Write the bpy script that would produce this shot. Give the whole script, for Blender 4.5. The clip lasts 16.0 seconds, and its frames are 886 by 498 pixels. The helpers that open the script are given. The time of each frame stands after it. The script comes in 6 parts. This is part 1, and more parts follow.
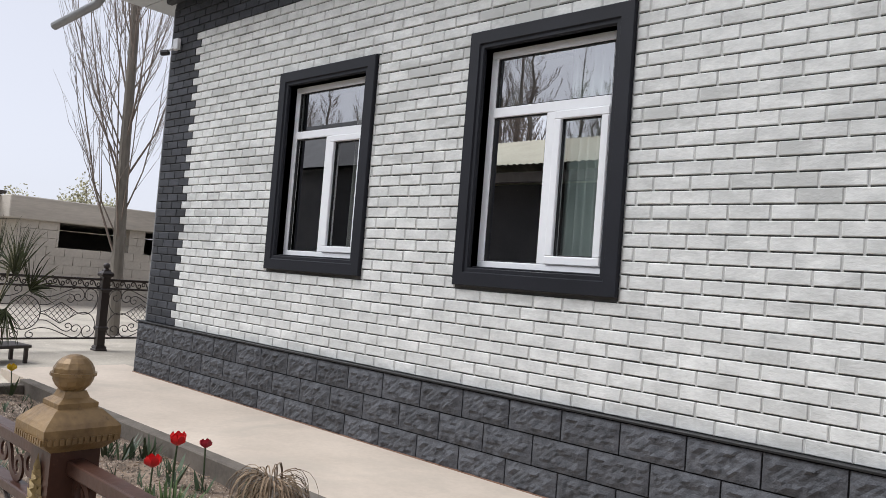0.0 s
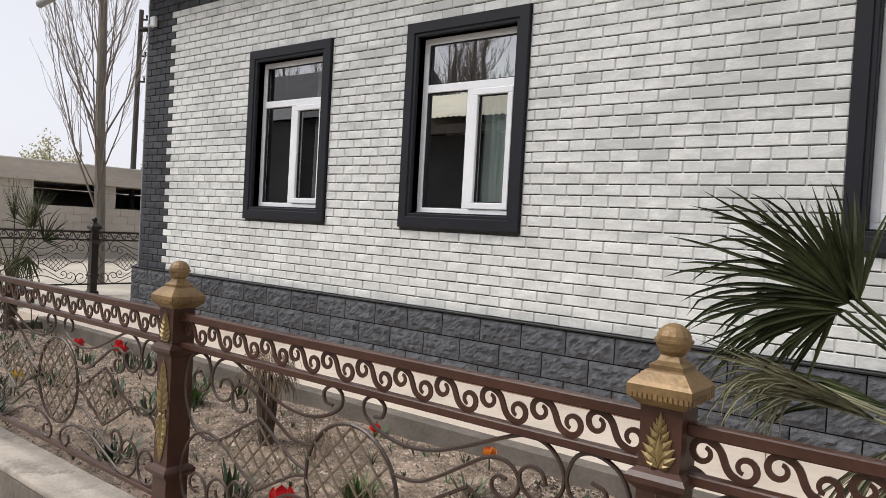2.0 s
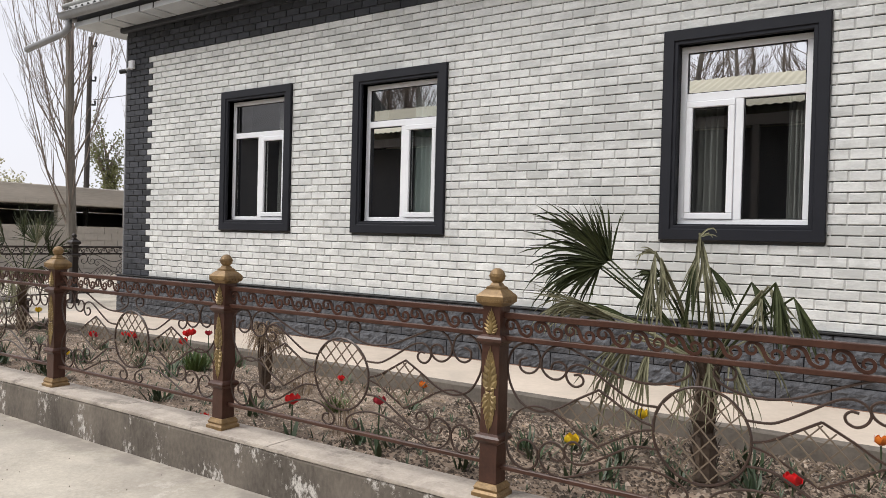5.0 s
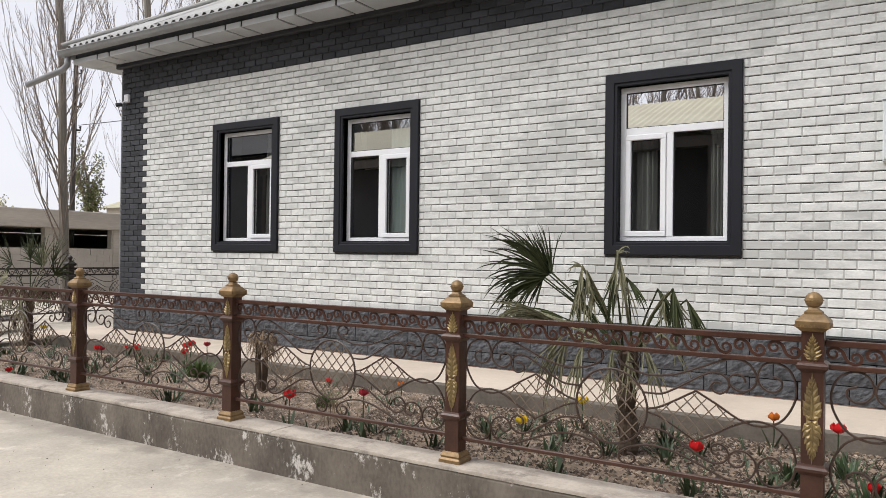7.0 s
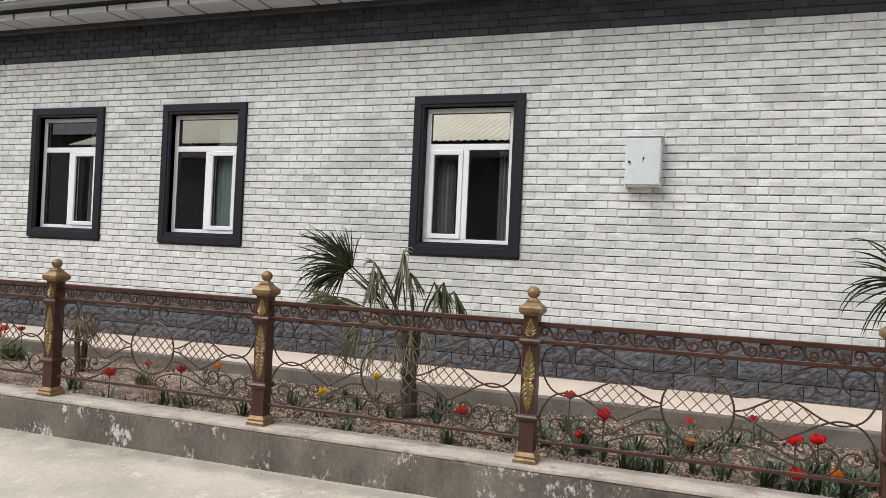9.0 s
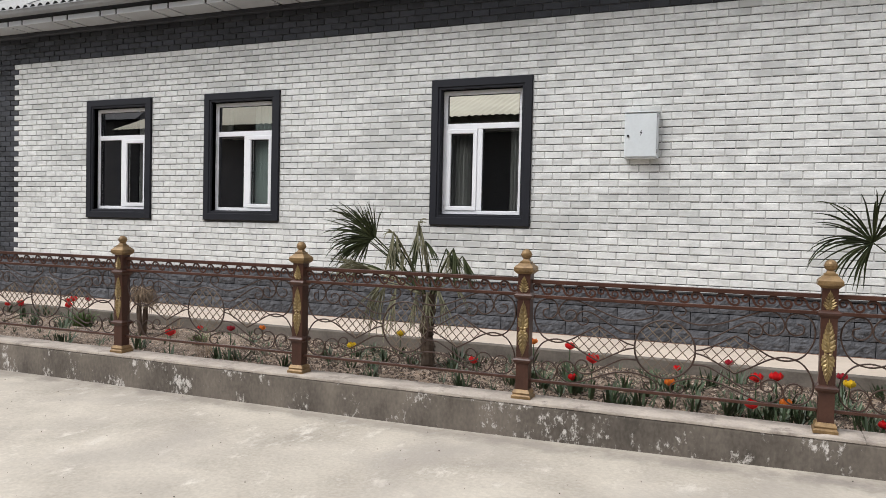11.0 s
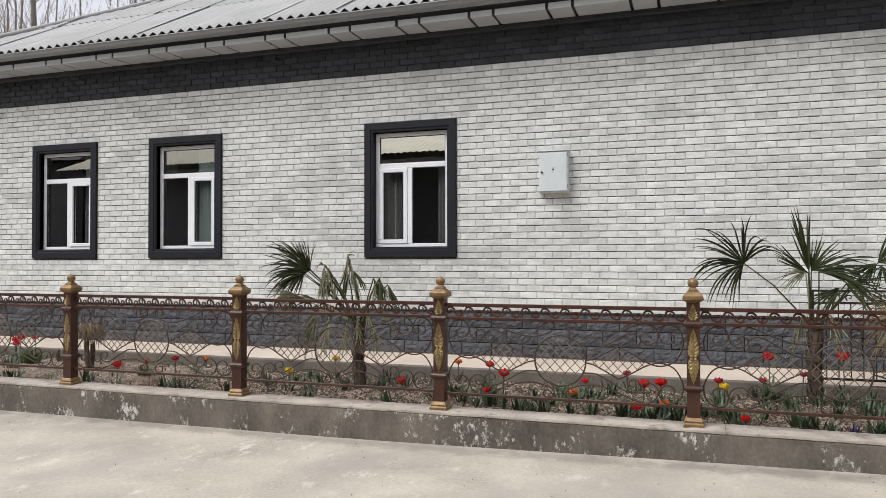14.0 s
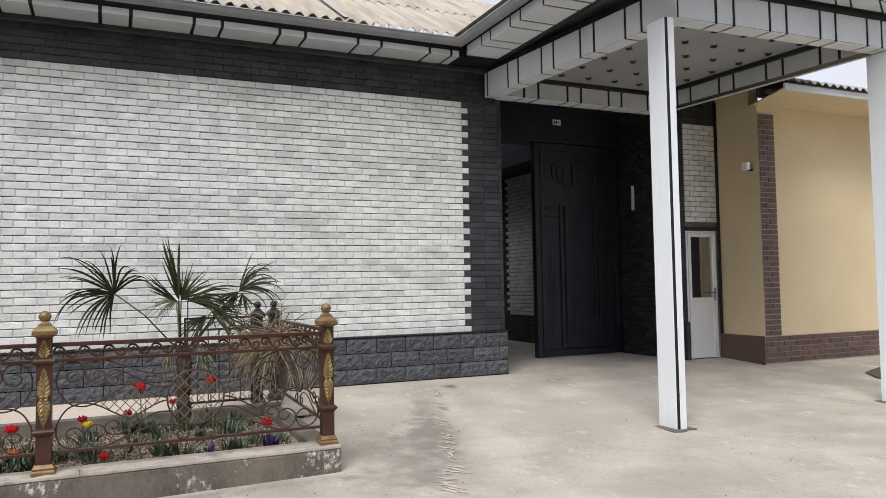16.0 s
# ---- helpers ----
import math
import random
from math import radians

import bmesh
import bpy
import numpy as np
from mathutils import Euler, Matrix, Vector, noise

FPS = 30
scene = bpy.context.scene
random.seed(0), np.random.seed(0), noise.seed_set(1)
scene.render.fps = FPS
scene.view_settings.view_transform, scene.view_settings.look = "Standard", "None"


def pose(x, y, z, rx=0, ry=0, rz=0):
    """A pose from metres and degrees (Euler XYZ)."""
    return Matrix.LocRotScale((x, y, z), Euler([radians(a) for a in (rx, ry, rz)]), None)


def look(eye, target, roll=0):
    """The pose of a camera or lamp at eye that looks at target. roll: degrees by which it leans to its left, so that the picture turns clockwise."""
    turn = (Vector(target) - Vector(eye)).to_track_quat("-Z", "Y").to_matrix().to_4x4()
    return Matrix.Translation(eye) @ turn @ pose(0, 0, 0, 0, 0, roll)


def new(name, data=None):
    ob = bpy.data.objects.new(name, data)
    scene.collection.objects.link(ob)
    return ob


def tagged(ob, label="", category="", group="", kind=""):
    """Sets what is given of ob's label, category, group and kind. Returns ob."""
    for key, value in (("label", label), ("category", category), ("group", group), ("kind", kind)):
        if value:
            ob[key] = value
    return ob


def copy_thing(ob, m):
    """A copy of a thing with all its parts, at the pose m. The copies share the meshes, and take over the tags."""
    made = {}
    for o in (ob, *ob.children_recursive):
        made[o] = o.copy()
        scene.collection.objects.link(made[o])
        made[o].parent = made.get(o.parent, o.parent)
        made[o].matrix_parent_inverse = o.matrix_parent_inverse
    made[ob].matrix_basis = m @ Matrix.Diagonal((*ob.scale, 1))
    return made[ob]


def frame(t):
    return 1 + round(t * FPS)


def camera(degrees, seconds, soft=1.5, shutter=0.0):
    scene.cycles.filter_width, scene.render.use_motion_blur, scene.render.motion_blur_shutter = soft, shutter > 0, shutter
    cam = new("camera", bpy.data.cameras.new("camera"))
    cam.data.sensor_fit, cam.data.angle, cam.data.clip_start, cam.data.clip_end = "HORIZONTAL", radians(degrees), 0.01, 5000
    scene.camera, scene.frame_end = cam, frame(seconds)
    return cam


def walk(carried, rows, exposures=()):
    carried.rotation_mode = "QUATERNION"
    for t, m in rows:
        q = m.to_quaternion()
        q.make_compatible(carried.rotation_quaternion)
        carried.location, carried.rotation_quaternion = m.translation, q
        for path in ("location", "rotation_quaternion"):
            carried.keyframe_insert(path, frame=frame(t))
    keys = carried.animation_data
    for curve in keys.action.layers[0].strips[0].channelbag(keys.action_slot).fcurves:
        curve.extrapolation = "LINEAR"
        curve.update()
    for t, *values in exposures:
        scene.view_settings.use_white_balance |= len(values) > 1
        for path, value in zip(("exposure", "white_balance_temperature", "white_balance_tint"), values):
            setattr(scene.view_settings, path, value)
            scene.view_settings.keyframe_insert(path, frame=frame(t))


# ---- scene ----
cam = camera(62.0, 16.0, soft=0.8)
PATH = [
    (0, (0.037, -0.014, 1.432), (-1.296, 1.474, 1.515), 4.6),
    (0.5, (0.354, -0.194, 1.419), (-0.952, 1.32, 1.463), 3.3),
    (1, (0.548, -0.482, 1.383), (-0.699, 1.082, 1.359), 3.5),
    (1.5, (0.779, -0.709, 1.383), (-0.466, 0.854, 1.313), 4.2),
    (2, (1.033, -0.921, 1.406), (-0.218, 0.638, 1.352), 3.2),
    (2.5, (1.167, -1.221, 1.376), (-0.048, 0.367, 1.371), 3.8),
    (3, (1.378, -1.427, 1.389), (0.16, 0.16, 1.388), 3.2),
    (3.5, (1.581, -1.602, 1.377), (0.355, -0.022, 1.385), 2.2),
    (4, (1.681, -1.93, 1.376), (0.493, -0.321, 1.369), 2.1),
    (4.5, (1.866, -2.106, 1.367), (0.721, -0.465, 1.348), 2.1),
    (4.7, (1.971, -2.199, 1.362), (0.84, -0.549, 1.331), 1.8),
    (6.8, (2.644, -2.907, 1.367), (1.531, -1.245, 1.377), 0.7),
    (7, (2.651, -3.018, 1.377), (1.576, -1.331, 1.395), 0.7),
    (7.5, (2.768, -3.217, 1.399), (1.787, -1.474, 1.437), 1.3),
    (8, (2.995, -3.334, 1.405), (2.021, -1.588, 1.476), 2.3),
    (8.5, (3.154, -3.479, 1.376), (2.26, -1.692, 1.446), 2.7),
    (9, (3.245, -3.699, 1.394), (2.568, -1.817, 1.412), 2.6),
    (9.2, (3.27, -3.792, 1.396), (2.667, -1.885, 1.401), 2.6),
    (11.3, (3.798, -4.432, 1.372), (2.996, -2.601, 1.308), 1.6),
    (11.5, (3.867, -4.49, 1.369), (3.041, -2.669, 1.316), 1.8),
    (12, (3.999, -4.554, 1.347), (3.103, -2.767, 1.362), 0.3),
    (12.5, (4.039, -4.635, 1.375), (3.107, -2.867, 1.427), -1.1),
    (13, (4.035, -4.742, 1.369), (3.092, -2.979, 1.43), -1.5),
    (13.5, (4.041, -4.87, 1.34), (3.181, -3.065, 1.38), -0.7),
    (14, (4.168, -4.868, 1.363), (3.522, -2.976, 1.394), -0.1),
    (14.5, (4.32, -4.802, 1.356), (4.113, -2.813, 1.401), 0.2),
    (15, (4.413, -4.801, 1.37), (4.725, -2.827, 1.435), -0.3),
    (15.5, (4.495, -4.791, 1.371), (5.164, -2.908, 1.457), -0.8),
    (16, (4.527, -4.798, 1.358), (5.352, -2.979, 1.456), -1.0),
]
walk(cam, [(t, look(eye, target, roll)) for t, eye, target, roll in PATH],
     [(0, 0.25, 6230, 10), (1.0, 0.27, 6440, 10), (2.5, 0.35, 6550, 10), (4.5, 0.40, 6580, 10), (8, 0.40, 6550, 10), (13, 0.34, 6400, 10), (14.5, 0.32, 6480, 10), (16, 0.32, 6350, 10)])

# ---- light ----
world = bpy.data.worlds.new("overcast_sky")
scene.world = world
world.use_nodes = True
wn, wl = world.node_tree.nodes, world.node_tree.links
wn.clear()
sky = wn.new("ShaderNodeTexSky")
sky.sky_type = "NISHITA"
sky.sun_disc = False
sky.sun_elevation, sky.sun_rotation = radians(52), radians(219)
sky.dust_density, sky.air_density = 1.0, 1.0
veil = wn.new("ShaderNodeHueSaturation")
veil.inputs["Saturation"].default_value = 0.22
bg = wn.new("ShaderNodeBackground")
bg.inputs["Strength"].default_value = 0.108
wo = wn.new("ShaderNodeOutputWorld")
wl.new(sky.outputs[0], veil.inputs["Color"])
cloud = wn.new("ShaderNodeMix")
cloud.data_type = "RGBA"
cloud.inputs["Factor"].default_value = 0.65
cloud.inputs["B"].default_value = (6.9, 6.95, 7.7, 1)
wl.new(veil.outputs[0], cloud.inputs["A"])
wl.new(cloud.outputs["Result"], bg.inputs[0])
wl.new(bg.outputs[0], wo.inputs[0])
sun = new("sun", bpy.data.lights.new("sun", "SUN"))
sun.data.energy, sun.data.angle, sun.data.color = 2.4, radians(35), (1.0, 0.985, 0.965)
sun.matrix_world = look((0, 0, 0), (0.42, 0.52, -0.85))


# ---- materials ----
def mat(name, c1, c2=None, scale=6.0, fine=60.0, rough=0.7, metal=0.0, bump=0.2, vary=0.0, island=False, spec=0.5, stain=None, stain_scale=0.8, stain_at=0.6, stretch=(1, 1, 1), stain_stretch=(1, 1, 1), wash=None, wash_scale=0.6, wash_at=0.5, patch=0.0):
    """Two colours mixed by noise at two scales, a bump from the finer one, a spread from piece to piece, and stains."""
    m = bpy.data.materials.new(name)
    m.use_nodes = True
    n, l = m.node_tree.nodes, m.node_tree.links
    b = n["Principled BSDF"]
    b.inputs["Roughness"].default_value, b.inputs["Metallic"].default_value = rough, metal
    b.inputs["Specular IOR Level"].default_value = spec
    c2 = c2 or tuple(0.8 * c for c in c1)
    geo = n.new("ShaderNodeNewGeometry")
    mp = n.new("ShaderNodeMapping")
    mp.inputs["Scale"].default_value = stretch
    l.new(geo.outputs["Position"], mp.inputs[0])
    big = n.new("ShaderNodeTexNoise")
    big.inputs["Scale"].default_value, big.inputs["Detail"].default_value = scale, 5
    small = n.new("ShaderNodeTexNoise")
    small.inputs["Scale"].default_value, small.inputs["Detail"].default_value = fine, 4
    for t in (big, small):
        l.new(mp.outputs[0], t.inputs["Vector"])
    add = n.new("ShaderNodeMath")
    add.operation = "MULTIPLY_ADD"
    l.new(small.outputs["Fac"], add.inputs[0])
    add.inputs[1].default_value = 0.45
    l.new(big.outputs["Fac"], add.inputs[2])
    ramp = n.new("ShaderNodeValToRGB")
    ramp.color_ramp.elements[0].position, ramp.color_ramp.elements[1].position = 0.45, 0.98
    ramp.color_ramp.elements[0].color, ramp.color_ramp.elements[1].color = (*c1, 1), (*c2, 1)
    l.new(add.outputs[0], ramp.inputs[0])
    col = ramp.outputs[0]
    if vary:
        src = geo.outputs["Random Per Island"] if island else n.new("ShaderNodeObjectInfo").outputs["Random"]
        r = n.new("ShaderNodeMapRange")
        r.inputs["To Min"].default_value, r.inputs["To Max"].default_value = 1 - vary, 1 + vary * 0.5
        l.new(src, r.inputs[0])
        hs = n.new("ShaderNodeHueSaturation")
        l.new(r.outputs[0], hs.inputs["Value"])
        l.new(col, hs.inputs["Color"])
        col = hs.outputs[0]
    if stain:
        st = n.new("ShaderNodeTexNoise")
        st.inputs["Scale"].default_value, st.inputs["Detail"].default_value = stain_scale, 8
        st.inputs["Roughness"].default_value = 0.72
        smap = n.new("ShaderNodeMapping")
        smap.inputs["Scale"].default_value = stain_stretch
        l.new(geo.outputs["Position"], smap.inputs[0])
        l.new(smap.outputs[0], st.inputs["Vector"])
        sr = n.new("ShaderNodeMapRange")
        sr.inputs["From Min"].default_value, sr.inputs["From Max"].default_value = stain_at, stain_at + 0.12
        if patch:
            pm = n.new("ShaderNodeTexNoise")
            pm.inputs["Scale"].default_value, pm.inputs["Detail"].default_value = patch, 3
            l.new(geo.outputs["Position"], pm.inputs["Vector"])
            pa = n.new("ShaderNodeMath")
            pa.operation = "MULTIPLY_ADD"
            l.new(pm.outputs["Fac"], pa.inputs[0])
            pa.inputs[1].default_value = 0.9
            l.new(st.outputs["Fac"], pa.inputs[2])
            l.new(pa.outputs[0], sr.inputs[0])
        elif vary:
            jit = n.new("ShaderNodeMath")
            jit.operation = "MULTIPLY_ADD"
            l.new(src, jit.inputs[0])
            jit.inputs[1].default_value = 0.22
            l.new(st.outputs["Fac"], jit.inputs[2])
            l.new(jit.outputs[0], sr.inputs[0])
        else:
            l.new(st.outputs["Fac"], sr.inputs[0])
        mx = n.new("ShaderNodeMix")
        mx.data_type = "RGBA"
        l.new(sr.outputs[0], mx.inputs["Factor"])
        l.new(col, mx.inputs["A"])
        mx.inputs["B"].default_value = (*stain, 1)
        col = mx.outputs["Result"]
    if wash:
        ws = n.new("ShaderNodeTexNoise")
        ws.inputs["Scale"].default_value, ws.inputs["Detail"].default_value = wash_scale, 9
        ws.inputs["Roughness"].default_value, ws.inputs["Distortion"].default_value = 0.6, 0.7
        l.new(geo.outputs["Position"], ws.inputs["Vector"])
        wr = n.new("ShaderNodeMapRange")
        wr.inputs["From Min"].default_value, wr.inputs["From Max"].default_value = wash_at, wash_at + 0.2
        wr.inputs["To Max"].default_value = 0.8
        l.new(ws.outputs["Fac"], wr.inputs[0])
        wx = n.new("ShaderNodeMix")
        wx.data_type = "RGBA"
        l.new(wr.outputs[0], wx.inputs["Factor"])
        l.new(col, wx.inputs["A"])
        wx.inputs["B"].default_value = (*wash, 1)
        col = wx.outputs["Result"]
    l.new(col, b.inputs["Base Color"])
    bp = n.new("ShaderNodeBump")
    bp.inputs["Strength"].default_value, bp.inputs["Distance"].default_value = bump, 0.01
    l.new(add.outputs[0], bp.inputs["Height"])
    l.new(bp.outputs[0], b.inputs["Normal"])
    return m


BRICK_LOOK = dict(stretch=(0.8, 1, 1.5), bump=0.45, stain=(0.50, 0.505, 0.485), stain_scale=1.2, stain_at=0.645, stain_stretch=(0.6, 1, 1.5))
WHITE_BRICK = mat("white_brick_paint", (0.83, 0.835, 0.805), (0.56, 0.565, 0.545), 7.0, 60, 0.75, vary=0.12, **BRICK_LOOK)
WHITE_BRICK_RUN = mat("white_brick_paint_run", (0.83, 0.835, 0.805), (0.56, 0.565, 0.545), 7.0, 60, 0.75, vary=0.12, island=True, **BRICK_LOOK)
MORTAR = mat("pale_mortar", (0.56, 0.56, 0.54), (0.43, 0.43, 0.415), 4, 70, 0.9, bump=0.3)
# darker than the mortar: the shadow beneath each brick course is in this colour
JOINT = mat("shaded_bed_joint", (0.135, 0.135, 0.132), (0.085, 0.085, 0.083), 6, 80, 0.9)
DARK_BRICK = mat("charcoal_brick_paint", (0.050, 0.053, 0.062), (0.018, 0.020, 0.025), 5, 60, 0.65, vary=0.45, island=True, bump=0.5, stretch=(0.6, 0.6, 2.0))
DARK_JOINT = mat("black_joint", (0.014, 0.014, 0.015), (0.009, 0.009, 0.010), 6, 80, 0.9)
SPLIT_STONE = mat("charcoal_split_block", (0.115, 0.119, 0.131), (0.034, 0.036, 0.042), 17, 110, 0.75, vary=0.25, bump=1.0)
NAVY = mat("dark_navy_trim_paint", (0.014, 0.015, 0.021), (0.009, 0.010, 0.014), 3, 90, 0.6, bump=0.1, spec=0.3)
PVC = mat("white_pvc", (0.88, 0.89, 0.905), (0.82, 0.83, 0.85), 2, 30, 0.3, bump=0.02)
SEAL = mat("black_rubber_seal", (0.015, 0.015, 0.016), (0.01, 0.01, 0.01), 5, 50, 0.6)
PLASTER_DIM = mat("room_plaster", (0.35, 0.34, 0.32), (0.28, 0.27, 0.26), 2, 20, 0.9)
CURTAIN = mat("sheer_curtain", (0.80, 0.86, 0.84), (0.66, 0.72, 0.71), 3, 80, 0.9, bump=0.1)
CURTAIN_GREY = mat("grey_curtain", (0.66, 0.655, 0.635), (0.54, 0.54, 0.525), 3, 80, 0.9, bump=0.1)
CONCRETE = mat("worn_concrete", (0.60, 0.545, 0.455), (0.34, 0.303, 0.25), 1.5, 40, 0.85, bump=0.8, stain=(0.64, 0.595, 0.515), stain_scale=6.0, stain_at=0.57, stain_stretch=(1, 0.55, 1), wash=(0.37, 0.333, 0.287), wash_scale=0.8, wash_at=0.49)
PATH_CONCRETE = mat("smooth_path_concrete", (0.64, 0.548, 0.455), (0.50, 0.425, 0.35), 1.6, 30, 0.8, bump=0.25, wash=(0.45, 0.395, 0.33), wash_scale=1.3, wash_at=0.52)
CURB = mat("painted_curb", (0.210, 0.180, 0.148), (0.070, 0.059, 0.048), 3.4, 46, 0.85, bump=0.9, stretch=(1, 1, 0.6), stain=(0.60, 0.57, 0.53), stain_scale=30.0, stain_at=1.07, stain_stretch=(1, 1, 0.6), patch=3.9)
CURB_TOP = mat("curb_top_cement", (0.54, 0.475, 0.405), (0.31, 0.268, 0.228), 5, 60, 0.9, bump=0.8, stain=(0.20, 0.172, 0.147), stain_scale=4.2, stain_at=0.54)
EDGING = mat("dark_cement_edging", (0.19, 0.165, 0.138), (0.095, 0.082, 0.068), 4, 40, 0.9, bump=0.6)
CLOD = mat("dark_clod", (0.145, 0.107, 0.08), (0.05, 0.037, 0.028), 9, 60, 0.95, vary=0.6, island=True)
SOIL = mat("dry_garden_soil", (0.38, 0.285, 0.21), (0.10, 0.072, 0.052), 9, 75, 0.95, bump=1.0, stain=(0.095, 0.069, 0.050), stain_scale=1.7, stain_at=0.50)
GRAVEL = mat("gravel", (0.50, 0.415, 0.335), (0.16, 0.122, 0.092), 9, 60, 0.9, vary=0.75, island=True)
IRON = mat("brown_painted_iron", (0.080, 0.035, 0.023), (0.042, 0.018, 0.012), 8, 70, 0.36, bump=0.15, spec=0.35, stain=(0.13, 0.06, 0.035), stain_scale=9, stain_at=0.62)
IRON_DARK = mat("dark_painted_iron", (0.035, 0.024, 0.020), (0.022, 0.016, 0.014), 8, 70, 0.45, bump=0.15)
SCROLL = mat("brown_iron_bar", (0.060, 0.034, 0.024), (0.032, 0.018, 0.013), 9, 70, 0.42, bump=0.15, stain=(0.12, 0.07, 0.04), stain_scale=9, stain_at=0.62)
BAR = mat("rusty_lattice_wire", (0.19, 0.145, 0.10), (0.10, 0.07, 0.05), 12, 90, 0.6, bump=0.2)
GOLD = mat("worn_gold_paint", (0.315, 0.203, 0.088), (0.14, 0.086, 0.039), 14, 80, 0.45, 0.3, bump=0.35, stain=(0.075, 0.042, 0.026), stain_scale=26, stain_at=0.60)
ROOF = mat("grey_fibre_cement_roof", (0.44, 0.44, 0.43), (0.34, 0.34, 0.33), 1.2, 30, 0.85, bump=0.3)
ROOF_TAN = mat("dusty_tan_roof", (0.60, 0.53, 0.43), (0.32, 0.275, 0.22), 1.6, 30, 0.85, bump=0.3, stretch=(5, 0.6, 0.6))
ZINC = mat("grey_gutter_metal", (0.31, 0.315, 0.32), (0.22, 0.225, 0.23), 3, 30, 0.5, 0.1, bump=0.08)
PANEL = mat("white_cladding_panel", (0.86, 0.885, 0.91), (0.78, 0.80, 0.825), 1.5, 60, 0.4, bump=0.08, stretch=(1, 1, 0.2))
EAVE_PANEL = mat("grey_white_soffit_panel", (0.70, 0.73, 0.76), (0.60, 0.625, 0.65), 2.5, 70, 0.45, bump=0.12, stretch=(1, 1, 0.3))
# the eave panel again, greyed by the shade of undersides and inner faces
PANEL_SHADED = mat("shaded_eave_panel", (0.56, 0.58, 0.60), (0.45, 0.465, 0.48), 3, 70, 0.5, bump=0.15)
GILT = mat("gilt_leaf_paint", (0.33, 0.24, 0.098), (0.13, 0.088, 0.04), 16, 90, 0.4, 0.35, bump=0.3, stain=(0.10, 0.055, 0.03), stain_scale=30, stain_at=0.62)
# canopy ceiling: the shade under the roof is mixed into this grey
CEILING_PANEL = mat("shaded_ceiling_panel", (0.33, 0.34, 0.345), (0.26, 0.267, 0.27), 1.5, 60, 0.6, bump=0.1)
STEEL_BOX = mat("pale_grey_enamel", (0.68, 0.72, 0.725), (0.58, 0.615, 0.62), 4, 40, 0.4, bump=0.06, stain=(0.42, 0.43, 0.42), stain_scale=16, stain_at=0.70)
BLACK = mat("matt_black", (0.012, 0.012, 0.013), (0.008, 0.008, 0.009), 5, 40, 0.5)
GATE = mat("black_gate_enamel", (0.021, 0.026, 0.034), (0.012, 0.015, 0.020), 4, 60, 0.45, bump=0.25, spec=0.3)
YELLOW = mat("yellow_plaster", (0.74, 0.61, 0.39), (0.62, 0.505, 0.315), 0.9, 40, 0.85, bump=0.25, stain=(0.42, 0.33, 0.2), stain_scale=0.7, stain_at=0.66)
BROWN_TILE = mat("brown_facing_brick", (0.135, 0.080, 0.062), (0.10, 0.06, 0.047), 3, 50, 0.6, vary=0.2)
BROWN_JOINT = mat("grey_pointing", (0.50, 0.42, 0.38), (0.40, 0.33, 0.30), 5, 60, 0.9)
SHED = mat("weathered_block_wall", (0.60, 0.55, 0.485), (0.42, 0.385, 0.335), 0.9, 18, 0.9, bump=0.5, vary=0.15, island=True)
SLAB = mat("grey_concrete_slab", (0.58, 0.53, 0.465), (0.37, 0.337, 0.295), 0.9, 14, 0.9, bump=0.6, stretch=(1, 0.35, 3.0))
BARK = mat("poplar_bark", (0.25, 0.225, 0.19), (0.14, 0.125, 0.105), 3, 24, 0.9, bump=0.8, stretch=(1, 1, 0.3))
TWIG = mat("bare_twig", (0.28, 0.228, 0.19), (0.18, 0.145, 0.12), 4, 30, 0.9)
POLEWOOD = mat("weathered_pole", (0.075, 0.066, 0.06), (0.045, 0.04, 0.036), 4, 30, 0.9, stretch=(1, 1, 0.2))
PALM = mat("palm_frond_green", (0.075, 0.088, 0.034), (0.018, 0.026, 0.011), 5, 40, 0.6, spec=0.25, vary=0.35, island=True, bump=0.1)
PALM_DRY = mat("dry_palm_frond", (0.31, 0.30, 0.18), (0.12, 0.115, 0.068), 5, 40, 0.7, vary=0.35, island=True, bump=0.1)
FIBRE = mat("palm_trunk_fibre", (0.11, 0.075, 0.05), (0.05, 0.035, 0.025), 9, 60, 0.95, bump=1.0)
STRAW = mat("dry_straw", (0.34, 0.25, 0.16), (0.17, 0.115, 0.075), 7, 60, 0.9, vary=0.35, island=True)
LEAF = mat("tulip_leaf_green", (0.070, 0.108, 0.045), (0.030, 0.052, 0.024), 8, 60, 0.5, vary=0.3, island=True, bump=0.1)
WEED = mat("bright_weed_green", (0.11, 0.17, 0.045), (0.06, 0.10, 0.025), 8, 60, 0.6, vary=0.35, island=True)
RED = mat("red_petal", (0.72, 0.012, 0.014), (0.52, 0.008, 0.012), 20, 90, 0.45, bump=0.05)
PINK = mat("crimson_petal", (0.40, 0.015, 0.035), (0.28, 0.010, 0.02), 20, 90, 0.45, bump=0.05)
YEL = mat("yellow_petal", (0.75, 0.53, 0.02), (0.62, 0.40, 0.015), 20, 90, 0.45, bump=0.05)
ORANGE = mat("orange_petal", (0.70, 0.20, 0.02), (0.55, 0.12, 0.012), 20, 90, 0.45, bump=0.05)
VIOLET = mat("violet_petal", (0.045, 0.02, 0.10), (0.025, 0.012, 0.06), 20, 90, 0.5, bump=0.05)
BUD = mat("spring_bud_leaf", (0.24, 0.25, 0.11), (0.16, 0.165, 0.075), 2, 10, 0.8, vary=0.3, island=True)
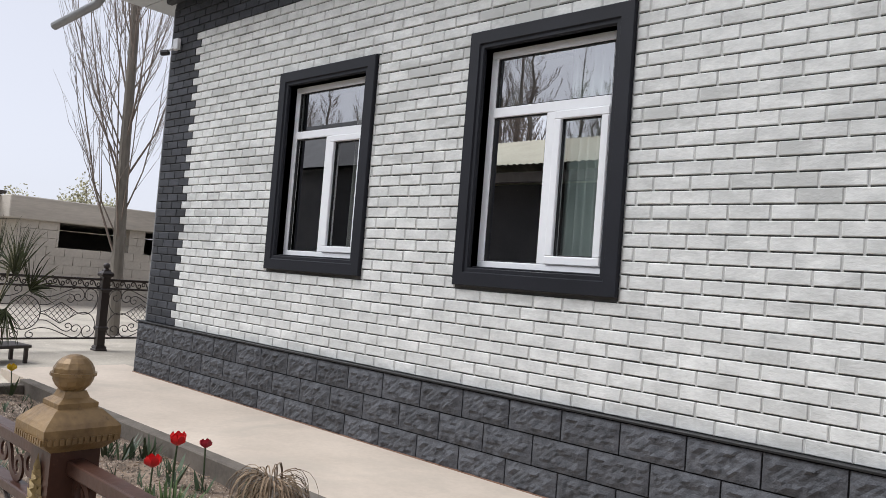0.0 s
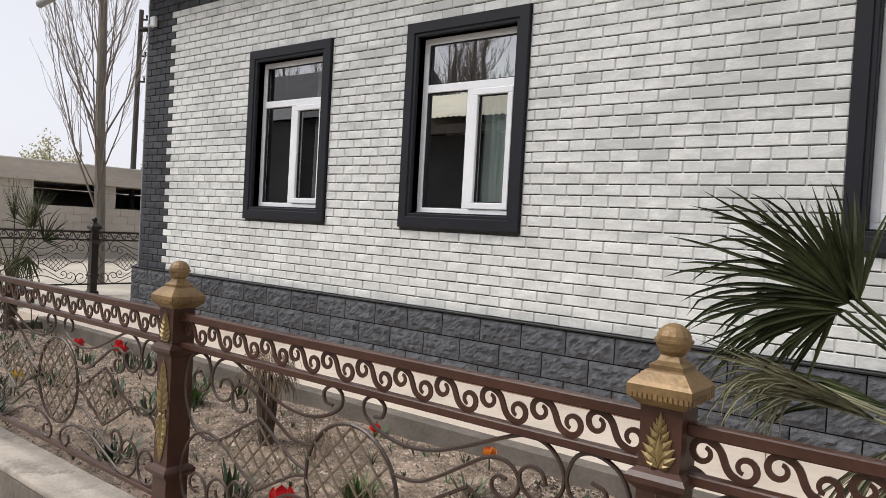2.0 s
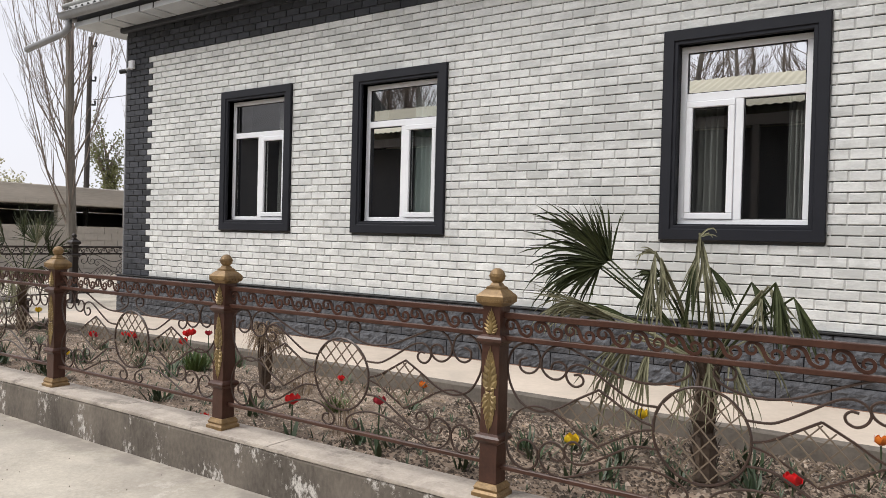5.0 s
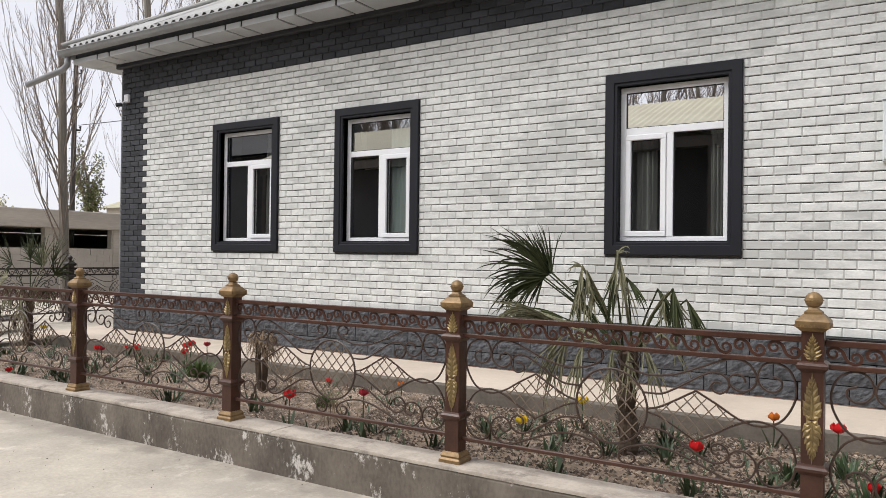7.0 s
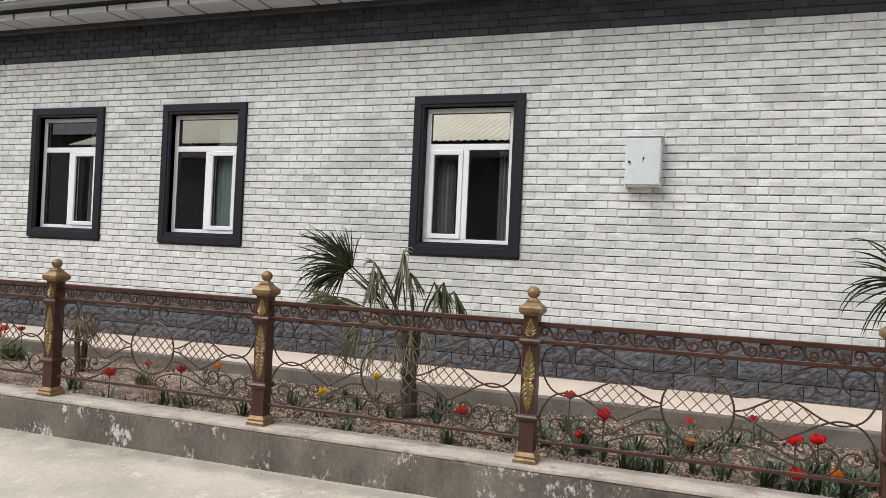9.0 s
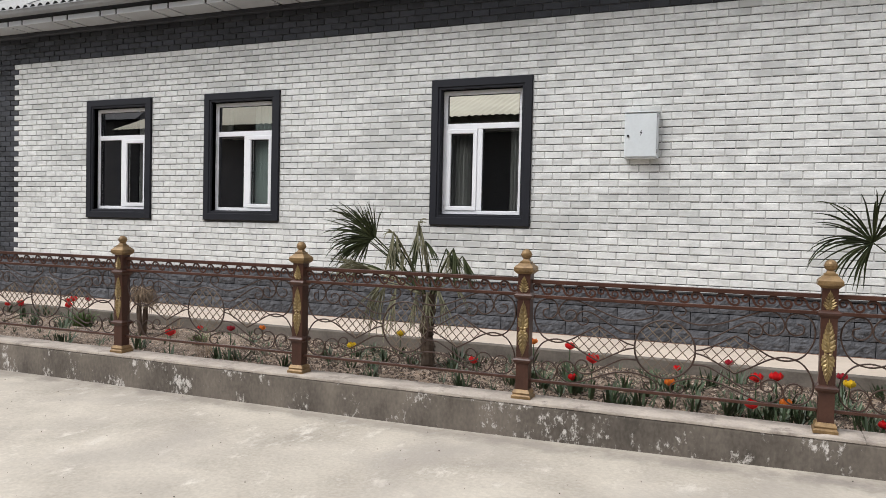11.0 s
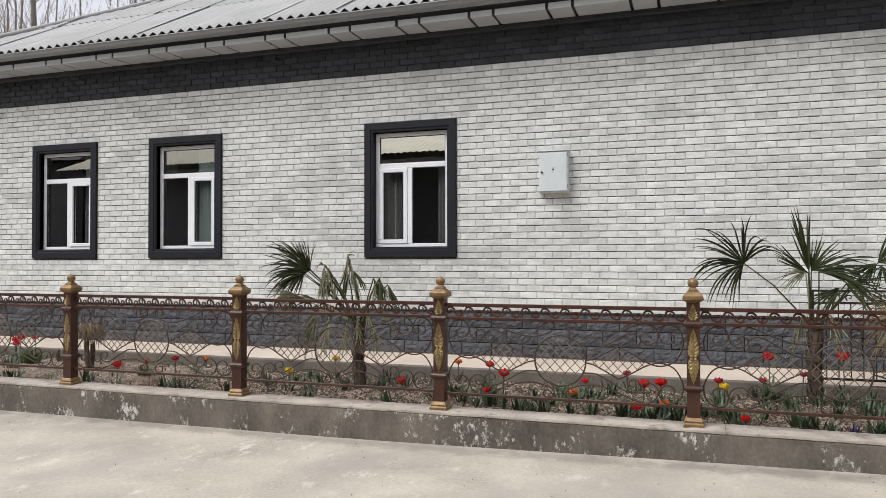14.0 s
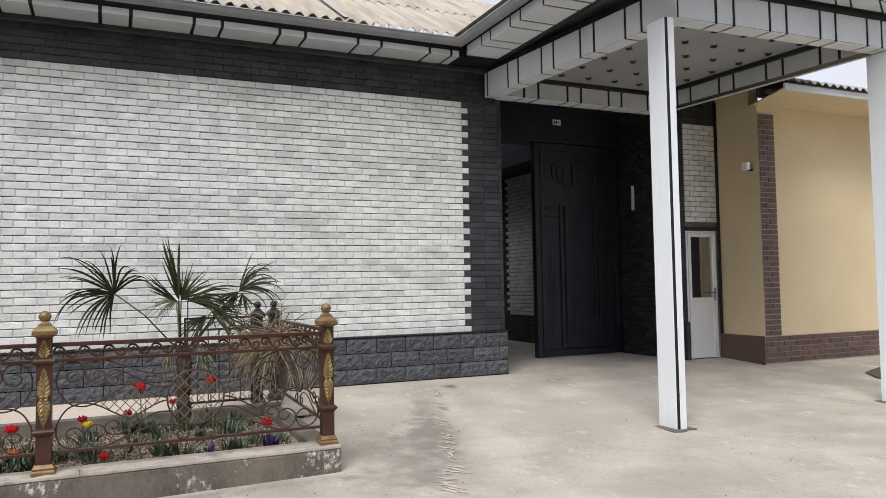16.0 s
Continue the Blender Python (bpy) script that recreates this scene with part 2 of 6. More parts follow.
BLOSSOM = mat("pale_blossom_leaf", (0.62, 0.60, 0.44), (0.48, 0.46, 0.30), 2, 10, 0.8, vary=0.3, island=True)
# near black: the veranda's shade is put into the wall colour
OPP_WALL = mat("shade_dark_wall", (0.032, 0.032, 0.034), (0.018, 0.018, 0.02), 1, 20, 0.9)
SLATE = mat("dark_slate_roof", (0.075, 0.075, 0.08), (0.045, 0.045, 0.048), 1.2, 14, 0.8, bump=0.2)
CREAM_ROOF = mat("cream_sheet_roof", (0.45, 0.425, 0.31), (0.34, 0.315, 0.225), 0.9, 20, 0.8, bump=0.2)
RUST = mat("red_brown_strip", (0.22, 0.115, 0.07), (0.13, 0.07, 0.045), 6, 40, 0.9)
EARTH = mat("brown_earth_patch", (0.12, 0.10, 0.085), (0.08, 0.066, 0.055), 4, 40, 0.95, bump=0.8)


def add_spots(m, spots):
    """Stains and darker bands on a level surface: (x, y, half width, half length, turn in degrees, colour, strength),
    with ragged edges.
    """
    n, l = m.node_tree.nodes, m.node_tree.links
    b = n["Principled BSDF"]
    col = b.inputs["Base Color"].links[0].from_socket
    geo, ragged = n.new("ShaderNodeNewGeometry"), n.new("ShaderNodeTexNoise")
    ragged.inputs["Scale"].default_value, ragged.inputs["Detail"].default_value = 4.5, 10
    ragged.inputs["Roughness"].default_value = 0.68
    l.new(geo.outputs["Position"], ragged.inputs["Vector"])
    for x, y, hw, hl, turn, colour, strength in spots:
        mp = n.new("ShaderNodeMapping")
        mp.vector_type = "TEXTURE"
        mp.inputs["Location"].default_value, mp.inputs["Rotation"].default_value, mp.inputs["Scale"].default_value = (x, y, 0.05), (0, 0, radians(turn)), (hw, hl, 1)
        l.new(geo.outputs["Position"], mp.inputs[0])
        ln, ad, mr, mx = n.new("ShaderNodeVectorMath"), n.new("ShaderNodeMath"), n.new("ShaderNodeMapRange"), n.new("ShaderNodeMix")
        ln.operation, ad.operation, mx.data_type = "LENGTH", "MULTIPLY_ADD", "RGBA"
        l.new(mp.outputs[0], ln.inputs[0])
        l.new(ragged.outputs["Fac"], ad.inputs[0])
        ad.inputs[1].default_value = 3.4
        l.new(ln.outputs["Value"], ad.inputs[2])
        mr.inputs["From Min"].default_value, mr.inputs["From Max"].default_value = 2.0, 2.9
        mr.inputs["To Min"].default_value, mr.inputs["To Max"].default_value = strength, 0.0
        l.new(ad.outputs[0], mr.inputs[0])
        l.new(mr.outputs[0], mx.inputs["Factor"])
        l.new(col, mx.inputs["A"])
        mx.inputs["B"].default_value = (*colour, 1)
        col = mx.outputs["Result"]
    l.new(col, b.inputs["Base Color"])


DARK_TONE, CHALK, DUST = (0.24, 0.212, 0.182), (0.65, 0.605, 0.525), (0.43, 0.39, 0.34)
add_spots(CONCRETE, [(7.15, 1.3, 0.26, 1.5, -24, DARK_TONE, 0.95), (6.55, 0.5, 0.40, 1.1, -10, DARK_TONE, 0.5), (8.22, 3.2, 0.10, 0.12, 0, (0.09, 0.075, 0.06), 0.8), (7.75, 2.3, 0.16, 0.9, -22, CHALK, 0.4),
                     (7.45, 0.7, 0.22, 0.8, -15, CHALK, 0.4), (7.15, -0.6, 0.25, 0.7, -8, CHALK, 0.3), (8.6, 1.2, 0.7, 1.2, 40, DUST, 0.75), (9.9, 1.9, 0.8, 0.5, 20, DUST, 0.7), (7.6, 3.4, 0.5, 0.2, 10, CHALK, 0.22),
                     # the last three are darker bands along the foot of the kerb
                     (10.2, 2.6, 0.5, 0.2, 0, CHALK, 0.22), (9.0, -0.4, 0.5, 0.4, 0, CHALK, 0.22), (1.5, 0.36, 5.0, 0.12, -1, DARK_TONE, 0.6), (-3.5, 0.36, 3.0, 0.14, 1, DARK_TONE, 0.6), (5.0, 0.36, 1.2, 0.12, 0, DARK_TONE, 0.6)])


def glass(name, tint, ior=1.75):
    m = bpy.data.materials.new(name)
    m.use_nodes = True
    n, l = m.node_tree.nodes, m.node_tree.links
    n.clear()
    out, mix, fr = n.new("ShaderNodeOutputMaterial"), n.new("ShaderNodeMixShader"), n.new("ShaderNodeFresnel")
    tr, gl = n.new("ShaderNodeBsdfTransparent"), n.new("ShaderNodeBsdfGlossy")
    fr.inputs["IOR"].default_value = ior
    tr.inputs[0].default_value = (*tint, 1)
    gl.inputs["Roughness"].default_value = 0.01
    nz, bp, geo = n.new("ShaderNodeTexNoise"), n.new("ShaderNodeBump"), n.new("ShaderNodeNewGeometry")
    nz.inputs["Scale"].default_value = 1.6
    bp.inputs["Strength"].default_value, bp.inputs["Distance"].default_value = 0.05, 0.01
    l.new(geo.outputs["Position"], nz.inputs["Vector"])
    l.new(nz.outputs["Fac"], bp.inputs["Height"])
    l.new(bp.outputs[0], gl.inputs["Normal"])
    l.new(fr.outputs[0], mix.inputs[0])
    l.new(tr.outputs[0], mix.inputs[1])
    l.new(gl.outputs[0], mix.inputs[2])
    l.new(mix.outputs[0], out.inputs[0])
    return m


GLASS = glass("window_glass", (0.76, 0.80, 0.79), 7.0)


# ---- mesh helpers ----
def mesh_of(bm, name, material, smooth=False):
    me = bpy.data.meshes.new(name)
    bmesh.ops.recalc_face_normals(bm, faces=bm.faces)
    bm.to_mesh(me)
    bm.free()
    me.materials.append(material)
    if smooth:
        me.polygons.foreach_set("use_smooth", [True] * len(me.polygons))
    return me


def part(name, bm, material, parent=None, label="", smooth=False):
    ob = new(name, mesh_of(bm, name, material, smooth))
    ob.parent = parent
    return tagged(ob, label)


def quads(bm, vs, faces):
    v = [bm.verts.new(p) for p in vs]
    for f in faces:
        try:
            bm.faces.new([v[i] for i in f])
        except ValueError:
            pass
    return v


def box(bm, x0, x1, y0, y1, z0, z1, bev=0.0):
    """A box; bev cuts its edges."""
    v = quads(bm, [(x, y, z) for z in (z0, z1) for y in (y0, y1) for x in (x0, x1)],
              [(0, 2, 3, 1), (4, 5, 7, 6), (0, 1, 5, 4), (2, 6, 7, 3), (0, 4, 6, 2), (1, 3, 7, 5)])
    if bev:
        edges = list({e for q in v for e in q.link_edges})
        bmesh.ops.bevel(bm, geom=edges, offset=bev, segments=1, affect="EDGES")


def solid(x0, x1, y0, y1, z0, z1, bev=0.0):
    bm = bmesh.new()
    box(bm, x0, x1, y0, y1, z0, z1, bev)
    return bm


def tube(bm, pts, r, n=5, flat=1.0, cap=True):
    """A tube through pts; r is one radius or one for each point; flat squeezes it along y."""
    pts = [Vector(p) for p in pts]
    rings, side = [], None
    for i, p in enumerate(pts):
        d = (pts[min(i + 1, len(pts) - 1)] - pts[max(i - 1, 0)]).normalized()
        if side is None:
            side = d.cross(Vector((0, 1, 0)))
            if side.length < 1e-3:
                side = d.cross(Vector((1, 0, 0)))
        side = (side - d * side.dot(d)).normalized()
        up = d.cross(side)
        q = r[i] if hasattr(r, "__len__") else r
        rings.append([bm.verts.new(p + (side * math.cos(2 * math.pi * k / n + 0.785) + up * math.sin(2 * math.pi * k / n + 0.785) * flat) * q) for k in range(n)])
    for a, b in zip(rings, rings[1:]):
        for k in range(n):
            bm.faces.new((a[k], a[(k + 1) % n], b[(k + 1) % n], b[k]))
    if cap and n > 2:
        bm.faces.new(rings[0][::-1])
        bm.faces.new(rings[-1])


def square_profile(bm, levels, x=0.0, y=0.0):
    """A stack of squares: levels of (half width, z)."""
    rings = [[bm.verts.new((x + sx * h, y + sy * h, z)) for sx, sy in ((-1, -1), (1, -1), (1, 1), (-1, 1))] for h, z in levels]
    for a, b in zip(rings, rings[1:]):
        for k in range(4):
            bm.faces.new((a[k], a[(k + 1) % 4], b[(k + 1) % 4], b[k]))
    bm.faces.new(rings[0][::-1])
    bm.faces.new(rings[-1])


def empty(name, x=0, y=0, z=0, rz=0):
    ob = new(name)
    ob.matrix_basis = pose(x, y, z, 0, 0, rz)
    return ob


# ---- ground, bed and path ----
FENCE_Y, WALL_Y = 0.575, 3.743
CURB_Z = 0.21


def ground_z(x, y):
    """The drive: nearly level, rising gently to the house beside the bed."""
    base = -0.06 + 0.075 * min(max((x - 1.0) / 5.0, 0), 1)
    if x < -6.6:
        k = min(max((-6.6 - x) / 1.4, 0), 1) * min(max((y - 0.2) / 2.5, 0), 1)
        return base + k * (0.17 - base)
    if x > 5.9:
        k = min(max((x - 5.9) / 0.4, 0), 1)
        return base + k * min(max(0.053 * (y - 0.46), 0), 0.172)
    return base


bm = bmesh.new()
xs = [-600, -120, -50, -30] + [-20 + 0.5 * i for i in range(85)] + [30, 50, 120, 600]
ys = [-600, -120, -50, -30, -20, -14, -10, -7, -5] + [-4 + 0.4 * i for i in range(36)] + [14, 20, 30, 50, 120, 600]
gv = [[bm.verts.new((x, y, ground_z(x, y) + (0.010 * noise.noise(Vector((x * 0.5, y * 0.5, 3))) if abs(x) < 25 and abs(y) < 12 else 0))) for x in xs] for y in ys]
for j in range(len(ys) - 1):
    for i in range(len(xs) - 1):
        bm.faces.new((gv[j][i], gv[j][i + 1], gv[j + 1][i + 1], gv[j + 1][i]))
tagged(part("ground", bm, CONCRETE, smooth=True), "pale worn concrete yard with whitish patches and stains", "ground", kind="structure")

bm = bmesh.new()
for i in range(14):
    xa, xb = -8.0 + i * 1.0, -8.0 + (i + 1) * 1.0
    box(bm, xa, xb, 2.60, WALL_Y + 0.1, -0.3, 0.215, 0)
bmesh.ops.remove_doubles(bm, verts=bm.verts, dist=0.001)
tagged(part("pavement", bm, PATH_CONCRETE), "smooth pale concrete path along the house", "path", kind="structure")
bm = bmesh.new()
quads(bm, [(5.98, 2.60, 0.2145), (5.98, WALL_Y, 0.2145), (7.3, WALL_Y, ground_z(7.3, 3.7) - 0.012), (7.1, 2.3, ground_z(7.1, 2.3) - 0.012), (6.08, 2.45, ground_z(6.3, 2.45) - 0.012), (6.0, 2.6, 0.0)], [(0, 1, 2, 3, 4), (0, 4, 5)])
tagged(part("pavement", bm, CONCRETE), "worn sloping end of the concrete path", "path", kind="structure")


def worn_strip(x0, x1, ya, yb, z0, z1, step, rough, chip):
    """A cast strip along x with uneven faces and a chipped front upper edge."""
    g = bmesh.new()
    n = int((x1 - x0) / step)
    prof = [(ya, z0), (ya, z0 + 0.3 * (z1 - z0)), (ya, z0 + 0.6 * (z1 - z0)), (ya, z1 - 0.022), (ya + 0.008, z1 - 0.004), (ya + 0.035, z1), ((ya + yb) / 2, z1), (yb - 0.01, z1), (yb, z1 - 0.01), (yb, z0)]
    rings = []
    for i in range(n + 1):
        x = x0 + (x1 - x0) * i / n
        ring = []
        for k, (y, z) in enumerate(prof):
            a, b = noise.noise(Vector((x * 3, y * 9, z * 9))), noise.noise(Vector((x * 17, y * 23, z * 23)))
            e = max(0.0, noise.noise(Vector((x * 7, 4, 8))) - 0.12) * chip if k in (3, 4, 5) else 0.0
            ring.append(g.verts.new((x, y + rough * (a + 0.5 * b) + e, z + (rough * 0.7 * (a + 0.6 * b) - 0.7 * e if k not in (0, 9) else 0))))
        rings.append(ring)
    for a, b in zip(rings, rings[1:]):
        for k in range(len(prof) - 1):
            g.faces.new((a[k], b[k], b[k + 1], a[k + 1]))
    g.faces.new(rings[0])
    g.faces.new(rings[-1][::-1])
    return g


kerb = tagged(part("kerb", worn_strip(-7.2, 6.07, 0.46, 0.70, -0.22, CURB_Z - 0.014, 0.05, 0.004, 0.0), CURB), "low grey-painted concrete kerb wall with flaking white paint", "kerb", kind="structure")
# the kerb's top in pieces, coloured much paler than its front
x = -7.2
while x < 6.06:
    w = min(4.2 + 2.5 * random.random(), 6.073 - x)
    part("coping", worn_strip(x, x + w - 0.003, 0.458, 0.705, CURB_Z - 0.020, CURB_Z + random.uniform(-0.001, 0.003), 0.035, 0.0022, 0.035), CURB_TOP, kerb, "paler top of the kerb")
    x += w
tagged(part("kerb", solid(-7.2, 6.07, 2.50, 2.597, -0.3, 0.235, 0.008), EDGING), "grey cement edging between bed and path", "kerb", kind="structure")
tagged(part("kerb", solid(5.90, 6.07, 0.70, 2.50, -0.3, 0.205, 0.008), CURB), "grey cement edging at the end of the bed", "kerb", kind="structure")
tagged(part("kerb", solid(-7.2, -7.06, 0.70, 2.50, -0.3, 0.205, 0.008), CURB), "grey cement edging at the far end of the bed", "kerb", kind="structure")


def soil_z(x, y):
    return 0.115 + 0.03 * noise.noise(Vector((x * 1.3, y * 1.3, 0))) + 0.018 * noise.noise(Vector((x * 6, y * 6, 5))) + 0.035 * math.sin((y - 0.7) / 1.8 * math.pi)


bm = bmesh.new()
nx, ny = 260, 38
sv = [[bm.verts.new((-7.06 + 12.96 * i / nx, 0.70 + 1.80 * j / ny, soil_z(-7.06 + 12.96 * i / nx, 0.70 + 1.80 * j / ny))) for i in range(nx + 1)] for j in range(ny + 1)]
for j in range(ny):
    for i in range(nx):
        bm.faces.new((sv[j][i], sv[j][i + 1], sv[j + 1][i + 1], sv[j + 1][i]))
tagged(part("soil", bm, SOIL, smooth=True), "dry brown garden soil, lumpy and stony", "soil", kind="structure")


def pebbles(count, x0, x1, y0, y1, size, stone=None, level=None):
    verts, faces = [], []
    for _ in range(count):
        px, py = random.uniform(x0, x1), random.uniform(y0, y1)
        pz, s = (level or soil_z)(px, py), size * random.uniform(0.5, 1.5)
        a = random.uniform(0, 6.28)
        o = len(verts)
        for dx, dy, dz in ((1, 0, 0), (0, 1, 0), (-1, 0, 0), (0, -1, 0), (0, 0, 0.8), (0, 0, -0.5)):
            k = random.uniform(0.7, 1.2)
            verts.append((px + s * k * (dx * math.cos(a) - dy * math.sin(a)), py + 0.7 * s * k * (dx * math.sin(a) + dy * math.cos(a)), pz + s * dz * k))
        faces += [(o + p, o + q, o + 4) for p, q in ((0, 1), (1, 2), (2, 3), (3, 0))] + [(o + q, o + p, o + 5) for p, q in ((0, 1), (1, 2), (2, 3), (3, 0))]
    me = bpy.data.meshes.new("gravel")
    me.from_pydata(verts, [], faces)
    me.materials.append(stone or GRAVEL)
    return new("gravel", me)


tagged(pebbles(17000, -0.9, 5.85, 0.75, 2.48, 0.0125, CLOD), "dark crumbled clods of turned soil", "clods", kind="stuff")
tagged(pebbles(5500, -0.6, 5.85, 0.75, 2.48, 0.0085), "small pale stones strewn over turned soil", "gravel", kind="stuff")
tagged(pebbles(20000, -7.0, -0.6, 0.75, 2.48, 0.0085), "small pale stones strewn over the bed", "gravel", kind="stuff")
tagged(pebbles(5200, -7.0, 5.85, 0.75, 2.48, 0.0125), "scattered pale pebbles and clods in the bed", "gravel", kind="stuff")
tagged(pebbles(500, -7.0, 5.85, 0.75, 2.48, 0.018), "larger clods and stones lying in the bed", "stones", kind="stuff")

tagged(pebbles(420, 4.5, 12.0, -3.0, 3.2, 0.0045, CLOD, lambda x, y: ground_z(x, y) + 0.006), "tiny dark bits of grit strewn on the concrete", "grit", kind="stuff")
tagged(pebbles(420, -6.0, 6.0, -2.6, 0.42, 0.0042, CLOD, lambda x, y: ground_z(x, y) + 0.006), "tiny dark bits of grit along the kerb", "grit", kind="stuff")

# ---- house ----
XL, XR, PLINTH_Z, WHITE_Z0, WHITE_Z1, SOFFIT_Z = -7.43, 9.28, 0.75, 0.757, 3.748, 4.18
WINDOWS = [(-5.37, -4.145), (-3.205, -1.985), (0.172, 1.405)]
WIN_Z0, WIN_Z1, TRIM = 1.406, 3.113, 0.12

bm = bmesh.new()
edges = [XL] + [e for a, b in WINDOWS for e in (a + TRIM, b - TRIM)] + [XR]
for i in range(0, len(edges), 2):
    box(bm, edges[i], edges[i + 1], WALL_Y + 0.014, WALL_Y + 0.38, -0.3, 4.4)
for a, b in WINDOWS:
    box(bm, a + TRIM, b - TRIM, WALL_Y + 0.014, WALL_Y + 0.38, -0.3, WIN_Z0 + TRIM)
    box(bm, a + TRIM, b - TRIM, WALL_Y + 0.014, WALL_Y + 0.38, WIN_Z1 - TRIM, 4.4)
bmesh.ops.remove_doubles(bm, verts=bm.verts, dist=0.0005)
front = tagged(part("wall_front", bm, JOINT), "house front of pale grey-white brick facing with charcoal corners", "wall", kind="structure")
tagged(part("wall_west", solid(XL, XL + 0.38, WALL_Y + 0.39, 12.9, -0.3, 4.4), DARK_BRICK), "charcoal brick side wall of the house", "wall", kind="structure")
tagged(part("wall_east", solid(XR - 0.38, XR, WALL_Y + 0.39, 12.9, -0.3, 4.4), DARK_BRICK), "charcoal brick side wall beside the gateway", "wall", kind="structure")
tagged(part("wall_back", solid(XL, XR, 12.91, 13.2, -0.3, 4.4), DARK_BRICK), "plain back wall of the house", "wall", kind="structure")
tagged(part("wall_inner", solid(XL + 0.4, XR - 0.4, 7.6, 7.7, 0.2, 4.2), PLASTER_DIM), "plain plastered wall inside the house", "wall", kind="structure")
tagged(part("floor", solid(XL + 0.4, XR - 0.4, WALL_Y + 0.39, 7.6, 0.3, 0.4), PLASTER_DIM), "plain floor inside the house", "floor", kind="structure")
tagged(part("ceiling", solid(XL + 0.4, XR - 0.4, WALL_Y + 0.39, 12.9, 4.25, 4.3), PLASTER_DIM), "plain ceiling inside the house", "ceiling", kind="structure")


def window(name, a, b, sash_right, split):
    """Trimmed window: dark surround, white frame with a transom light above two lower lights."""
    w = tagged(empty(name, (a + b) / 2, WALL_Y, WIN_Z0), "white framed window in a dark navy surround", "window", kind="structure")
    half, h = (b - a) / 2, WIN_Z1 - WIN_Z0
    yo, yi = -0.030, 0.15
    # surround of four mitred boards with a stepped inner edge
    prof = [(0.0, 0.012), (0.0, yo + 0.006), (0.006, yo), (TRIM - 0.035, yo), (TRIM - 0.028, yo + 0.012), (TRIM - 0.006, yo + 0.012), (TRIM, yo + 0.020), (TRIM, yi)]
    cor = [(-half, 0), (half, 0), (half, h), (-half, h)]
    ins = [(1, 1), (-1, 1), (-1, -1), (1, -1)]
    for k in range(4):
        bm = bmesh.new()
        A, B = cor[k], cor[(k + 1) % 4]
        ia, ib = ins[k], ins[(k + 1) % 4]
        va = [bm.verts.new((A[0] + ia[0] * d, y, A[1] + ia[1] * d)) for d, y in prof]
        vb = [bm.verts.new((B[0] + ib[0] * d, y, B[1] + ib[1] * d)) for d, y in prof]
        for i in range(len(prof) - 1):
            bm.faces.new((va[i], vb[i], vb[i + 1], va[i + 1]))
        part("surround_board", bm, NAVY, w)
    iw, z0, z1 = half - TRIM, TRIM, h - TRIM
    yf, fw = 0.075, 0.052
    bm = bmesh.new()
    box(bm, -iw, iw, yf, yf + 0.06, z0, z0 + fw, 0.004)
    box(bm, -iw, iw, yf, yf + 0.06, z1 - fw, z1, 0.004)
    box(bm, -iw, -iw + fw, yf, yf + 0.06, z0 + fw, z1 - fw, 0.004)
    box(bm, iw - fw, iw, yf, yf + 0.06, z0 + fw, z1 - fw, 0.004)
    part("window_frame", bm, PVC, w)
    zt = z0 + 0.69 * (z1 - z0)
    part("transom", solid(-iw + fw, iw - fw, yf - 0.002, yf + 0.058, zt, zt + 0.066, bev=0.004), PVC, w)
    xm = -iw + split * 2 * iw
    part("mullion", solid(xm - 0.032, xm + 0.032, yf - 0.001, yf + 0.059, z0 + fw, zt, bev=0.004), PVC, w)
    lights = [(-iw + fw, iw - fw, zt + 0.066, z1 - fw), (-iw + fw, xm - 0.032, z0 + fw, zt), (xm + 0.032, iw - fw, z0 + fw, zt)]
    sash = lights[2 if sash_right else 1]
    s0, s1, t0, t1 = sash
    bm = bmesh.new()
    sw = 0.052
    for bx in ((s0, s1, t0, t0 + sw), (s0, s1, t1 - sw, t1), (s0, s0 + sw, t0 + sw, t1 - sw), (s1 - sw, s1, t0 + sw, t1 - sw)):
        box(bm, bx[0], bx[1], yf - 0.012, yf + 0.05, bx[2], bx[3], 0.005)
    sf = part("sash", bm, PVC, w)
    lights[2 if sash_right else 1] = (s0 + sw, s1 - sw, t0 + sw, t1 - sw)
    for l0, l1, m0, m1 in lights:
        bm = bmesh.new()
        for bx in ((l0, l1, m0, m0 + 0.008), (l0, l1, m1 - 0.008, m1), (l0, l0 + 0.008, m0 + 0.008, m1 - 0.008), (l1 - 0.008, l1, m0 + 0.008, m1 - 0.008)):
            box(bm, bx[0], bx[1], yf + 0.012, yf + 0.03, bx[2], bx[3])
        part("seal", bm, SEAL, w)
        bm = bmesh.new()
        quads(bm, [(l0 + 0.004, yf + 0.024, m0 + 0.004), (l1 - 0.004, yf + 0.024, m0 + 0.004), (l1 - 0.004, yf + 0.024, m1 - 0.004), (l0 + 0.004, yf + 0.024, m1 - 0.004)], [(0, 1, 2, 3)])
        p = part("pane", bm, GLASS, w)
        p.visible_shadow = False
    part("window_sill", solid(-iw, iw, yf - 0.05, yf - 0.001, z0, z0 + 0.012, bev=0.003), NAVY, w)
    return w


window("window_1", *WINDOWS[0], True, 0.50)
window("window_2", *WINDOWS[1], True, 0.52)
window("window_3", *WINDOWS[2], False, 0.47)


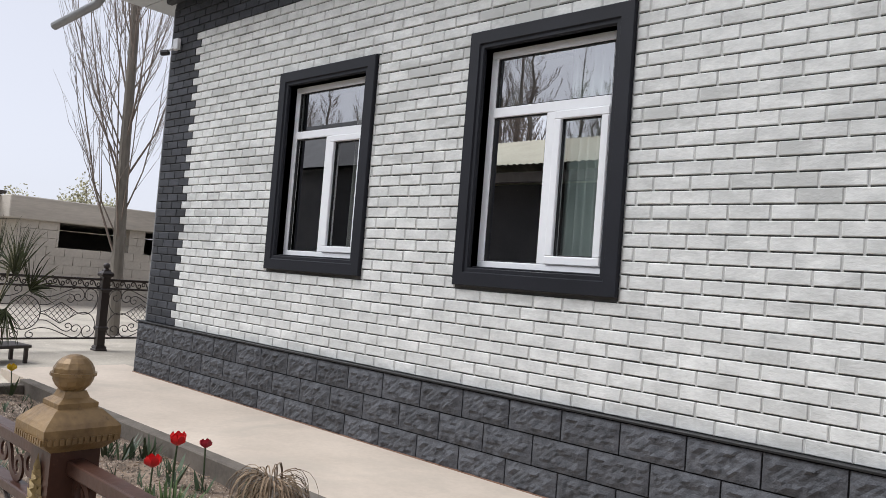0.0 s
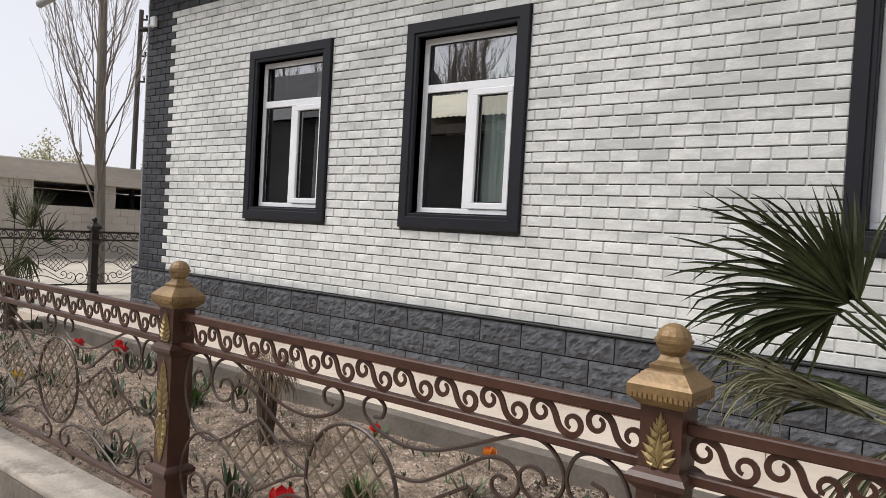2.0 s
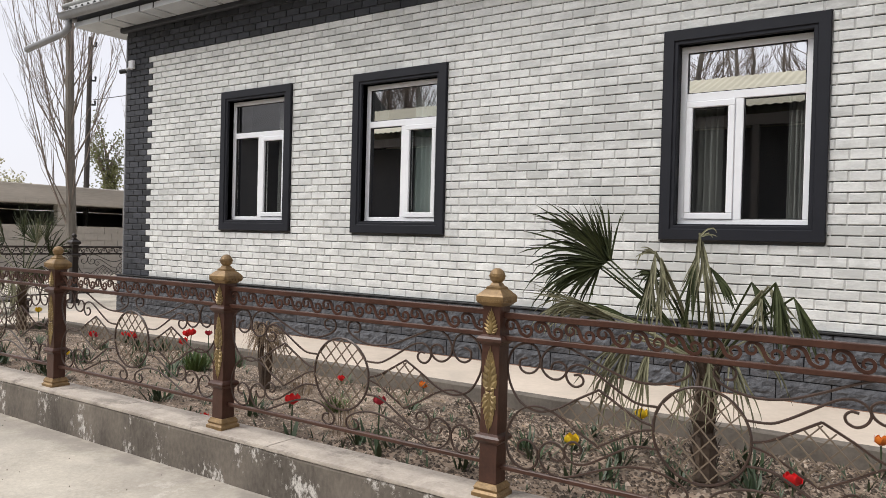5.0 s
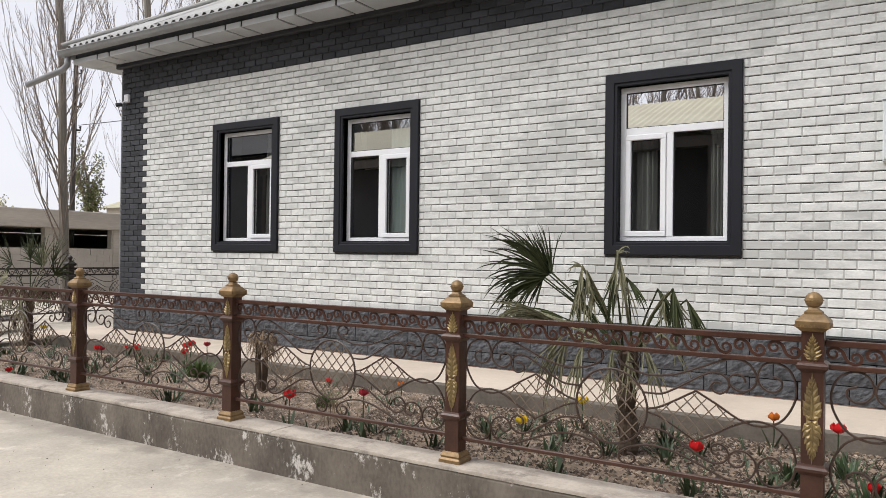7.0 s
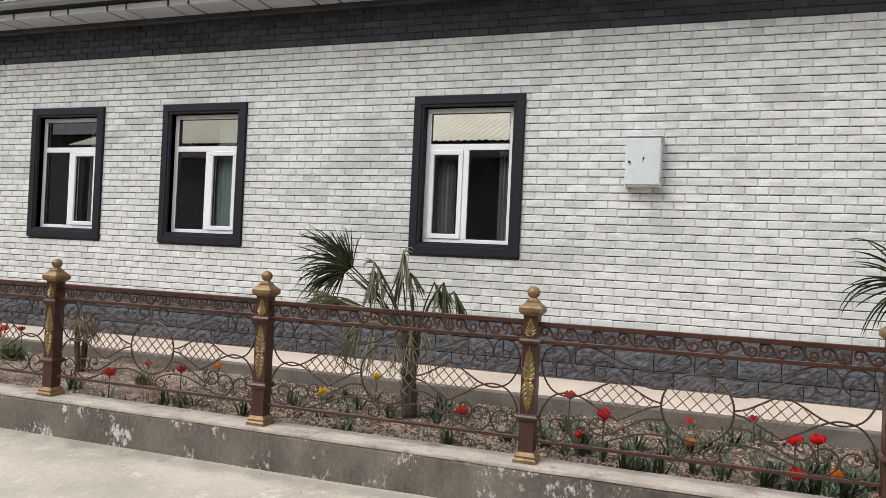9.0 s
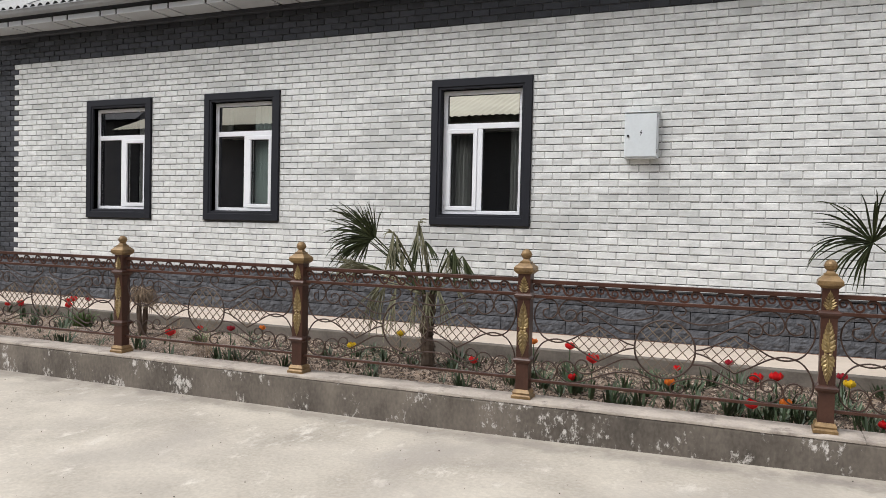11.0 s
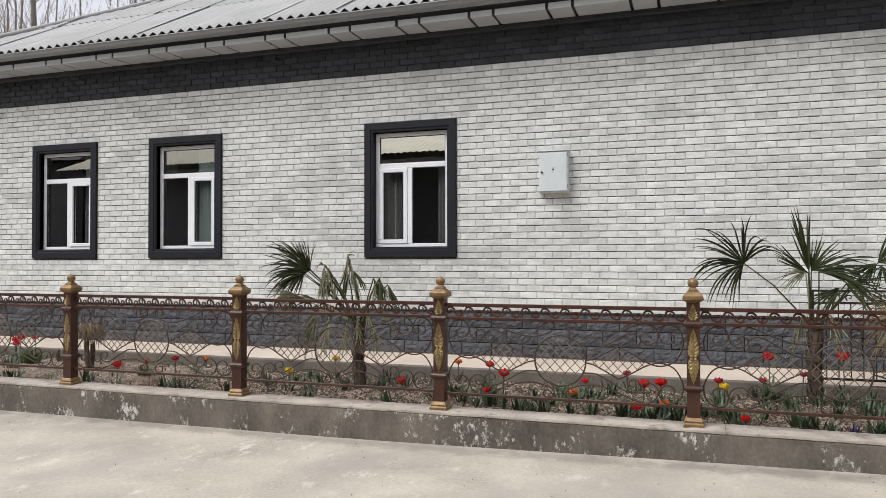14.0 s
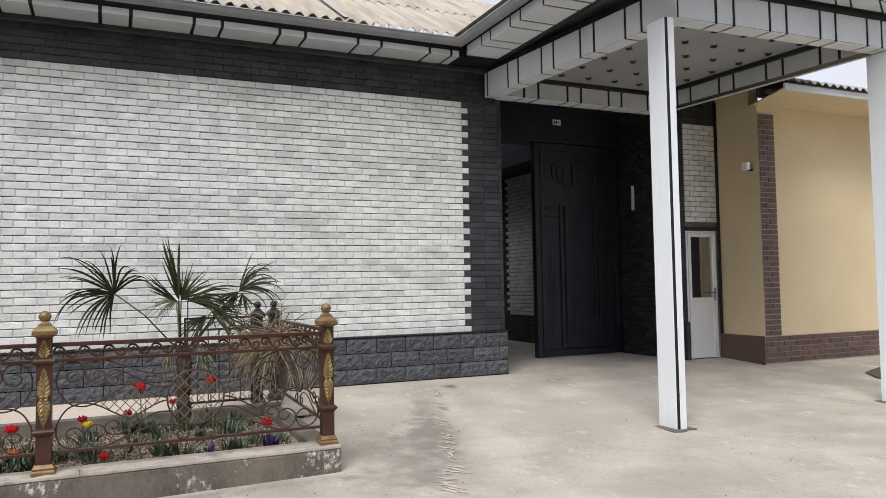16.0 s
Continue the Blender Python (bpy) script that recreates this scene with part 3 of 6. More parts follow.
def curtain(x0, x1, y, material, label):
    bm = bmesh.new()
    n = 60
    lo = [bm.verts.new((x0 + (x1 - x0) * i / n, y + 0.03 * math.sin(i * 0.9) + 0.012 * math.sin(i * 2.3), WIN_Z0 + TRIM + 0.006)) for i in range(n + 1)]
    hi = [bm.verts.new((x0 + (x1 - x0) * i / n, y + 0.025 * math.sin(i * 0.9 + 0.2), WIN_Z1 - TRIM - 0.006)) for i in range(n + 1)]
    for i in range(n):
        bm.faces.new((lo[i], lo[i + 1], hi[i + 1], hi[i]))
    tagged(part("curtain", bm, material, smooth=True), label, "curtain")


curtain(-4.56, -4.15, 3.94, CURTAIN_GREY, "grey sheer curtain drawn to one side of the window")
curtain(-2.50, -1.98, 3.915, CURTAIN, "pale green-white sheer curtain hanging behind the glass")
curtain(-3.12, -2.90, 3.95, CURTAIN_GREY, "grey curtain gathered at the edge of the window")
curtain(0.20, 0.62, 3.93, CURTAIN_GREY, "grey curtain gathered at the edge of the window")
curtain(1.10, 1.40, 3.94, CURTAIN_GREY, "grey curtain drawn to one side of the window")

# ---- roof and eaves ----
EAVE_Y, EAVE_Z, PITCH = 3.20, 4.42, 0.56
ROOF_XL, VALLEY_X, RIDGE_S = -8.08, 8.42, 5.2
house_roof = tagged(empty("roof", 0.8, 8.0, 4.3), "hipped roof of grey corrugated fibre-cement sheets", "roof", kind="structure")
house_roof.matrix_basis = Matrix()


def slope_sheet(x0, x1, s0, s1, lift, material, name, label=""):
    """Corrugated sheeting on the front slope from s0 to s1 metres in from the eave, cut by hip and valley."""
    bm = bmesh.new()
    rows = []
    n = int((x1 - x0) / 0.0375)
    for i in range(n + 1):
        x = x0 + (x1 - x0) * i / n
        hip = x - ROOF_XL
        val = max(0.0, x - VALLEY_X)
        a, b = max(s0, val), min(s1, hip)
        if b <= a:
            rows.append(None)
            continue
        w = 0.028 * math.cos(2 * math.pi * x / 0.15)
        rows.append([bm.verts.new((x, EAVE_Y + s, EAVE_Z + PITCH * s + w + lift)) for s in (a, b)] + [bm.verts.new((x, EAVE_Y + a, EAVE_Z + PITCH * a + w + lift - 0.012))])
    for p, q in zip(rows, rows[1:]):
        if p and q:
            bm.faces.new((p[0], q[0], q[1], p[1]))
            bm.faces.new((p[2], q[2], q[0], p[0]))
    part(name, bm, material, house_roof, label, smooth=True)


slope_sheet(ROOF_XL, 5.6, -0.06, 1.75, 0.0, ROOF, "roof_sheet_course")
slope_sheet(5.6, 10.6, -0.06, 1.75, 0.0, ROOF_TAN, "roof_sheet_course", "dusty tan sheets beside the porch")
slope_sheet(ROOF_XL, 7.0, 1.60, 3.40, 0.022, ROOF, "roof_sheet_course")
slope_sheet(7.0, 10.8, 1.60, 3.40, 0.022, ROOF_TAN, "roof_sheet_course")
slope_sheet(ROOF_XL, 9.6, 3.25, RIDGE_S, 0.044, ROOF, "roof_sheet_course")
bm = bmesh.new()
quads(bm, [(ROOF_XL, EAVE_Y, EAVE_Z), (ROOF_XL, EAVE_Y + 2 * RIDGE_S, EAVE_Z), (ROOF_XL + RIDGE_S, EAVE_Y + RIDGE_S, EAVE_Z + PITCH * RIDGE_S + 0.03)], [(0, 1, 2)])
quads(bm, [(ROOF_XL, EAVE_Y + 2 * RIDGE_S, EAVE_Z), (9.5, EAVE_Y + 2 * RIDGE_S, EAVE_Z), (9.5, EAVE_Y + RIDGE_S, EAVE_Z + PITCH * RIDGE_S), (ROOF_XL + RIDGE_S, EAVE_Y + RIDGE_S, EAVE_Z + PITCH * RIDGE_S)], [(0, 1, 2, 3)])
part("rear_slope", bm, ROOF, house_roof)
bm = bmesh.new()
tube(bm, [(ROOF_XL - 0.02, EAVE_Y - 0.02, EAVE_Z + 0.03), (ROOF_XL + RIDGE_S, EAVE_Y + RIDGE_S, EAVE_Z + PITCH * RIDGE_S + 0.08)], 0.034, 8)
part("hip_cap", bm, ROOF, house_roof, "pale ridge capping", smooth=True)
bm = bmesh.new()
for x in range(-7, 9, 1):
    s1 = min(RIDGE_S, x - ROOF_XL)
    w = 0.03
    quads(bm, [(x - w, EAVE_Y + 0.02, EAVE_Z + 0.034), (x + w, EAVE_Y + 0.02, EAVE_Z + 0.034), (x + w, EAVE_Y + s1, EAVE_Z + PITCH * s1 + 0.078), (x - w, EAVE_Y + s1, EAVE_Z + PITCH * s1 + 0.078)], [(0, 1, 2, 3)])
part("lap_strip", bm, ROOF, house_roof)


def gutter(pts, label):
    """Half-round gutter along a level line, open above, with a rolled lip."""
    g = bmesh.new()
    rings = []
    pts = [Vector(p) for p in pts]
    for i, p in enumerate(pts):
        d0 = (pts[i] - pts[i - 1]).normalized() if i else (pts[1] - pts[0]).normalized()
        d1 = (pts[i + 1] - pts[i]).normalized() if i + 1 < len(pts) else d0
        n0, n1 = Vector((d0.y, -d0.x, 0)), Vector((d1.y, -d1.x, 0))
        out = (n0 + n1).normalized()
        out *= 1 / max(0.3, out.dot(n0))
        prof = [(0.012, 0.005)] + [(0.060 * math.cos(a), 0.075 * math.sin(a)) for a in (0, -0.4, -0.8, -1.2, -1.6, -2.0, -2.4, -2.8, -3.14)] + [(-0.055, 0.0)]
        prof = [(0.070, 0.004), (0.070, 0.014)] + prof[1:]
        rings.append([g.verts.new(p + out * u + Vector((0, 0, v))) for u, v in prof])
    for a, b in zip(rings, rings[1:]):
        for k in range(len(a) - 1):
            g.faces.new((a[k], b[k], b[k + 1], a[k + 1]))
    return tagged(part("gutter", g, ZINC, smooth=True), label, "gutter")


GUT_Z = 4.345
gutter([(ROOF_XL - 0.02, 13.2, GUT_Z), (ROOF_XL - 0.02, EAVE_Y - 0.01, GUT_Z), (VALLEY_X + 0.02, EAVE_Y - 0.01, GUT_Z), (VALLEY_X + 0.02, -0.06, GUT_Z), (12.9, -0.06, GUT_Z)], "grey half-round metal rain gutter along the eaves")
bm = bmesh.new()
tube(bm, [(-8.02, 3.22, 4.29), (-8.02, 3.22, 4.16), (-8.10, 3.20, 4.09), (-8.75, 3.02, 3.90)], 0.045, 10)
tagged(part("drain_spout", bm, ZINC, smooth=True), "grey metal spout jutting from the roof gutter", "spout")

# boxed eaves: dark backing with white panels, wide and narrow by turns
eaves = tagged(empty("eaves"), "boxed eaves clad in white panels with dark joints", "eaves", kind="structure")
bm = bmesh.new()
FY = 3.30
box(bm, ROOF_XL + 0.12, 9.05, FY + 0.012, WALL_Y + 0.012, SOFFIT_Z + 0.012, 4.36)
box(bm, ROOF_XL + 0.12, XL - 0.012, WALL_Y + 0.012, 13.0, SOFFIT_Z + 0.012, 4.36)
part("backing", bm, BLACK, eaves, "black joint boards, also the shadow line below the gutter")
# dark strip along the top of the wall, just below the eave panels
bm = bmesh.new()
box(bm, XL - 0.05, 9.05, 3.655, 3.73, SOFFIT_Z - 0.06, SOFFIT_Z + 0.010, 0.012)
part("cornice", bm, DARK_BRICK, eaves, "charcoal strip between wall top and eaves")


def eave_panel(x0, x1):
    g = bmesh.new()
    # panels stop short so black backing draws the shadow line under the gutter
    pr = [(3.650, SOFFIT_Z + 0.012), (3.650, SOFFIT_Z), (FY + 0.004, SOFFIT_Z), (FY, SOFFIT_Z + 0.004), (FY, 4.25), (FY + 0.012, 4.25)]
    va, vb = [[g.verts.new((x, y, z)) for y, z in pr] for x in (x0, x1)]
    for k in range(len(pr) - 1):
        g.faces.new((va[k], vb[k], vb[k + 1], va[k + 1]))
    g.faces.new(va)
    g.faces.new(vb)
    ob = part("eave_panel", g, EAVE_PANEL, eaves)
    # level faces take the greyer copy, so the underside's shade is coloured in
    ob.data.materials.append(PANEL_SHADED)
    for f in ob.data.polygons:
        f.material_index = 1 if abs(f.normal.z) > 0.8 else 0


x, wide = -8.00, True
while x < 8.46:
    w = 0.62 if wide else 0.29
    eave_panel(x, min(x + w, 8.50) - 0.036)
    x, wide = x + w, not wide
y, wide = FY + 0.36, True
while y < 12.5:
    w = 0.62 if wide else 0.29
    part("eave_panel", solid(ROOF_XL + 0.11, XL - 0.03, y, y + w - 0.026, SOFFIT_Z, SOFFIT_Z + 0.011), PANEL_SHADED, eaves)
    y, wide = y + w, not wide

# ---- porch over the drive ----
porch = tagged(empty("carport"), "flat carport canopy on white columns, clad in white panels with black joints", "carport", kind="structure")
BX0, BX1, BY0, BY1, BZ0, BZ1 = 9.01, 11.90, 0.46, 3.74, 3.81, 4.13
part("roof_deck", solid(VALLEY_X + 0.1, 12.9, 0.02, 3.19, 4.33, 4.40), ZINC, porch)
bm = bmesh.new()
quads(bm, [(VALLEY_X - 0.03, -0.05, 4.43), (10.8, -0.05, 4.95), (10.8, 5.5, 4.95), (VALLEY_X - 0.03, 3.3, 4.43)], [(0, 1, 2, 3)])
quads(bm, [(10.8, -0.05, 4.95), (12.95, -0.05, 4.43), (12.95, 5.5, 4.43), (10.8, 5.5, 4.95)], [(0, 1, 2, 3)])
part("roof_sheet", bm, ROOF, porch)
core = bmesh.new()
box(core, BX0 + 0.012, BX0 + 0.168, BY0 + 0.012, BY1 - 0.02, BZ0 + 0.012, 4.2)
box(core, BX1 - 0.168, BX1 - 0.012, BY0 + 0.012, BY1 - 0.02, BZ0 + 0.012, 4.2)
box(core, BX0 + 0.17, BX1 - 0.17, BY0 + 0.012, BY0 + 0.168, BZ0 + 0.012, 4.2)
box(core, BX0 + 0.17, BX1 - 0.17, BY1 - 0.22, BY1 - 0.03, BZ0 + 0.012, 4.2)
box(core, VALLEY_X + 0.12, BX0 + 0.01, 0.1, 3.29, SOFFIT_Z + 0.012, 4.33)
box(core, BX0 + 0.01, 12.8, 0.08, BY0 + 0.01, SOFFIT_Z + 0.012, 4.33)
part("beam", core, BLACK, porch, "black beam core")
GAPP = 0.034
part("edge_strip", solid(BX1 - 0.030, BX1 + 0.004, BY0 + 0.02, BY1 - 0.03, BZ0 - 0.004, BZ0 + 0.010), EAVE_PANEL, porch, "thin pale edge strip")


def runs(a, b):
    """Wide and narrow stretches from a to b."""
    out, at, big = [], a, True
    while at < b - 0.05:
        w = 0.46 if big else 0.22
        out.append((at, min(at + w, b)))
        at, big = at + w, not big
    return out


def clad(name, *d, skin=EAVE_PANEL):
    part(name, solid(*d, bev=0.003), skin, porch)


# inner beam faces wear the greyer copy, with their shade in its colour
for a, b in runs(BY0, BY1 - 0.02):
    b -= GAPP
    clad("panel", BX0, BX0 + 0.010, a, b, BZ0 + 0.012, BZ1)
    clad("panel", BX0, BX0 + 0.18, a, b, BZ0, BZ0 + 0.010)
    clad("panel", BX0 + 0.170, BX0 + 0.18, a, b, BZ0 + 0.012, BZ1 - 0.06, skin=PANEL_SHADED)
    clad("panel", BX1 - 0.18, BX1 - 0.170, a, b, BZ0 + 0.012, BZ1 - 0.06, skin=PANEL_SHADED)
for a, b in runs(BX0 + 0.03, BX1):
    b -= GAPP
    clad("panel", a, b, BY0 - 0.001, BY0 + 0.009, BZ0 + 0.012, BZ1 - 0.02)
    a = max(a, BX0 + 0.185)
    if b > a + 0.05:
        clad("panel", a, b, BY0, BY0 + 0.18, BZ0 - 0.002, BZ0 + 0.008)
        clad("panel", a, b, BY1 - 0.24, BY1 - 0.23, BZ0 + 0.012, BZ1 - 0.04, skin=PANEL_SHADED)
        clad("panel", a, b, BY1 - 0.24, BY1 - 0.01, BZ0 - 0.002, BZ0 + 0.008)
for a, b in runs(0.12, 3.24):
    b -= GAPP
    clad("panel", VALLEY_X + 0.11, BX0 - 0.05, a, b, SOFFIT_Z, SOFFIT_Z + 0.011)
    clad("panel", VALLEY_X + 0.11, VALLEY_X + 0.119, a, b, SOFFIT_Z + 0.012, 4.30)
for a, b in runs(VALLEY_X + 0.12, 12.8):
    b -= GAPP
    clad("panel", a, b, 0.075, 0.085, SOFFIT_Z + 0.012, 4.30)
    clad("panel", a, b, 0.09, BY0 - 0.04, SOFFIT_Z, SOFFIT_Z + 0.011)
part("canopy_ceiling", solid(BX0 + 0.18, BX1 - 0.18, BY0 + 0.17, BY1 - 0.25, 4.07, 4.09), CEILING_PANEL, porch, "patterned canopy ceiling board, greyed by its shade")
part("ceiling_border", solid(BX0 + 0.17, BX1 - 0.17, BY1 - 0.30, BY1 - 0.245, 4.02, 4.069), BLACK, porch)
part("ceiling_border", solid(BX1 - 0.24, BX1 - 0.182, BY0 + 0.17, BY1 - 0.31, 4.02, 4.069), BLACK, porch)
cross = bmesh.new()
for ring, z in (((0.058, 0.016), -0.006), ):
    v = [cross.verts.new((r * math.cos(k * math.pi / 4), r * math.sin(k * math.pi / 4), z)) for k in range(8) for r in (ring[k % 2],)]
    top = [cross.verts.new((q.co.x, q.co.y, 0)) for q in v]
    tip = cross.verts.new((0, 0, -0.03))
    for k in range(8):
        cross.faces.new((v[k], v[(k + 1) % 8], tip))
        cross.faces.new((top[k], top[(k + 1) % 8], v[(k + 1) % 8], v[k]))
cross_me = mesh_of(cross, "ceiling_star", BLACK)
for i in range(6):
    for j in range(7):
        ob = new("ceiling_star", cross_me)
        ob.parent, ob.location = porch, (9.42 + 0.42 * i, 0.80 + 0.40 * j, 4.069)
# the canopy stands a little askew to the house
for ob in porch.children:
    if ob.data is cross_me:
        ob.location.x += 0.10 * (3.74 - ob.location.y)
        ob.location.y -= 0.040 * (ob.location.x - 9.0) * (3.74 - ob.location.y) / 3.3
    elif min(v.co.x for v in ob.data.vertices) > BX0 - 0.01 and "roof" not in ob.name or ob.name.startswith("beam"):
        for v in ob.data.vertices:
            if v.co.x > BX0 - 0.01 and v.co.y > BY0 - 0.05:
                v.co.x += 0.10 * (3.74 - v.co.y)
                v.co.y -= 0.040 * (v.co.x - 9.0) * (3.74 - v.co.y) / 3.3


def column(x, y):
    c = tagged(empty("column", x, y, 0), "white panelled carport column with a black corner joint", "column", group="carport columns", kind="structure")
    part("core", solid(-0.042, 0.042, -0.118, 0.118, -0.15, 3.80), BLACK, c, "black column core")
    part("side_panel", solid(-0.052, -0.044, -0.112, 0.125, 0.0, 3.80, bev=0.003), PANEL, c)
    part("side_panel", solid(0.044, 0.052, -0.125, 0.125, 0.0, 3.80, bev=0.003), PANEL, c)
    part("front_panel", solid(-0.022, 0.042, -0.128, -0.120, 0.0, 3.80, bev=0.003), PANEL, c)
    part("rear_panel", solid(-0.042, 0.042, 0.120, 0.128, 0.0, 3.80, bev=0.003), PANEL, c)
    bm = bmesh.new()
    rim = [bm.verts.new((0.125 * sx + 0.03 * noise.noise(Vector((3 * k, x, 1))), 0.170 * sy + 0.03 * noise.noise(Vector((3 * k, x, 5))), 0.026)) for k, (sx, sy) in enumerate(((-1, -1), (-0.3, -1.1), (0.4, -0.9), (1.1, -1), (1, -0.2), (1.05, 0.5), (1, 1), (0, 1), (-1, 1), (-1.1, 0.2)))]
    low = [bm.verts.new((q.co.x, q.co.y, -0.02)) for q in rim]
    bm.faces.new(rim)
    for k in range(10):
        bm.faces.new((rim[k], low[k], low[(k + 1) % 10], rim[(k + 1) % 10]))
    part("footing", bm, EDGING, c, "rough cut patch in the concrete")
    return c


column(9.24, 0.56)
column(12.20, 0.46)

# ---- gateway ----
GY = 5.20
tagged(part("wall_gateway_side", solid(12.32, 12.70, 3.79, 5.6, -0.2, 4.4), DARK_JOINT), "charcoal brick side wall of the gateway", "wall", kind="structure")
tagged(part("wall_gateway_lintel", solid(9.29, 12.31, GY - 0.10, GY + 0.25, 3.60, 4.6), GATE), "dark panel above the gateway", "wall", kind="structure")
tagged(part("ceiling_gateway", solid(9.29, 12.31, 3.75, GY - 0.11, 4.16, 4.25), GATE), "dark ceiling of the gateway", "ceiling", kind="structure")
tagged(part("wall_courtyard", solid(12.15, 12.5, 5.61, 9.2, -0.2, 3.60), JOINT), "white brick wall inside the courtyard", "wall", kind="structure")
# eaves drawn deeper and taller to shade the wall and close off the sky
tagged(part("roof_courtyard", solid(11.55, 12.6, 5.7, 9.6, 3.62, 5.6), GATE), "dark eaves over the courtyard wall", "roof", kind="structure")
tagged(part("wall_courtyard_end", solid(9.29, 14.5, 12.4, 12.7, -0.2, 4.6), DARK_BRICK), "dark end wall of the courtyard", "wall", kind="structure")
gate = tagged(empty("gate", 0, GY, 0.18), "tall black sheet-metal gate leaf with raised ornament, closed", "gate")
gx0, gx1 = 10.76, 12.28
part("leaf", solid(gx0, gx1, 0.0, 0.05, 0.04, 3.40), GATE, gate)
bm = bmesh.new()
for x0, x1, z0, z1 in ((gx0, gx1, 0.02, 0.12), (gx0, gx1, 3.30, 3.42), (gx0, gx0 + 0.09, 0.12, 3.30), (gx1 - 0.09, gx1, 0.12, 3.30)):
    box(bm, x0, x1, -0.035, -0.001, z0, z1, 0.008)
part("frame", bm, GATE, gate)
bm = bmesh.new()
for x0, x1, z0, z1 in ((11.12, 11.19, 0.14, 2.45), (11.86, 11.93, 0.14, 2.45), (11.19, 11.86, 0.14, 0.22), (gx0 + 0.1, 11.11, 2.35, 2.41), (11.94, gx1 - 0.1, 2.35, 2.41), (gx0 + 0.1, 11.11, 2.24, 2.29), (11.94, gx1 - 0.1, 2.24, 2.29), (11.21, 11.27, 0.24, 2.42), (11.78, 11.84, 0.24, 2.42)):
    box(bm, x0, x1, -0.028, -0.001, z0, z1, 0.008)
part("wicket_frame", bm, GATE, gate)
for x0, x1, z0, z1 in ((gx0 + 0.13, 11.09, 0.2, 1.6), (11.98, gx1 - 0.12, 0.2, 1.6), (11.32, 11.73, 0.3, 0.95)):
    bm = bmesh.new()
    nx, nz = int((x1 - x0) / 0.05), int((z1 - z0) / 0.05)
    for i in range(nx):
        for j in range(nz):
            cx, cz = x0 + 0.05 * (i + 0.5), z0 + 0.05 * (j + 0.5)
            quads(bm, [(cx - 0.02, -0.002, cz), (cx, -0.002, cz - 0.02), (cx + 0.02, -0.002, cz), (cx, -0.002, cz + 0.02), (cx, -0.014, cz)], [(0, 1, 4), (1, 2, 4), (2, 3, 4), (3, 0, 4)])
    part("stud_field", bm, GATE, gate, "field of small pyramid studs")
bm = bmesh.new()
for x0, x1, z0, z1 in ((11.38, 11.44, 2.75, 3.12), (11.44, 11.62, 2.75, 2.82), (11.44, 11.58, 2.90, 2.97), (11.44, 11.62, 3.05, 3.12)):
    box(bm, x0, x1, -0.030, -0.002, z0, z1, 0.006)
part("emblem", bm, BLACK, gate, "raised black emblem")
for sx in (-1, 1):
    bm = bmesh.new()
    for k in range(3):
        tube(bm, [(11.5 + sx * (0.24 + 0.10 * k + 0.06 * math.cos(a)), -0.012, 2.88 + 0.05 * k + 0.14 * math.sin(a)) for a in [0.35 * i - 1.5 for i in range(10)]], 0.012, 5)
    part("scroll", bm, GATE, gate)
part("handle", solid(11.88, 11.91, -0.07, -0.03, 1.05, 1.22, bev=0.006), GATE, gate)
leaf2 = tagged(empty("gate_leaf", 9.40, GY + 0.02, 0.18), "black sheet-metal gate leaf standing open against the side wall", "gate")
part("leaf", solid(-0.03, 0.02, 0.02, 1.35, 0.03, 3.36, bev=0.006), GATE, leaf2)
tagged(part("gate_post", solid(10.66, 10.755, GY - 0.03, GY + 0.08, 0.15, 3.60, bev=0.006), GATE), "black steel gate post", "post")
lamp = tagged(empty("wall_lamp", 12.315, 4.80, 2.72), "slim pale wall light on the dark gateway wall", "lamp")
part("tube", solid(-0.05, -0.012, -0.025, 0.025, -0.2, 0.2, bev=0.01), PVC, lamp)
part("bracket", solid(-0.012, 0.003, -0.02, 0.02, -0.12, 0.12), ZINC, lamp)
plate = tagged(empty("small_plate", 11.05, GY - 0.115, 3.93), "small black and white plate above the gate", "sign")
part("plate", solid(-0.075, 0.075, 0.0, 0.013, -0.045, 0.045, bev=0.003), PVC, plate)
bm = bmesh.new()
for x0, x1 in ((-0.055, -0.03), (-0.022, 0.0), (0.02, 0.028)):
    box(bm, x0, x1, -0.003, -0.0005, -0.025, 0.025)
box(bm, 0.012, 0.019, -0.003, -0.0005, -0.006, 0.006)
box(bm, 0.029, 0.045, -0.003, -0.0005, -0.006, 0.006)
part("mark", bm, BLACK, plate, "dark illegible marks")

# pier with the side door
tagged(part("wall_pier", solid(12.32, 12.40, WALL_Y + 0.014, WALL_Y + 0.045, -0.2, 4.5), DARK_JOINT), "charcoal brick pier beside the door", "wall", kind="structure")
tagged(part("wall_pier_upper", solid(12.401, 13.14, WALL_Y + 0.014, WALL_Y + 0.34, 2.17, 4.5), JOINT), "white brick wall above the side door", "wall", kind="structure")
door = tagged(empty("door_1", 12.42, WALL_Y + 0.03, 0.185), "white plastic door with a dark upper pane, closed", "door", kind="structure")
DW, DH = 0.60, 1.93
bm = bmesh.new()
for bx in ((0, 0.035, 0, DH), (DW - 0.035, DW, 0, DH), (0.035, DW - 0.035, DH - 0.035, DH)):
    box(bm, bx[0], bx[1], 0.0, 0.07, bx[2], bx[3], 0.004)
part("door_frame", bm, PVC, door)
bm = bmesh.new()
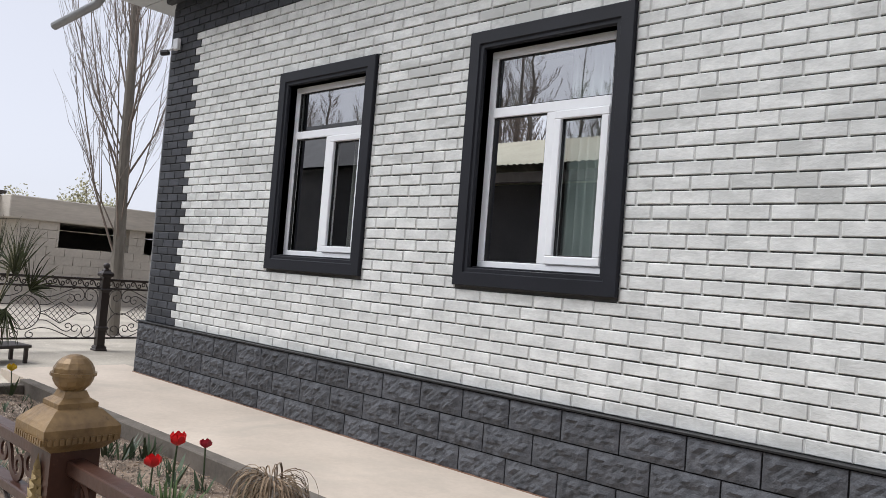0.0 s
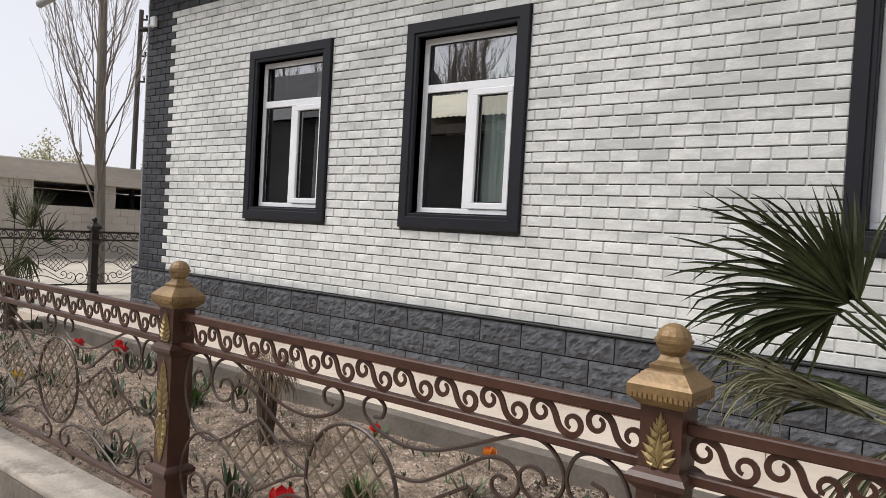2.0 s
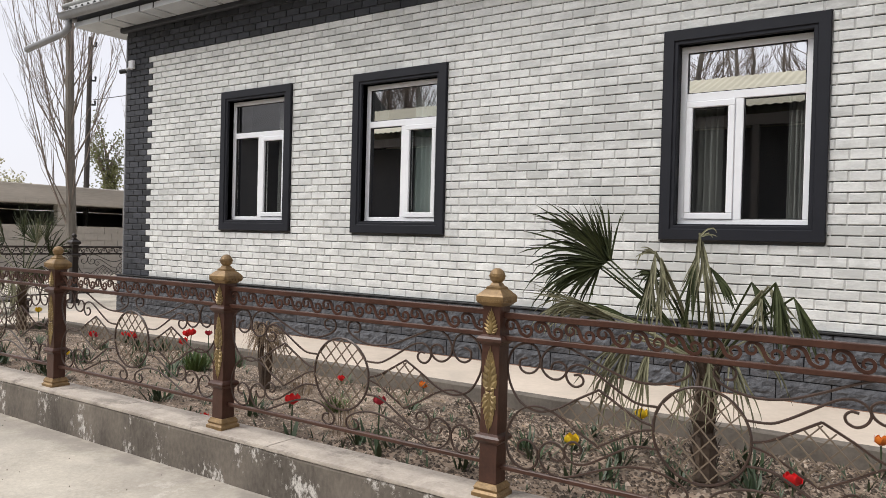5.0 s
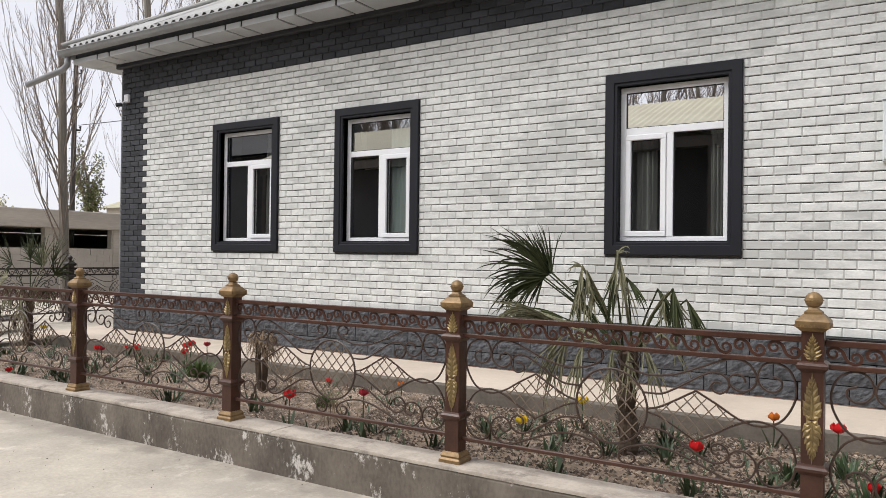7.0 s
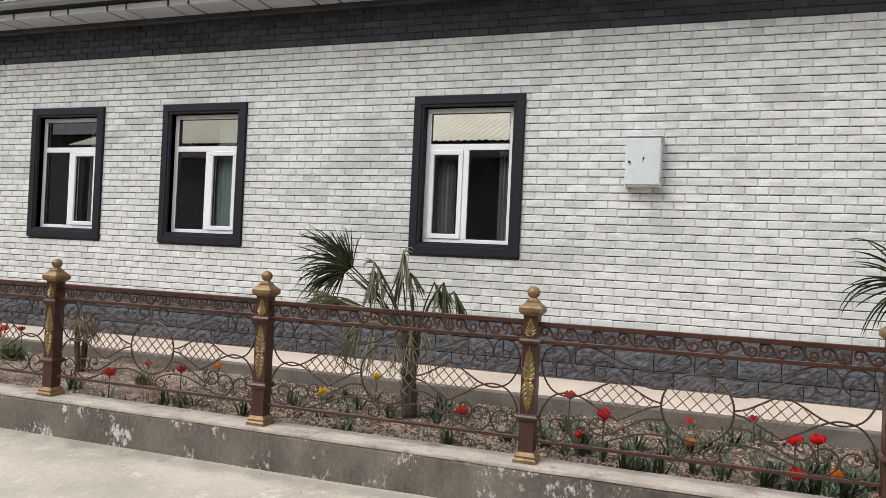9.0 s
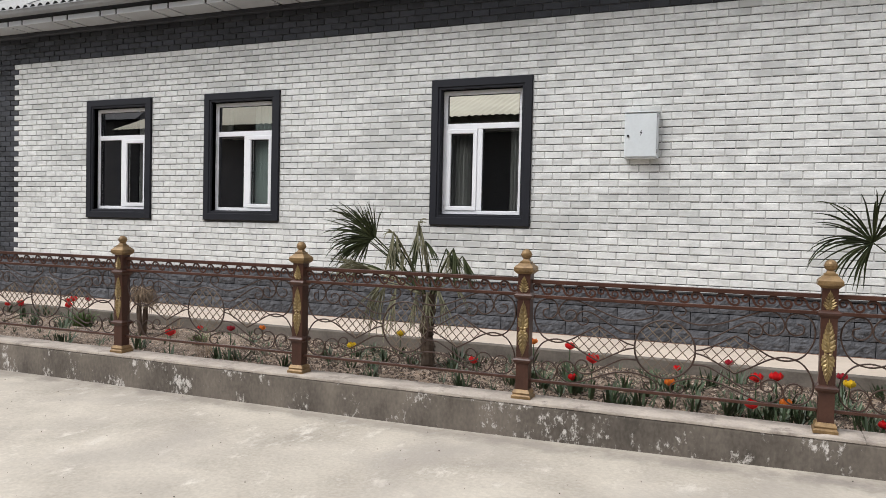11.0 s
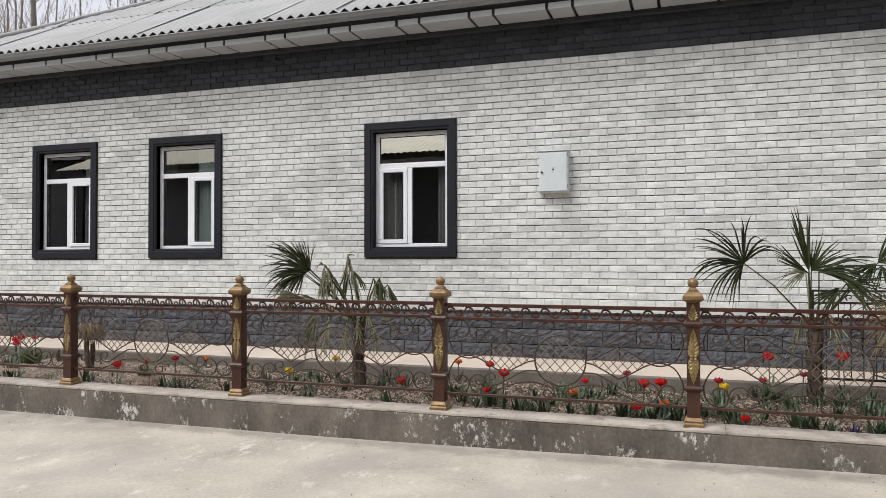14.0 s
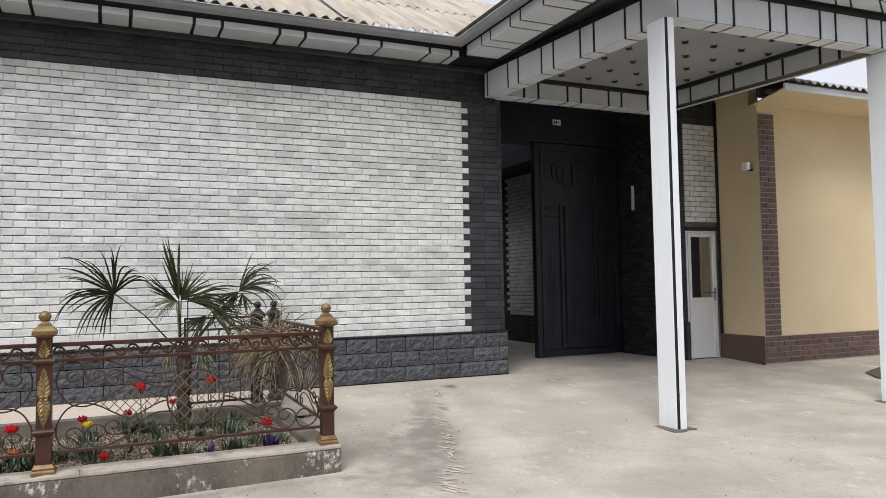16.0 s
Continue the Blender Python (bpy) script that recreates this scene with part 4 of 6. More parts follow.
for bx in ((0.038, 0.092, 0.012, DH - 0.038), (DW - 0.092, DW - 0.038, 0.012, DH - 0.038), (0.092, DW - 0.092, 0.012, 0.08), (0.092, DW - 0.092, 0.86, 0.92), (0.092, DW - 0.092, DH - 0.095, DH - 0.038)):
    box(bm, bx[0], bx[1], -0.012, 0.05, bx[2], bx[3], 0.005)
part("door_leaf", bm, PVC, door)
part("panel", solid(0.092, DW - 0.092, 0.012, 0.03, 0.08, 0.86), PVC, door)
bm = bmesh.new()
quads(bm, [(0.092, 0.02, 0.92), (DW - 0.092, 0.02, 0.92), (DW - 0.092, 0.02, DH - 0.095), (0.092, 0.02, DH - 0.095)], [(0, 1, 2, 3)])
p = part("pane", bm, GLASS, door)
p.visible_shadow = False
bm = bmesh.new()
box(bm, DW - 0.085, DW - 0.055, -0.022, -0.0125, 0.86, 1.06, 0.004)
tube(bm, [(DW - 0.07, -0.02, 0.99), (DW - 0.07, -0.05, 0.99), (DW - 0.20, -0.05, 0.99)], 0.009, 6)
part("door_handle", bm, ZINC, door, "grey metal lever handle")
# near-black colour stands in for the dim room behind the pane
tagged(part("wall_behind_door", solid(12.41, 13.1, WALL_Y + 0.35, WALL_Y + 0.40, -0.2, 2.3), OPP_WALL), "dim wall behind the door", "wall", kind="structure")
tagged(part("trim", solid(13.03, 13.065, WALL_Y - 0.02, WALL_Y + 0.013, 0.18, 4.1), BLACK), "black vertical strip beside the door", "trim", kind="structure")
tagged(part("trim", solid(12.40, 13.03, WALL_Y - 0.015, WALL_Y + 0.013, 2.12, 2.168), BLACK), "black strip above the door", "trim", kind="structure")
tagged(part("trim", solid(12.33, 12.40, WALL_Y - 0.04, WALL_Y + 0.013, 0.15, 0.75, bev=0.006), DARK_BRICK), "dark block at the foot of the pier", "trim", kind="structure")

# ---- yellow neighbour ----
YX, YY = 13.07, 2.95
yellow = tagged(empty("yellow_house"), "single-storey yellow plastered house with brown brick pilaster and base", "house")
part("wall", solid(YX, 24, YY, 9.0, -0.2, 3.884), YELLOW, yellow)
part("base_course", solid(YX - 0.03, 24, YY - 0.03, 9.0, -0.2, 0.55), BROWN_JOINT, yellow)
part("pilaster", solid(YX, YX + 0.30, YY - 0.014, YY - 0.001, 0.551, 3.78), BROWN_JOINT, yellow)
part("base_return", solid(YX - 0.045, YX - 0.0305, YY - 0.03, WALL_Y, 0.05, 0.55), BROWN_TILE, yellow)
bm = bmesh.new()
quads(bm, [(x, y, z) for z in (3.886, 3.906) for x, y in ((YX - 0.40, YY - 0.83), (24, YY - 0.83), (24, YY + 0.15), (YX + 0.002, YY + 0.15))],
      [(3, 2, 1, 0), (4, 5, 6, 7), (0, 1, 5, 4), (1, 2, 6, 5), (2, 3, 7, 6), (3, 0, 4, 7)])
part("soffit", bm, YELLOW, yellow, "pale eaves board")
part("fascia", solid(YX - 0.42, 24, YY - 0.86, YY - 0.831, 3.865, 3.955, bev=0.004), EAVE_PANEL, yellow, "pale grey eaves edge")
bm = bmesh.new()
rows = []
for i in range(290):
    x = YX - 0.3 + i * 0.0375
    w = 0.026 * math.cos(2 * math.pi * x / 0.15)
    rows.append([bm.verts.new((x, YY - 0.93, 3.99 + w)), bm.verts.new((x, 6.0, 5.3 + w)), bm.verts.new((x, YY - 0.93, 3.975 + w))])
for a, b in zip(rows, rows[1:]):
    bm.faces.new((a[0], b[0], b[1], a[1]))
    bm.faces.new((a[2], b[2], b[0], a[0]))
part("roof", bm, ROOF, yellow, "grey corrugated roof sheets", smooth=True)
bm = bmesh.new()
tube(bm, [(YX - 0.40, YY - 0.52, 3.92), (YX - 0.05, YY - 0.60, 3.95), (YX + 0.4, YY - 0.62, 3.96)], 0.035, 4)
part("rafter_end", bm, POLEWOOD, yellow)
part("barge_board", solid(YX - 0.28, YX + 0.25, YY - 0.30, YY - 0.26, 3.907, 4.40), POLEWOOD, yellow, "dark weathered boards under the roof")
part("gable_wall", solid(YX - 0.001, YX + 0.2, YY + 0.152, 9.0, 3.885, 4.75), YELLOW, yellow)
tile = {}


def brick_mesh(w, h, d, bev, material, key):
    """A facing brick: a block with bevelled front edges, its face towards -y."""
    k = (round(w, 3), round(h, 3), key)
    if k not in tile:
        g = bmesh.new()
        x, z = w / 2, h / 2
        rs = [[(-x, d, -z), (x, d, -z), (x, d, z), (-x, d, z)], [(-x, bev, -z), (x, bev, -z), (x, bev, z), (-x, bev, z)], [(-x + bev, 0, -z + bev), (x - bev, 0, -z + bev), (x - bev, 0, z - bev), (-x + bev, 0, z - bev)]]
        vs = [[g.verts.new(p) for p in r] for r in rs]
        for a, b in zip(vs, vs[1:]):
            for i in range(4):
                g.faces.new((a[i], a[(i + 1) % 4], b[(i + 1) % 4], b[i]))
        g.faces.new(vs[2])
        tile[k] = mesh_of(g, key, material)
    return tile[k]


for r in range(5):
    z, x, off = 0.20 + 0.077 * r, YX - 0.03, 0.12 if r % 2 else 0.24
    while x < 15.9:
        w = off if x == YX - 0.03 else 0.24
        ob = new("brick", brick_mesh(w - 0.012, 0.064, 0.012, 0.003, BROWN_TILE, "brown_brick"))
        ob.parent, ob.location = yellow, (x + w / 2, YY - 0.042, z)
        x += w
for r in range(42):
    z = 0.59 + 0.0765 * r
    for a, w in (((0, 0.16), (0.16, 0.15)) if r % 2 else ((0, 0.08), (0.08, 0.23))):
        ob = new("brick", brick_mesh(w - 0.012, 0.063, 0.012, 0.003, BROWN_TILE, "brown_brick"))
        ob.parent, ob.location = yellow, (YX + a + w / 2, YY - 0.026, z)
lamp = tagged(empty("wall_lamp", YX - 0.04, YY + 0.12, 3.0), "small white floodlight on a bracket at the yellow corner", "lamp")
part("head", solid(-0.12, -0.04, -0.05, 0.05, -0.05, 0.06, bev=0.01), PVC, lamp)
part("bracket", solid(-0.045, 0.04, -0.015, 0.015, -0.06, -0.03), BLACK, lamp)
bm = bmesh.new()
g0 = [(13.45, 1.55), (13.6, 1.42), (14.2, 1.22), (15.1, 1.35), (16.0, 1.3), (16.2, 2.2), (15.2, 2.1), (14.4, 2.15), (13.7, 1.9)]
quads(bm, [(x, y, ground_z(x, y) + 0.015) for x, y in g0], [tuple(range(9))])
tagged(part("earth_patch", bm, EARTH), "bare brown earth patch cut out of the concrete", "earth", kind="structure")

# ---- across the yard and far off ----
opp = tagged(empty("opposite_house"), "long low house across the yard with a cream corrugated roof", "house")
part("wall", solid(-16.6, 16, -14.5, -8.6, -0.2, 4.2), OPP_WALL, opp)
bm = bmesh.new()
rows = []
for i in range(664):
    x = -16.9 + i * 0.05
    w = 0.014 * math.cos(2 * math.pi * x / 0.2)
    rows.append([bm.verts.new((x, -7.3, 4.5 + w)), bm.verts.new((x, -11.2, 6.02 + w)), bm.verts.new((x, -15.0, 4.5 + w))])
for a, b in zip(rows, rows[1:]):
    bm.faces.new((a[0], b[0], b[1], a[1]))
    bm.faces.new((a[1], b[1], b[2], a[2]))
part("roof", bm, CREAM_ROOF, opp, smooth=True)
part("veranda_beam", solid(-16.6, 15.9, -7.75, -7.55, 4.10, 4.35), POLEWOOD, opp)
for i in range(11):
    part("veranda_post", solid(-16.5 + 3.0 * i, -16.35 + 3.0 * i, -7.72, -7.58, -0.15, 4.10), POLEWOOD, opp)

side = tagged(empty("neighbour_house"), "dark house across the yard with a grey pitched roof", "house")
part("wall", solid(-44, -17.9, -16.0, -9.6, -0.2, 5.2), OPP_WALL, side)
bm = bmesh.new()
quads(bm, [(-44.4, -9.0, 5.15), (-17.5, -9.0, 5.15), (-17.5, -12.8, 7.9), (-44.4, -12.8, 7.9), (-17.5, -16.6, 5.15), (-44.4, -16.6, 5.15)], [(0, 1, 2, 3), (3, 2, 4, 5), (1, 4, 2)])
part("roof", bm, SLATE, side, "weathered dark grey roof sheets")
shed = tagged(empty("block_shed"), "unfinished grey block shed with a concrete roof slab and dark openings", "shed")
SX = -17.5
OPEN = [(6.6, 8.2), (8.6, 10.2), (11.0, 12.2)]
zs0, zs1 = 1.46, 2.02
ye = [-6.0] + [e for o in OPEN for e in o] + [24.0]


def block_wall(wall, y0, y1, z0, z1):
    rows_n = max(1, round((z1 - z0) / 0.2))
    hh = (z1 - z0) / rows_n
    for r in range(rows_n):
        y = y0 - (0.2 if r % 2 else 0)
        while y < y1:
            a, b = max(y, y0), min(y + 0.4, y1)
            if b - a > 0.03:
                part("block", solid(SX + random.uniform(-0.006, 0.006), SX - 0.2, a + 0.004, b - 0.004, z0 + hh * r + 0.004, z0 + hh * (r + 1) - 0.004), SHED, wall)
            y += 0.4


front_wall = part("front_wall", solid(SX - 0.199, SX - 0.03, 5.74, 15.0, -0.2, zs0 - 0.01), SLAB, shed, "wall of grey hollow blocks")
block_wall(front_wall, 5.75, 15.0, -0.1, zs0)
for i in range(0, len(ye), 2):
    a, b = max(ye[i], 5.75), min(ye[i + 1], 15.0)
    if b > a:
        block_wall(front_wall, a, b, zs0, zs1)
bm = bmesh.new()
box(bm, SX - 7, SX - 6.8, 5.75, 15.0, -0.2, 2.0)
box(bm, SX - 6.8, SX - 0.21, 5.75, 5.95, -0.2, 2.0)
box(bm, SX - 6.8, SX - 0.21, 14.8, 15.0, -0.2, 2.0)
part("rear_wall", bm, SHED, shed)
part("roof_slab", solid(SX - 7.3, SX + 0.12, 5.5, 24.2, zs1, 2.52, bev=0.02), SLAB, shed, "grey concrete roof slab")
part("pier", solid(SX - 0.25, SX + 0.03, 10.25, 10.75, -0.2, zs1), SLAB, shed)
bm = bmesh.new()
box(bm, SX - 2.5, SX - 0.5, 3.0, 5.6, 2.55, 2.62)
part("sheet", bm, POLEWOOD, shed)
barn = tagged(empty("far_barn"), "far house with a pale yellow corrugated gable roof", "house")
part("wall", solid(-36.6, -25, 22.4, 28, -0.2, 3.9), SLAB, barn)
bm = bmesh.new()
quads(bm, [(-37, 22.0, 3.85), (-24, 22.0, 3.85), (-24, 25.2, 5.3), (-34.5, 25.2, 5.3), (-24, 28.2, 3.85), (-37, 28.2, 3.85)], [(0, 1, 2, 3), (2, 4, 5, 3), (0, 3, 5)])
part("roof", bm, CREAM_ROOF, barn)
tagged(part("wall_yard", solid(-17.4, -17.2, 15.05, 30.0, -0.2, 2.3), SHED), "grey block yard wall beside the shed", "wall", kind="structure")

# ---- the ornamental fence ----
def spiral(cx, cz, r0, r1, a0, a1, n=18):
    """Points of a spiral in the fence's plane, from radius r0 at angle a0 to r1 at a1 (degrees)."""
    return [(cx + (r0 + (r1 - r0) * i / n) * math.cos(radians(a0 + (a1 - a0) * i / n)), 0, cz + (r0 + (r1 - r0) * i / n) * math.sin(radians(a0 + (a1 - a0) * i / n))) for i in range(n + 1)]


def bezier(p0, p1, p2, p3, n=14):
    out = []
    for i in range(n + 1):
        t = i / n
        out.append(tuple((1 - t) ** 3 * a + 3 * t * (1 - t) ** 2 * b + 3 * t * t * (1 - t) * c + t ** 3 * d for a, b, c, d in zip(p0, p1, p2, p3)))
    return out


def palmette(bm, sy, z0, h, w):
    """A cast leaf on a post's face: pairs of pointed lobes, widest below, and a pointed tip."""
    yb = sy * 0.0445

    def lobe(base, tip, half):
        base, tip = Vector(base), Vector(tip)
        d = (tip - base).normalized()
        s = Vector((d.z, 0, -d.x)) * half
        mid = base.lerp(tip, 0.45)
        top = mid + Vector((0, sy * 0.008, 0))
        v = [bm.verts.new(q) for q in (base, mid - s, tip + Vector((0, sy * 0.004, 0)), mid + s, top)]
        for k in range(4):
            bm.faces.new((v[k], v[(k + 1) % 4], v[4]))

    for t, out, rise, half in ((0.0, 0.70, 0.08, 0.17), (0.03, 1.05, 0.22, 0.19), (0.14, 1.0, 0.26, 0.18), (0.28, 0.80, 0.27, 0.16), (0.43, 0.60, 0.26, 0.14), (0.57, 0.42, 0.23, 0.12), (0.69, 0.26, 0.19, 0.09)):
        for sx in (-1, 1):
            lobe((sx * w * 0.04, yb, z0 + h * t), (sx * w * out, yb, z0 + h * (t + rise)), h * half * 0.50)
    lobe((0, yb, z0), (0, yb, z0 + h * 0.6), w * 0.30)
    lobe((0, yb, z0 + h * 0.5), (0, yb, z0 + h), w * 0.26)


def smooth(pts, n=5):
    """A smooth line through pts."""
    p = [Vector(q) for q in pts]
    p = [p[0] * 2 - p[1]] + p + [p[-1] * 2 - p[-2]]
    out = []
    for i in range(1, len(p) - 2):
        for k in range(n):
            t = k / n
            out.append(0.5 * (2 * p[i] + (p[i + 1] - p[i - 1]) * t + (2 * p[i - 1] - 5 * p[i] + 4 * p[i + 1] - p[i + 2]) * t * t + (3 * p[i] - p[i - 1] - 3 * p[i + 1] + p[i + 2]) * t ** 3))
    return out + [p[-2]]


def fence_post(iron, gold, label, ornament=True):
    """Square post with collars, gilt leaves, a flared cap and a ball."""
    p = tagged(empty("fence_post"), label)
    bm = bmesh.new()
    square_profile(bm, [(0.044, 0.05), (0.044, 0.868)])
    part("shaft", bm, iron, p)
    bm = bmesh.new()
    square_profile(bm, [(0.068, 0.0), (0.068, 0.018), (0.058, 0.028), (0.062, 0.040), (0.050, 0.062)])
    part("base", bm, gold, p, "worn gold-painted base")
    for z in (0.255, 0.700):
        bm = bmesh.new()
        square_profile(bm, [(0.045, z - 0.018), (0.062, z), (0.064, z + 0.012), (0.056, z + 0.022), (0.045, z + 0.030)])
        part("collar", bm, iron, p)
    bm = bmesh.new()
    square_profile(bm, [(0.046, 0.858), (0.055, 0.866), (0.066, 0.876), (0.068, 0.884), (0.068, 0.902), (0.062, 0.910), (0.042, 0.930), (0.036, 0.933), (0.036, 0.942), (0.024, 0.950), (0.019, 0.962)])
    part("cap", bm, gold, p, "worn gold-painted flared cap")
    bm = bmesh.new()
    n = 12
    for s in range(4):
        for k in range(n):
            u = -0.064 + 0.128 * (k + 0.5) / n
            c = [(u, -0.067), (0.067, u), (-u, 0.067), (-0.067, -u)][s]
            box(bm, c[0] - 0.0035, c[0] + 0.0035, c[1] - 0.0035, c[1] + 0.0035, 0.876, 0.887)
    tagged(part("beading", bm, gold, p, "small gilt beads under the cap"), kind="stuff")
    bm = bmesh.new()
    bmesh.ops.create_uvsphere(bm, u_segments=14, v_segments=10, radius=0.037, matrix=Matrix.Translation((0, 0, 0.992)) @ Matrix.Diagonal((1, 1, 0.98, 1)))
    tube(bm, [(0.0375 * math.cos(a), 0.0375 * math.sin(a), 0.992) for a in [2 * math.pi * i / 20 for i in range(21)]], 0.004, 4)
    part("ball", bm, gold, p, "worn gold-painted ball finial")
    if ornament:
        for sy in (-1, 1):
            for z0, h, w in ((0.734, 0.118, 0.035), (0.478, 0.205, 0.037), (0.470, -0.185, 0.037)):
                bm = bmesh.new()
                palmette(bm, sy, z0, h, w)
                part("leaf_ornament", bm, GILT, p, "gilt cast leaf")
    return p


def fence_panel(iron, wire, W, label, scrolls=12):
    """One bay: two upper rails with a running scroll between, a bottom rail, and a field of ring, lattice and curls."""
    p = tagged(empty("fence_panel"), label)
    zt, zf, zb, m = 0.828, 0.728, 0.145, 0.045
    part("top_rail", solid(m, W - m, -0.016, 0.016, zt - 0.013, zt + 0.014, bev=0.003), iron, p)
    part("frieze_rail", solid(m, W - m, -0.016, 0.016, zf - 0.012, zf + 0.010, bev=0.003), iron, p)
    part("bottom_rail", solid(m, W - m, -0.012, 0.012, zb - 0.010, zb + 0.010, bev=0.003), iron, p)
    pitch = (W - 2 * m) / scrolls
    zc, hh = (zt + zf) / 2, (zt - zf) / 2 - 0.012
    for i in range(scrolls):
        bm = bmesh.new()
        cx = m + pitch * (i + 0.5)
        r, cl, cr = hh * 0.74, cx - pitch * 0.285, cx + pitch * 0.285
        a = spiral(cl, zc + hh * 0.20, 0.011, r, 430, 52, 18)
        b = spiral(cr, zc - hh * 0.20, r, 0.011, 232, 610, 18)
        k = pitch * 0.20
        pts = a + bezier(a[-1], (a[-1][0] + k, 0, a[-1][2] - k * 0.28), (b[0][0] - k, 0, b[0][2] + k * 0.28), b[0], 8)[1:-1] + b
        n = len(pts)
        tube(bm, pts, [0.0058 + 0.0046 * math.sin(math.pi * k / (n - 1)) for k in range(n)], 4, flat=0.4)
        part("frieze_scroll", bm, iron, p)
    C, R, cz = W / 2, 0.187, 0.432
    bm = bmesh.new()
    tube(bm, spiral(C, cz, R, R, 0, 360, 36), 0.0062, 6, cap=False)
    part("ring", bm, SCROLL if iron is IRON else iron, p)

    def bars(name, inside, x0, x1, z0, z1, step):
        for sgn in (-1, 1):
            bm = bmesh.new()
            c = -2.0
            while c < 2.0:
                run = [(x, cz + sgn * 1.05 * (x - (x0 + x1) / 2) + c) for x in [x0 + (x1 - x0) * k / 60 for k in range(61)]]
                run = [q for q in run if inside(*q)]
                if len(run) > 3:
                    tube(bm, [(run[0][0], 0.004 * sgn, run[0][1]), (run[-1][0], 0.004 * sgn, run[-1][1])], 0.0038, 4)
                c += step
            part(name, bm, wire, p)

    bars("ring_lattice", lambda x, z: (x - C) ** 2 + (z - cz) ** 2 < R * R, C - R, C + R, cz - R, cz + R, 0.078)
    for s in (-1, 1):
        D, hw, hz = C + s * 0.415, 0.225, 0.118
        bars("diamond_lattice", lambda x, z: abs(x - D) / hw + abs(z - cz) / hz < 1, D - hw, D + hw, cz - hz, cz + hz, 0.070)

        def X(u):
            return C + s * u
        # roof over the lattice running out into a bowl, up the post and over into a hook
        roof = [(0.187, 0.440), (0.26, 0.462), (0.42, 0.552)], [(0.42, 0.552), (0.52, 0.498), (0.61, 0.445), (0.70, 0.421), (0.79, 0.450), (0.845, 0.530), (0.858, 0.610), (0.83, 0.684), (0.77, 0.714), (0.72, 0.700), (0.698, 0.655), (0.703, 0.618), (0.73, 0.588), (0.765, 0.582), (0.795, 0.602), (0.795, 0.636), (0.76, 0.650)]
        # long bars from the outer hooks to the crown curl and to the ring's side
        outer = [(0.645, 0.612), (0.632, 0.640), (0.60, 0.648), (0.572, 0.628), (0.578, 0.595), (0.61, 0.572), (0.65, 0.575), (0.685, 0.606), (0.69, 0.650), (0.665, 0.692), (0.625, 0.715), (0.575, 0.716), (0.51, 0.694), (0.40, 0.648), (0.30, 0.615), (0.20, 0.606), (0.11, 0.625), (0.05, 0.660), (0.047, 0.700), (0.085, 0.718), (0.123, 0.697), (0.115, 0.665), (0.085, 0.660)]
        inner = [(0.535, 0.600), (0.51, 0.603), (0.492, 0.585), (0.50, 0.562), (0.53, 0.551), (0.56, 0.568), (0.572, 0.602), (0.55, 0.634), (0.51, 0.646), (0.46, 0.633), (0.39, 0.592), (0.31, 0.545), (0.25, 0.520), (0.165, 0.518)]
        curls = []
        for flip in (1, -1):
            for line in (roof[0], roof[1], outer, inner):
                curls.append([(q.x, q.y, cz + flip * (q.z - cz) * (1.0 if flip > 0 else 0.97)) for q in smooth([(X(u), 0, z) for u, z in line], 4)])
        for pts in curls:
            bm = bmesh.new()
            k = W / 1.852
            tube(bm, [(C + (q[0] - C) * min(1, k), q[1], q[2]) for q in pts], 0.0056, 5)
            part("scroll", bm, SCROLL if iron is IRON else iron, p)
    return p


fence = tagged(empty("garden_fence"), "brown wrought-iron garden fence with gilt posts on a low kerb", "fence")
POST_X = [-5.12, -3.258, -1.391, 0.460, 2.288, 4.155, 5.999]
post = fence_post(IRON, GOLD, "brown iron fence post with gilt leaves, cap and ball finial")
post.parent, post.location = fence, (POST_X[0], FENCE_Y, CURB_Z)
for x in POST_X[1:]:
    copy_thing(post, pose(x, FENCE_Y, CURB_Z, 0, 0, random.uniform(-0.8, 0.8)))
panel = fence_panel(IRON, BAR, 1.852, "brown wrought-iron fence bay with running scrolls, ring and lattice")
panel.parent, panel.location = fence, (POST_X[0], FENCE_Y, CURB_Z)
for a, b, sag in zip(POST_X[1:], POST_X[2:], (0.0, 0.0, 0.010, 0.020, 0.020)):
    q = copy_thing(panel, pose(a, FENCE_Y, CURB_Z - sag))
    q.scale = ((b - a) / 1.852, 1, 1)
# end of the bed and the short stretch behind it
q = copy_thing(panel, pose(6.01, FENCE_Y + 0.02, CURB_Z, 0, 0, 88.4))
q.scale = (2.06 / 1.852, 1, 1)
short = tagged(empty("garden_gate", 5.20, 2.64, 0.24), "small brown wrought-iron garden gate, closed", "gate")
part("top_rail", solid(0, 0.60, -0.014, 0.014, 0.83, 0.85), IRON_DARK, short)
part("frieze_rail", solid(0, 0.60, -0.014, 0.014, 0.72, 0.74), IRON_DARK, short)
part("bottom_rail", solid(0, 0.60, -0.014, 0.014, 0.03, 0.05), IRON_DARK, short)
part("stile", solid(-0.02, 0.0, -0.014, 0.014, 0.0, 0.85), IRON_DARK, short)
part("stile", solid(0.60, 0.62, -0.014, 0.014, 0.0, 0.85), IRON_DARK, short)
for k in range(4):
    bm = bmesh.new()
    tube(bm, spiral(0.09 + 0.14 * k, 0.79, 0.005, 0.036, 420, 60, 10) + spiral(0.15 + 0.14 * k, 0.78, 0.036, 0.005, 240, -120, 10), 0.006, 4)
    part("frieze_scroll", bm, IRON_DARK, short)
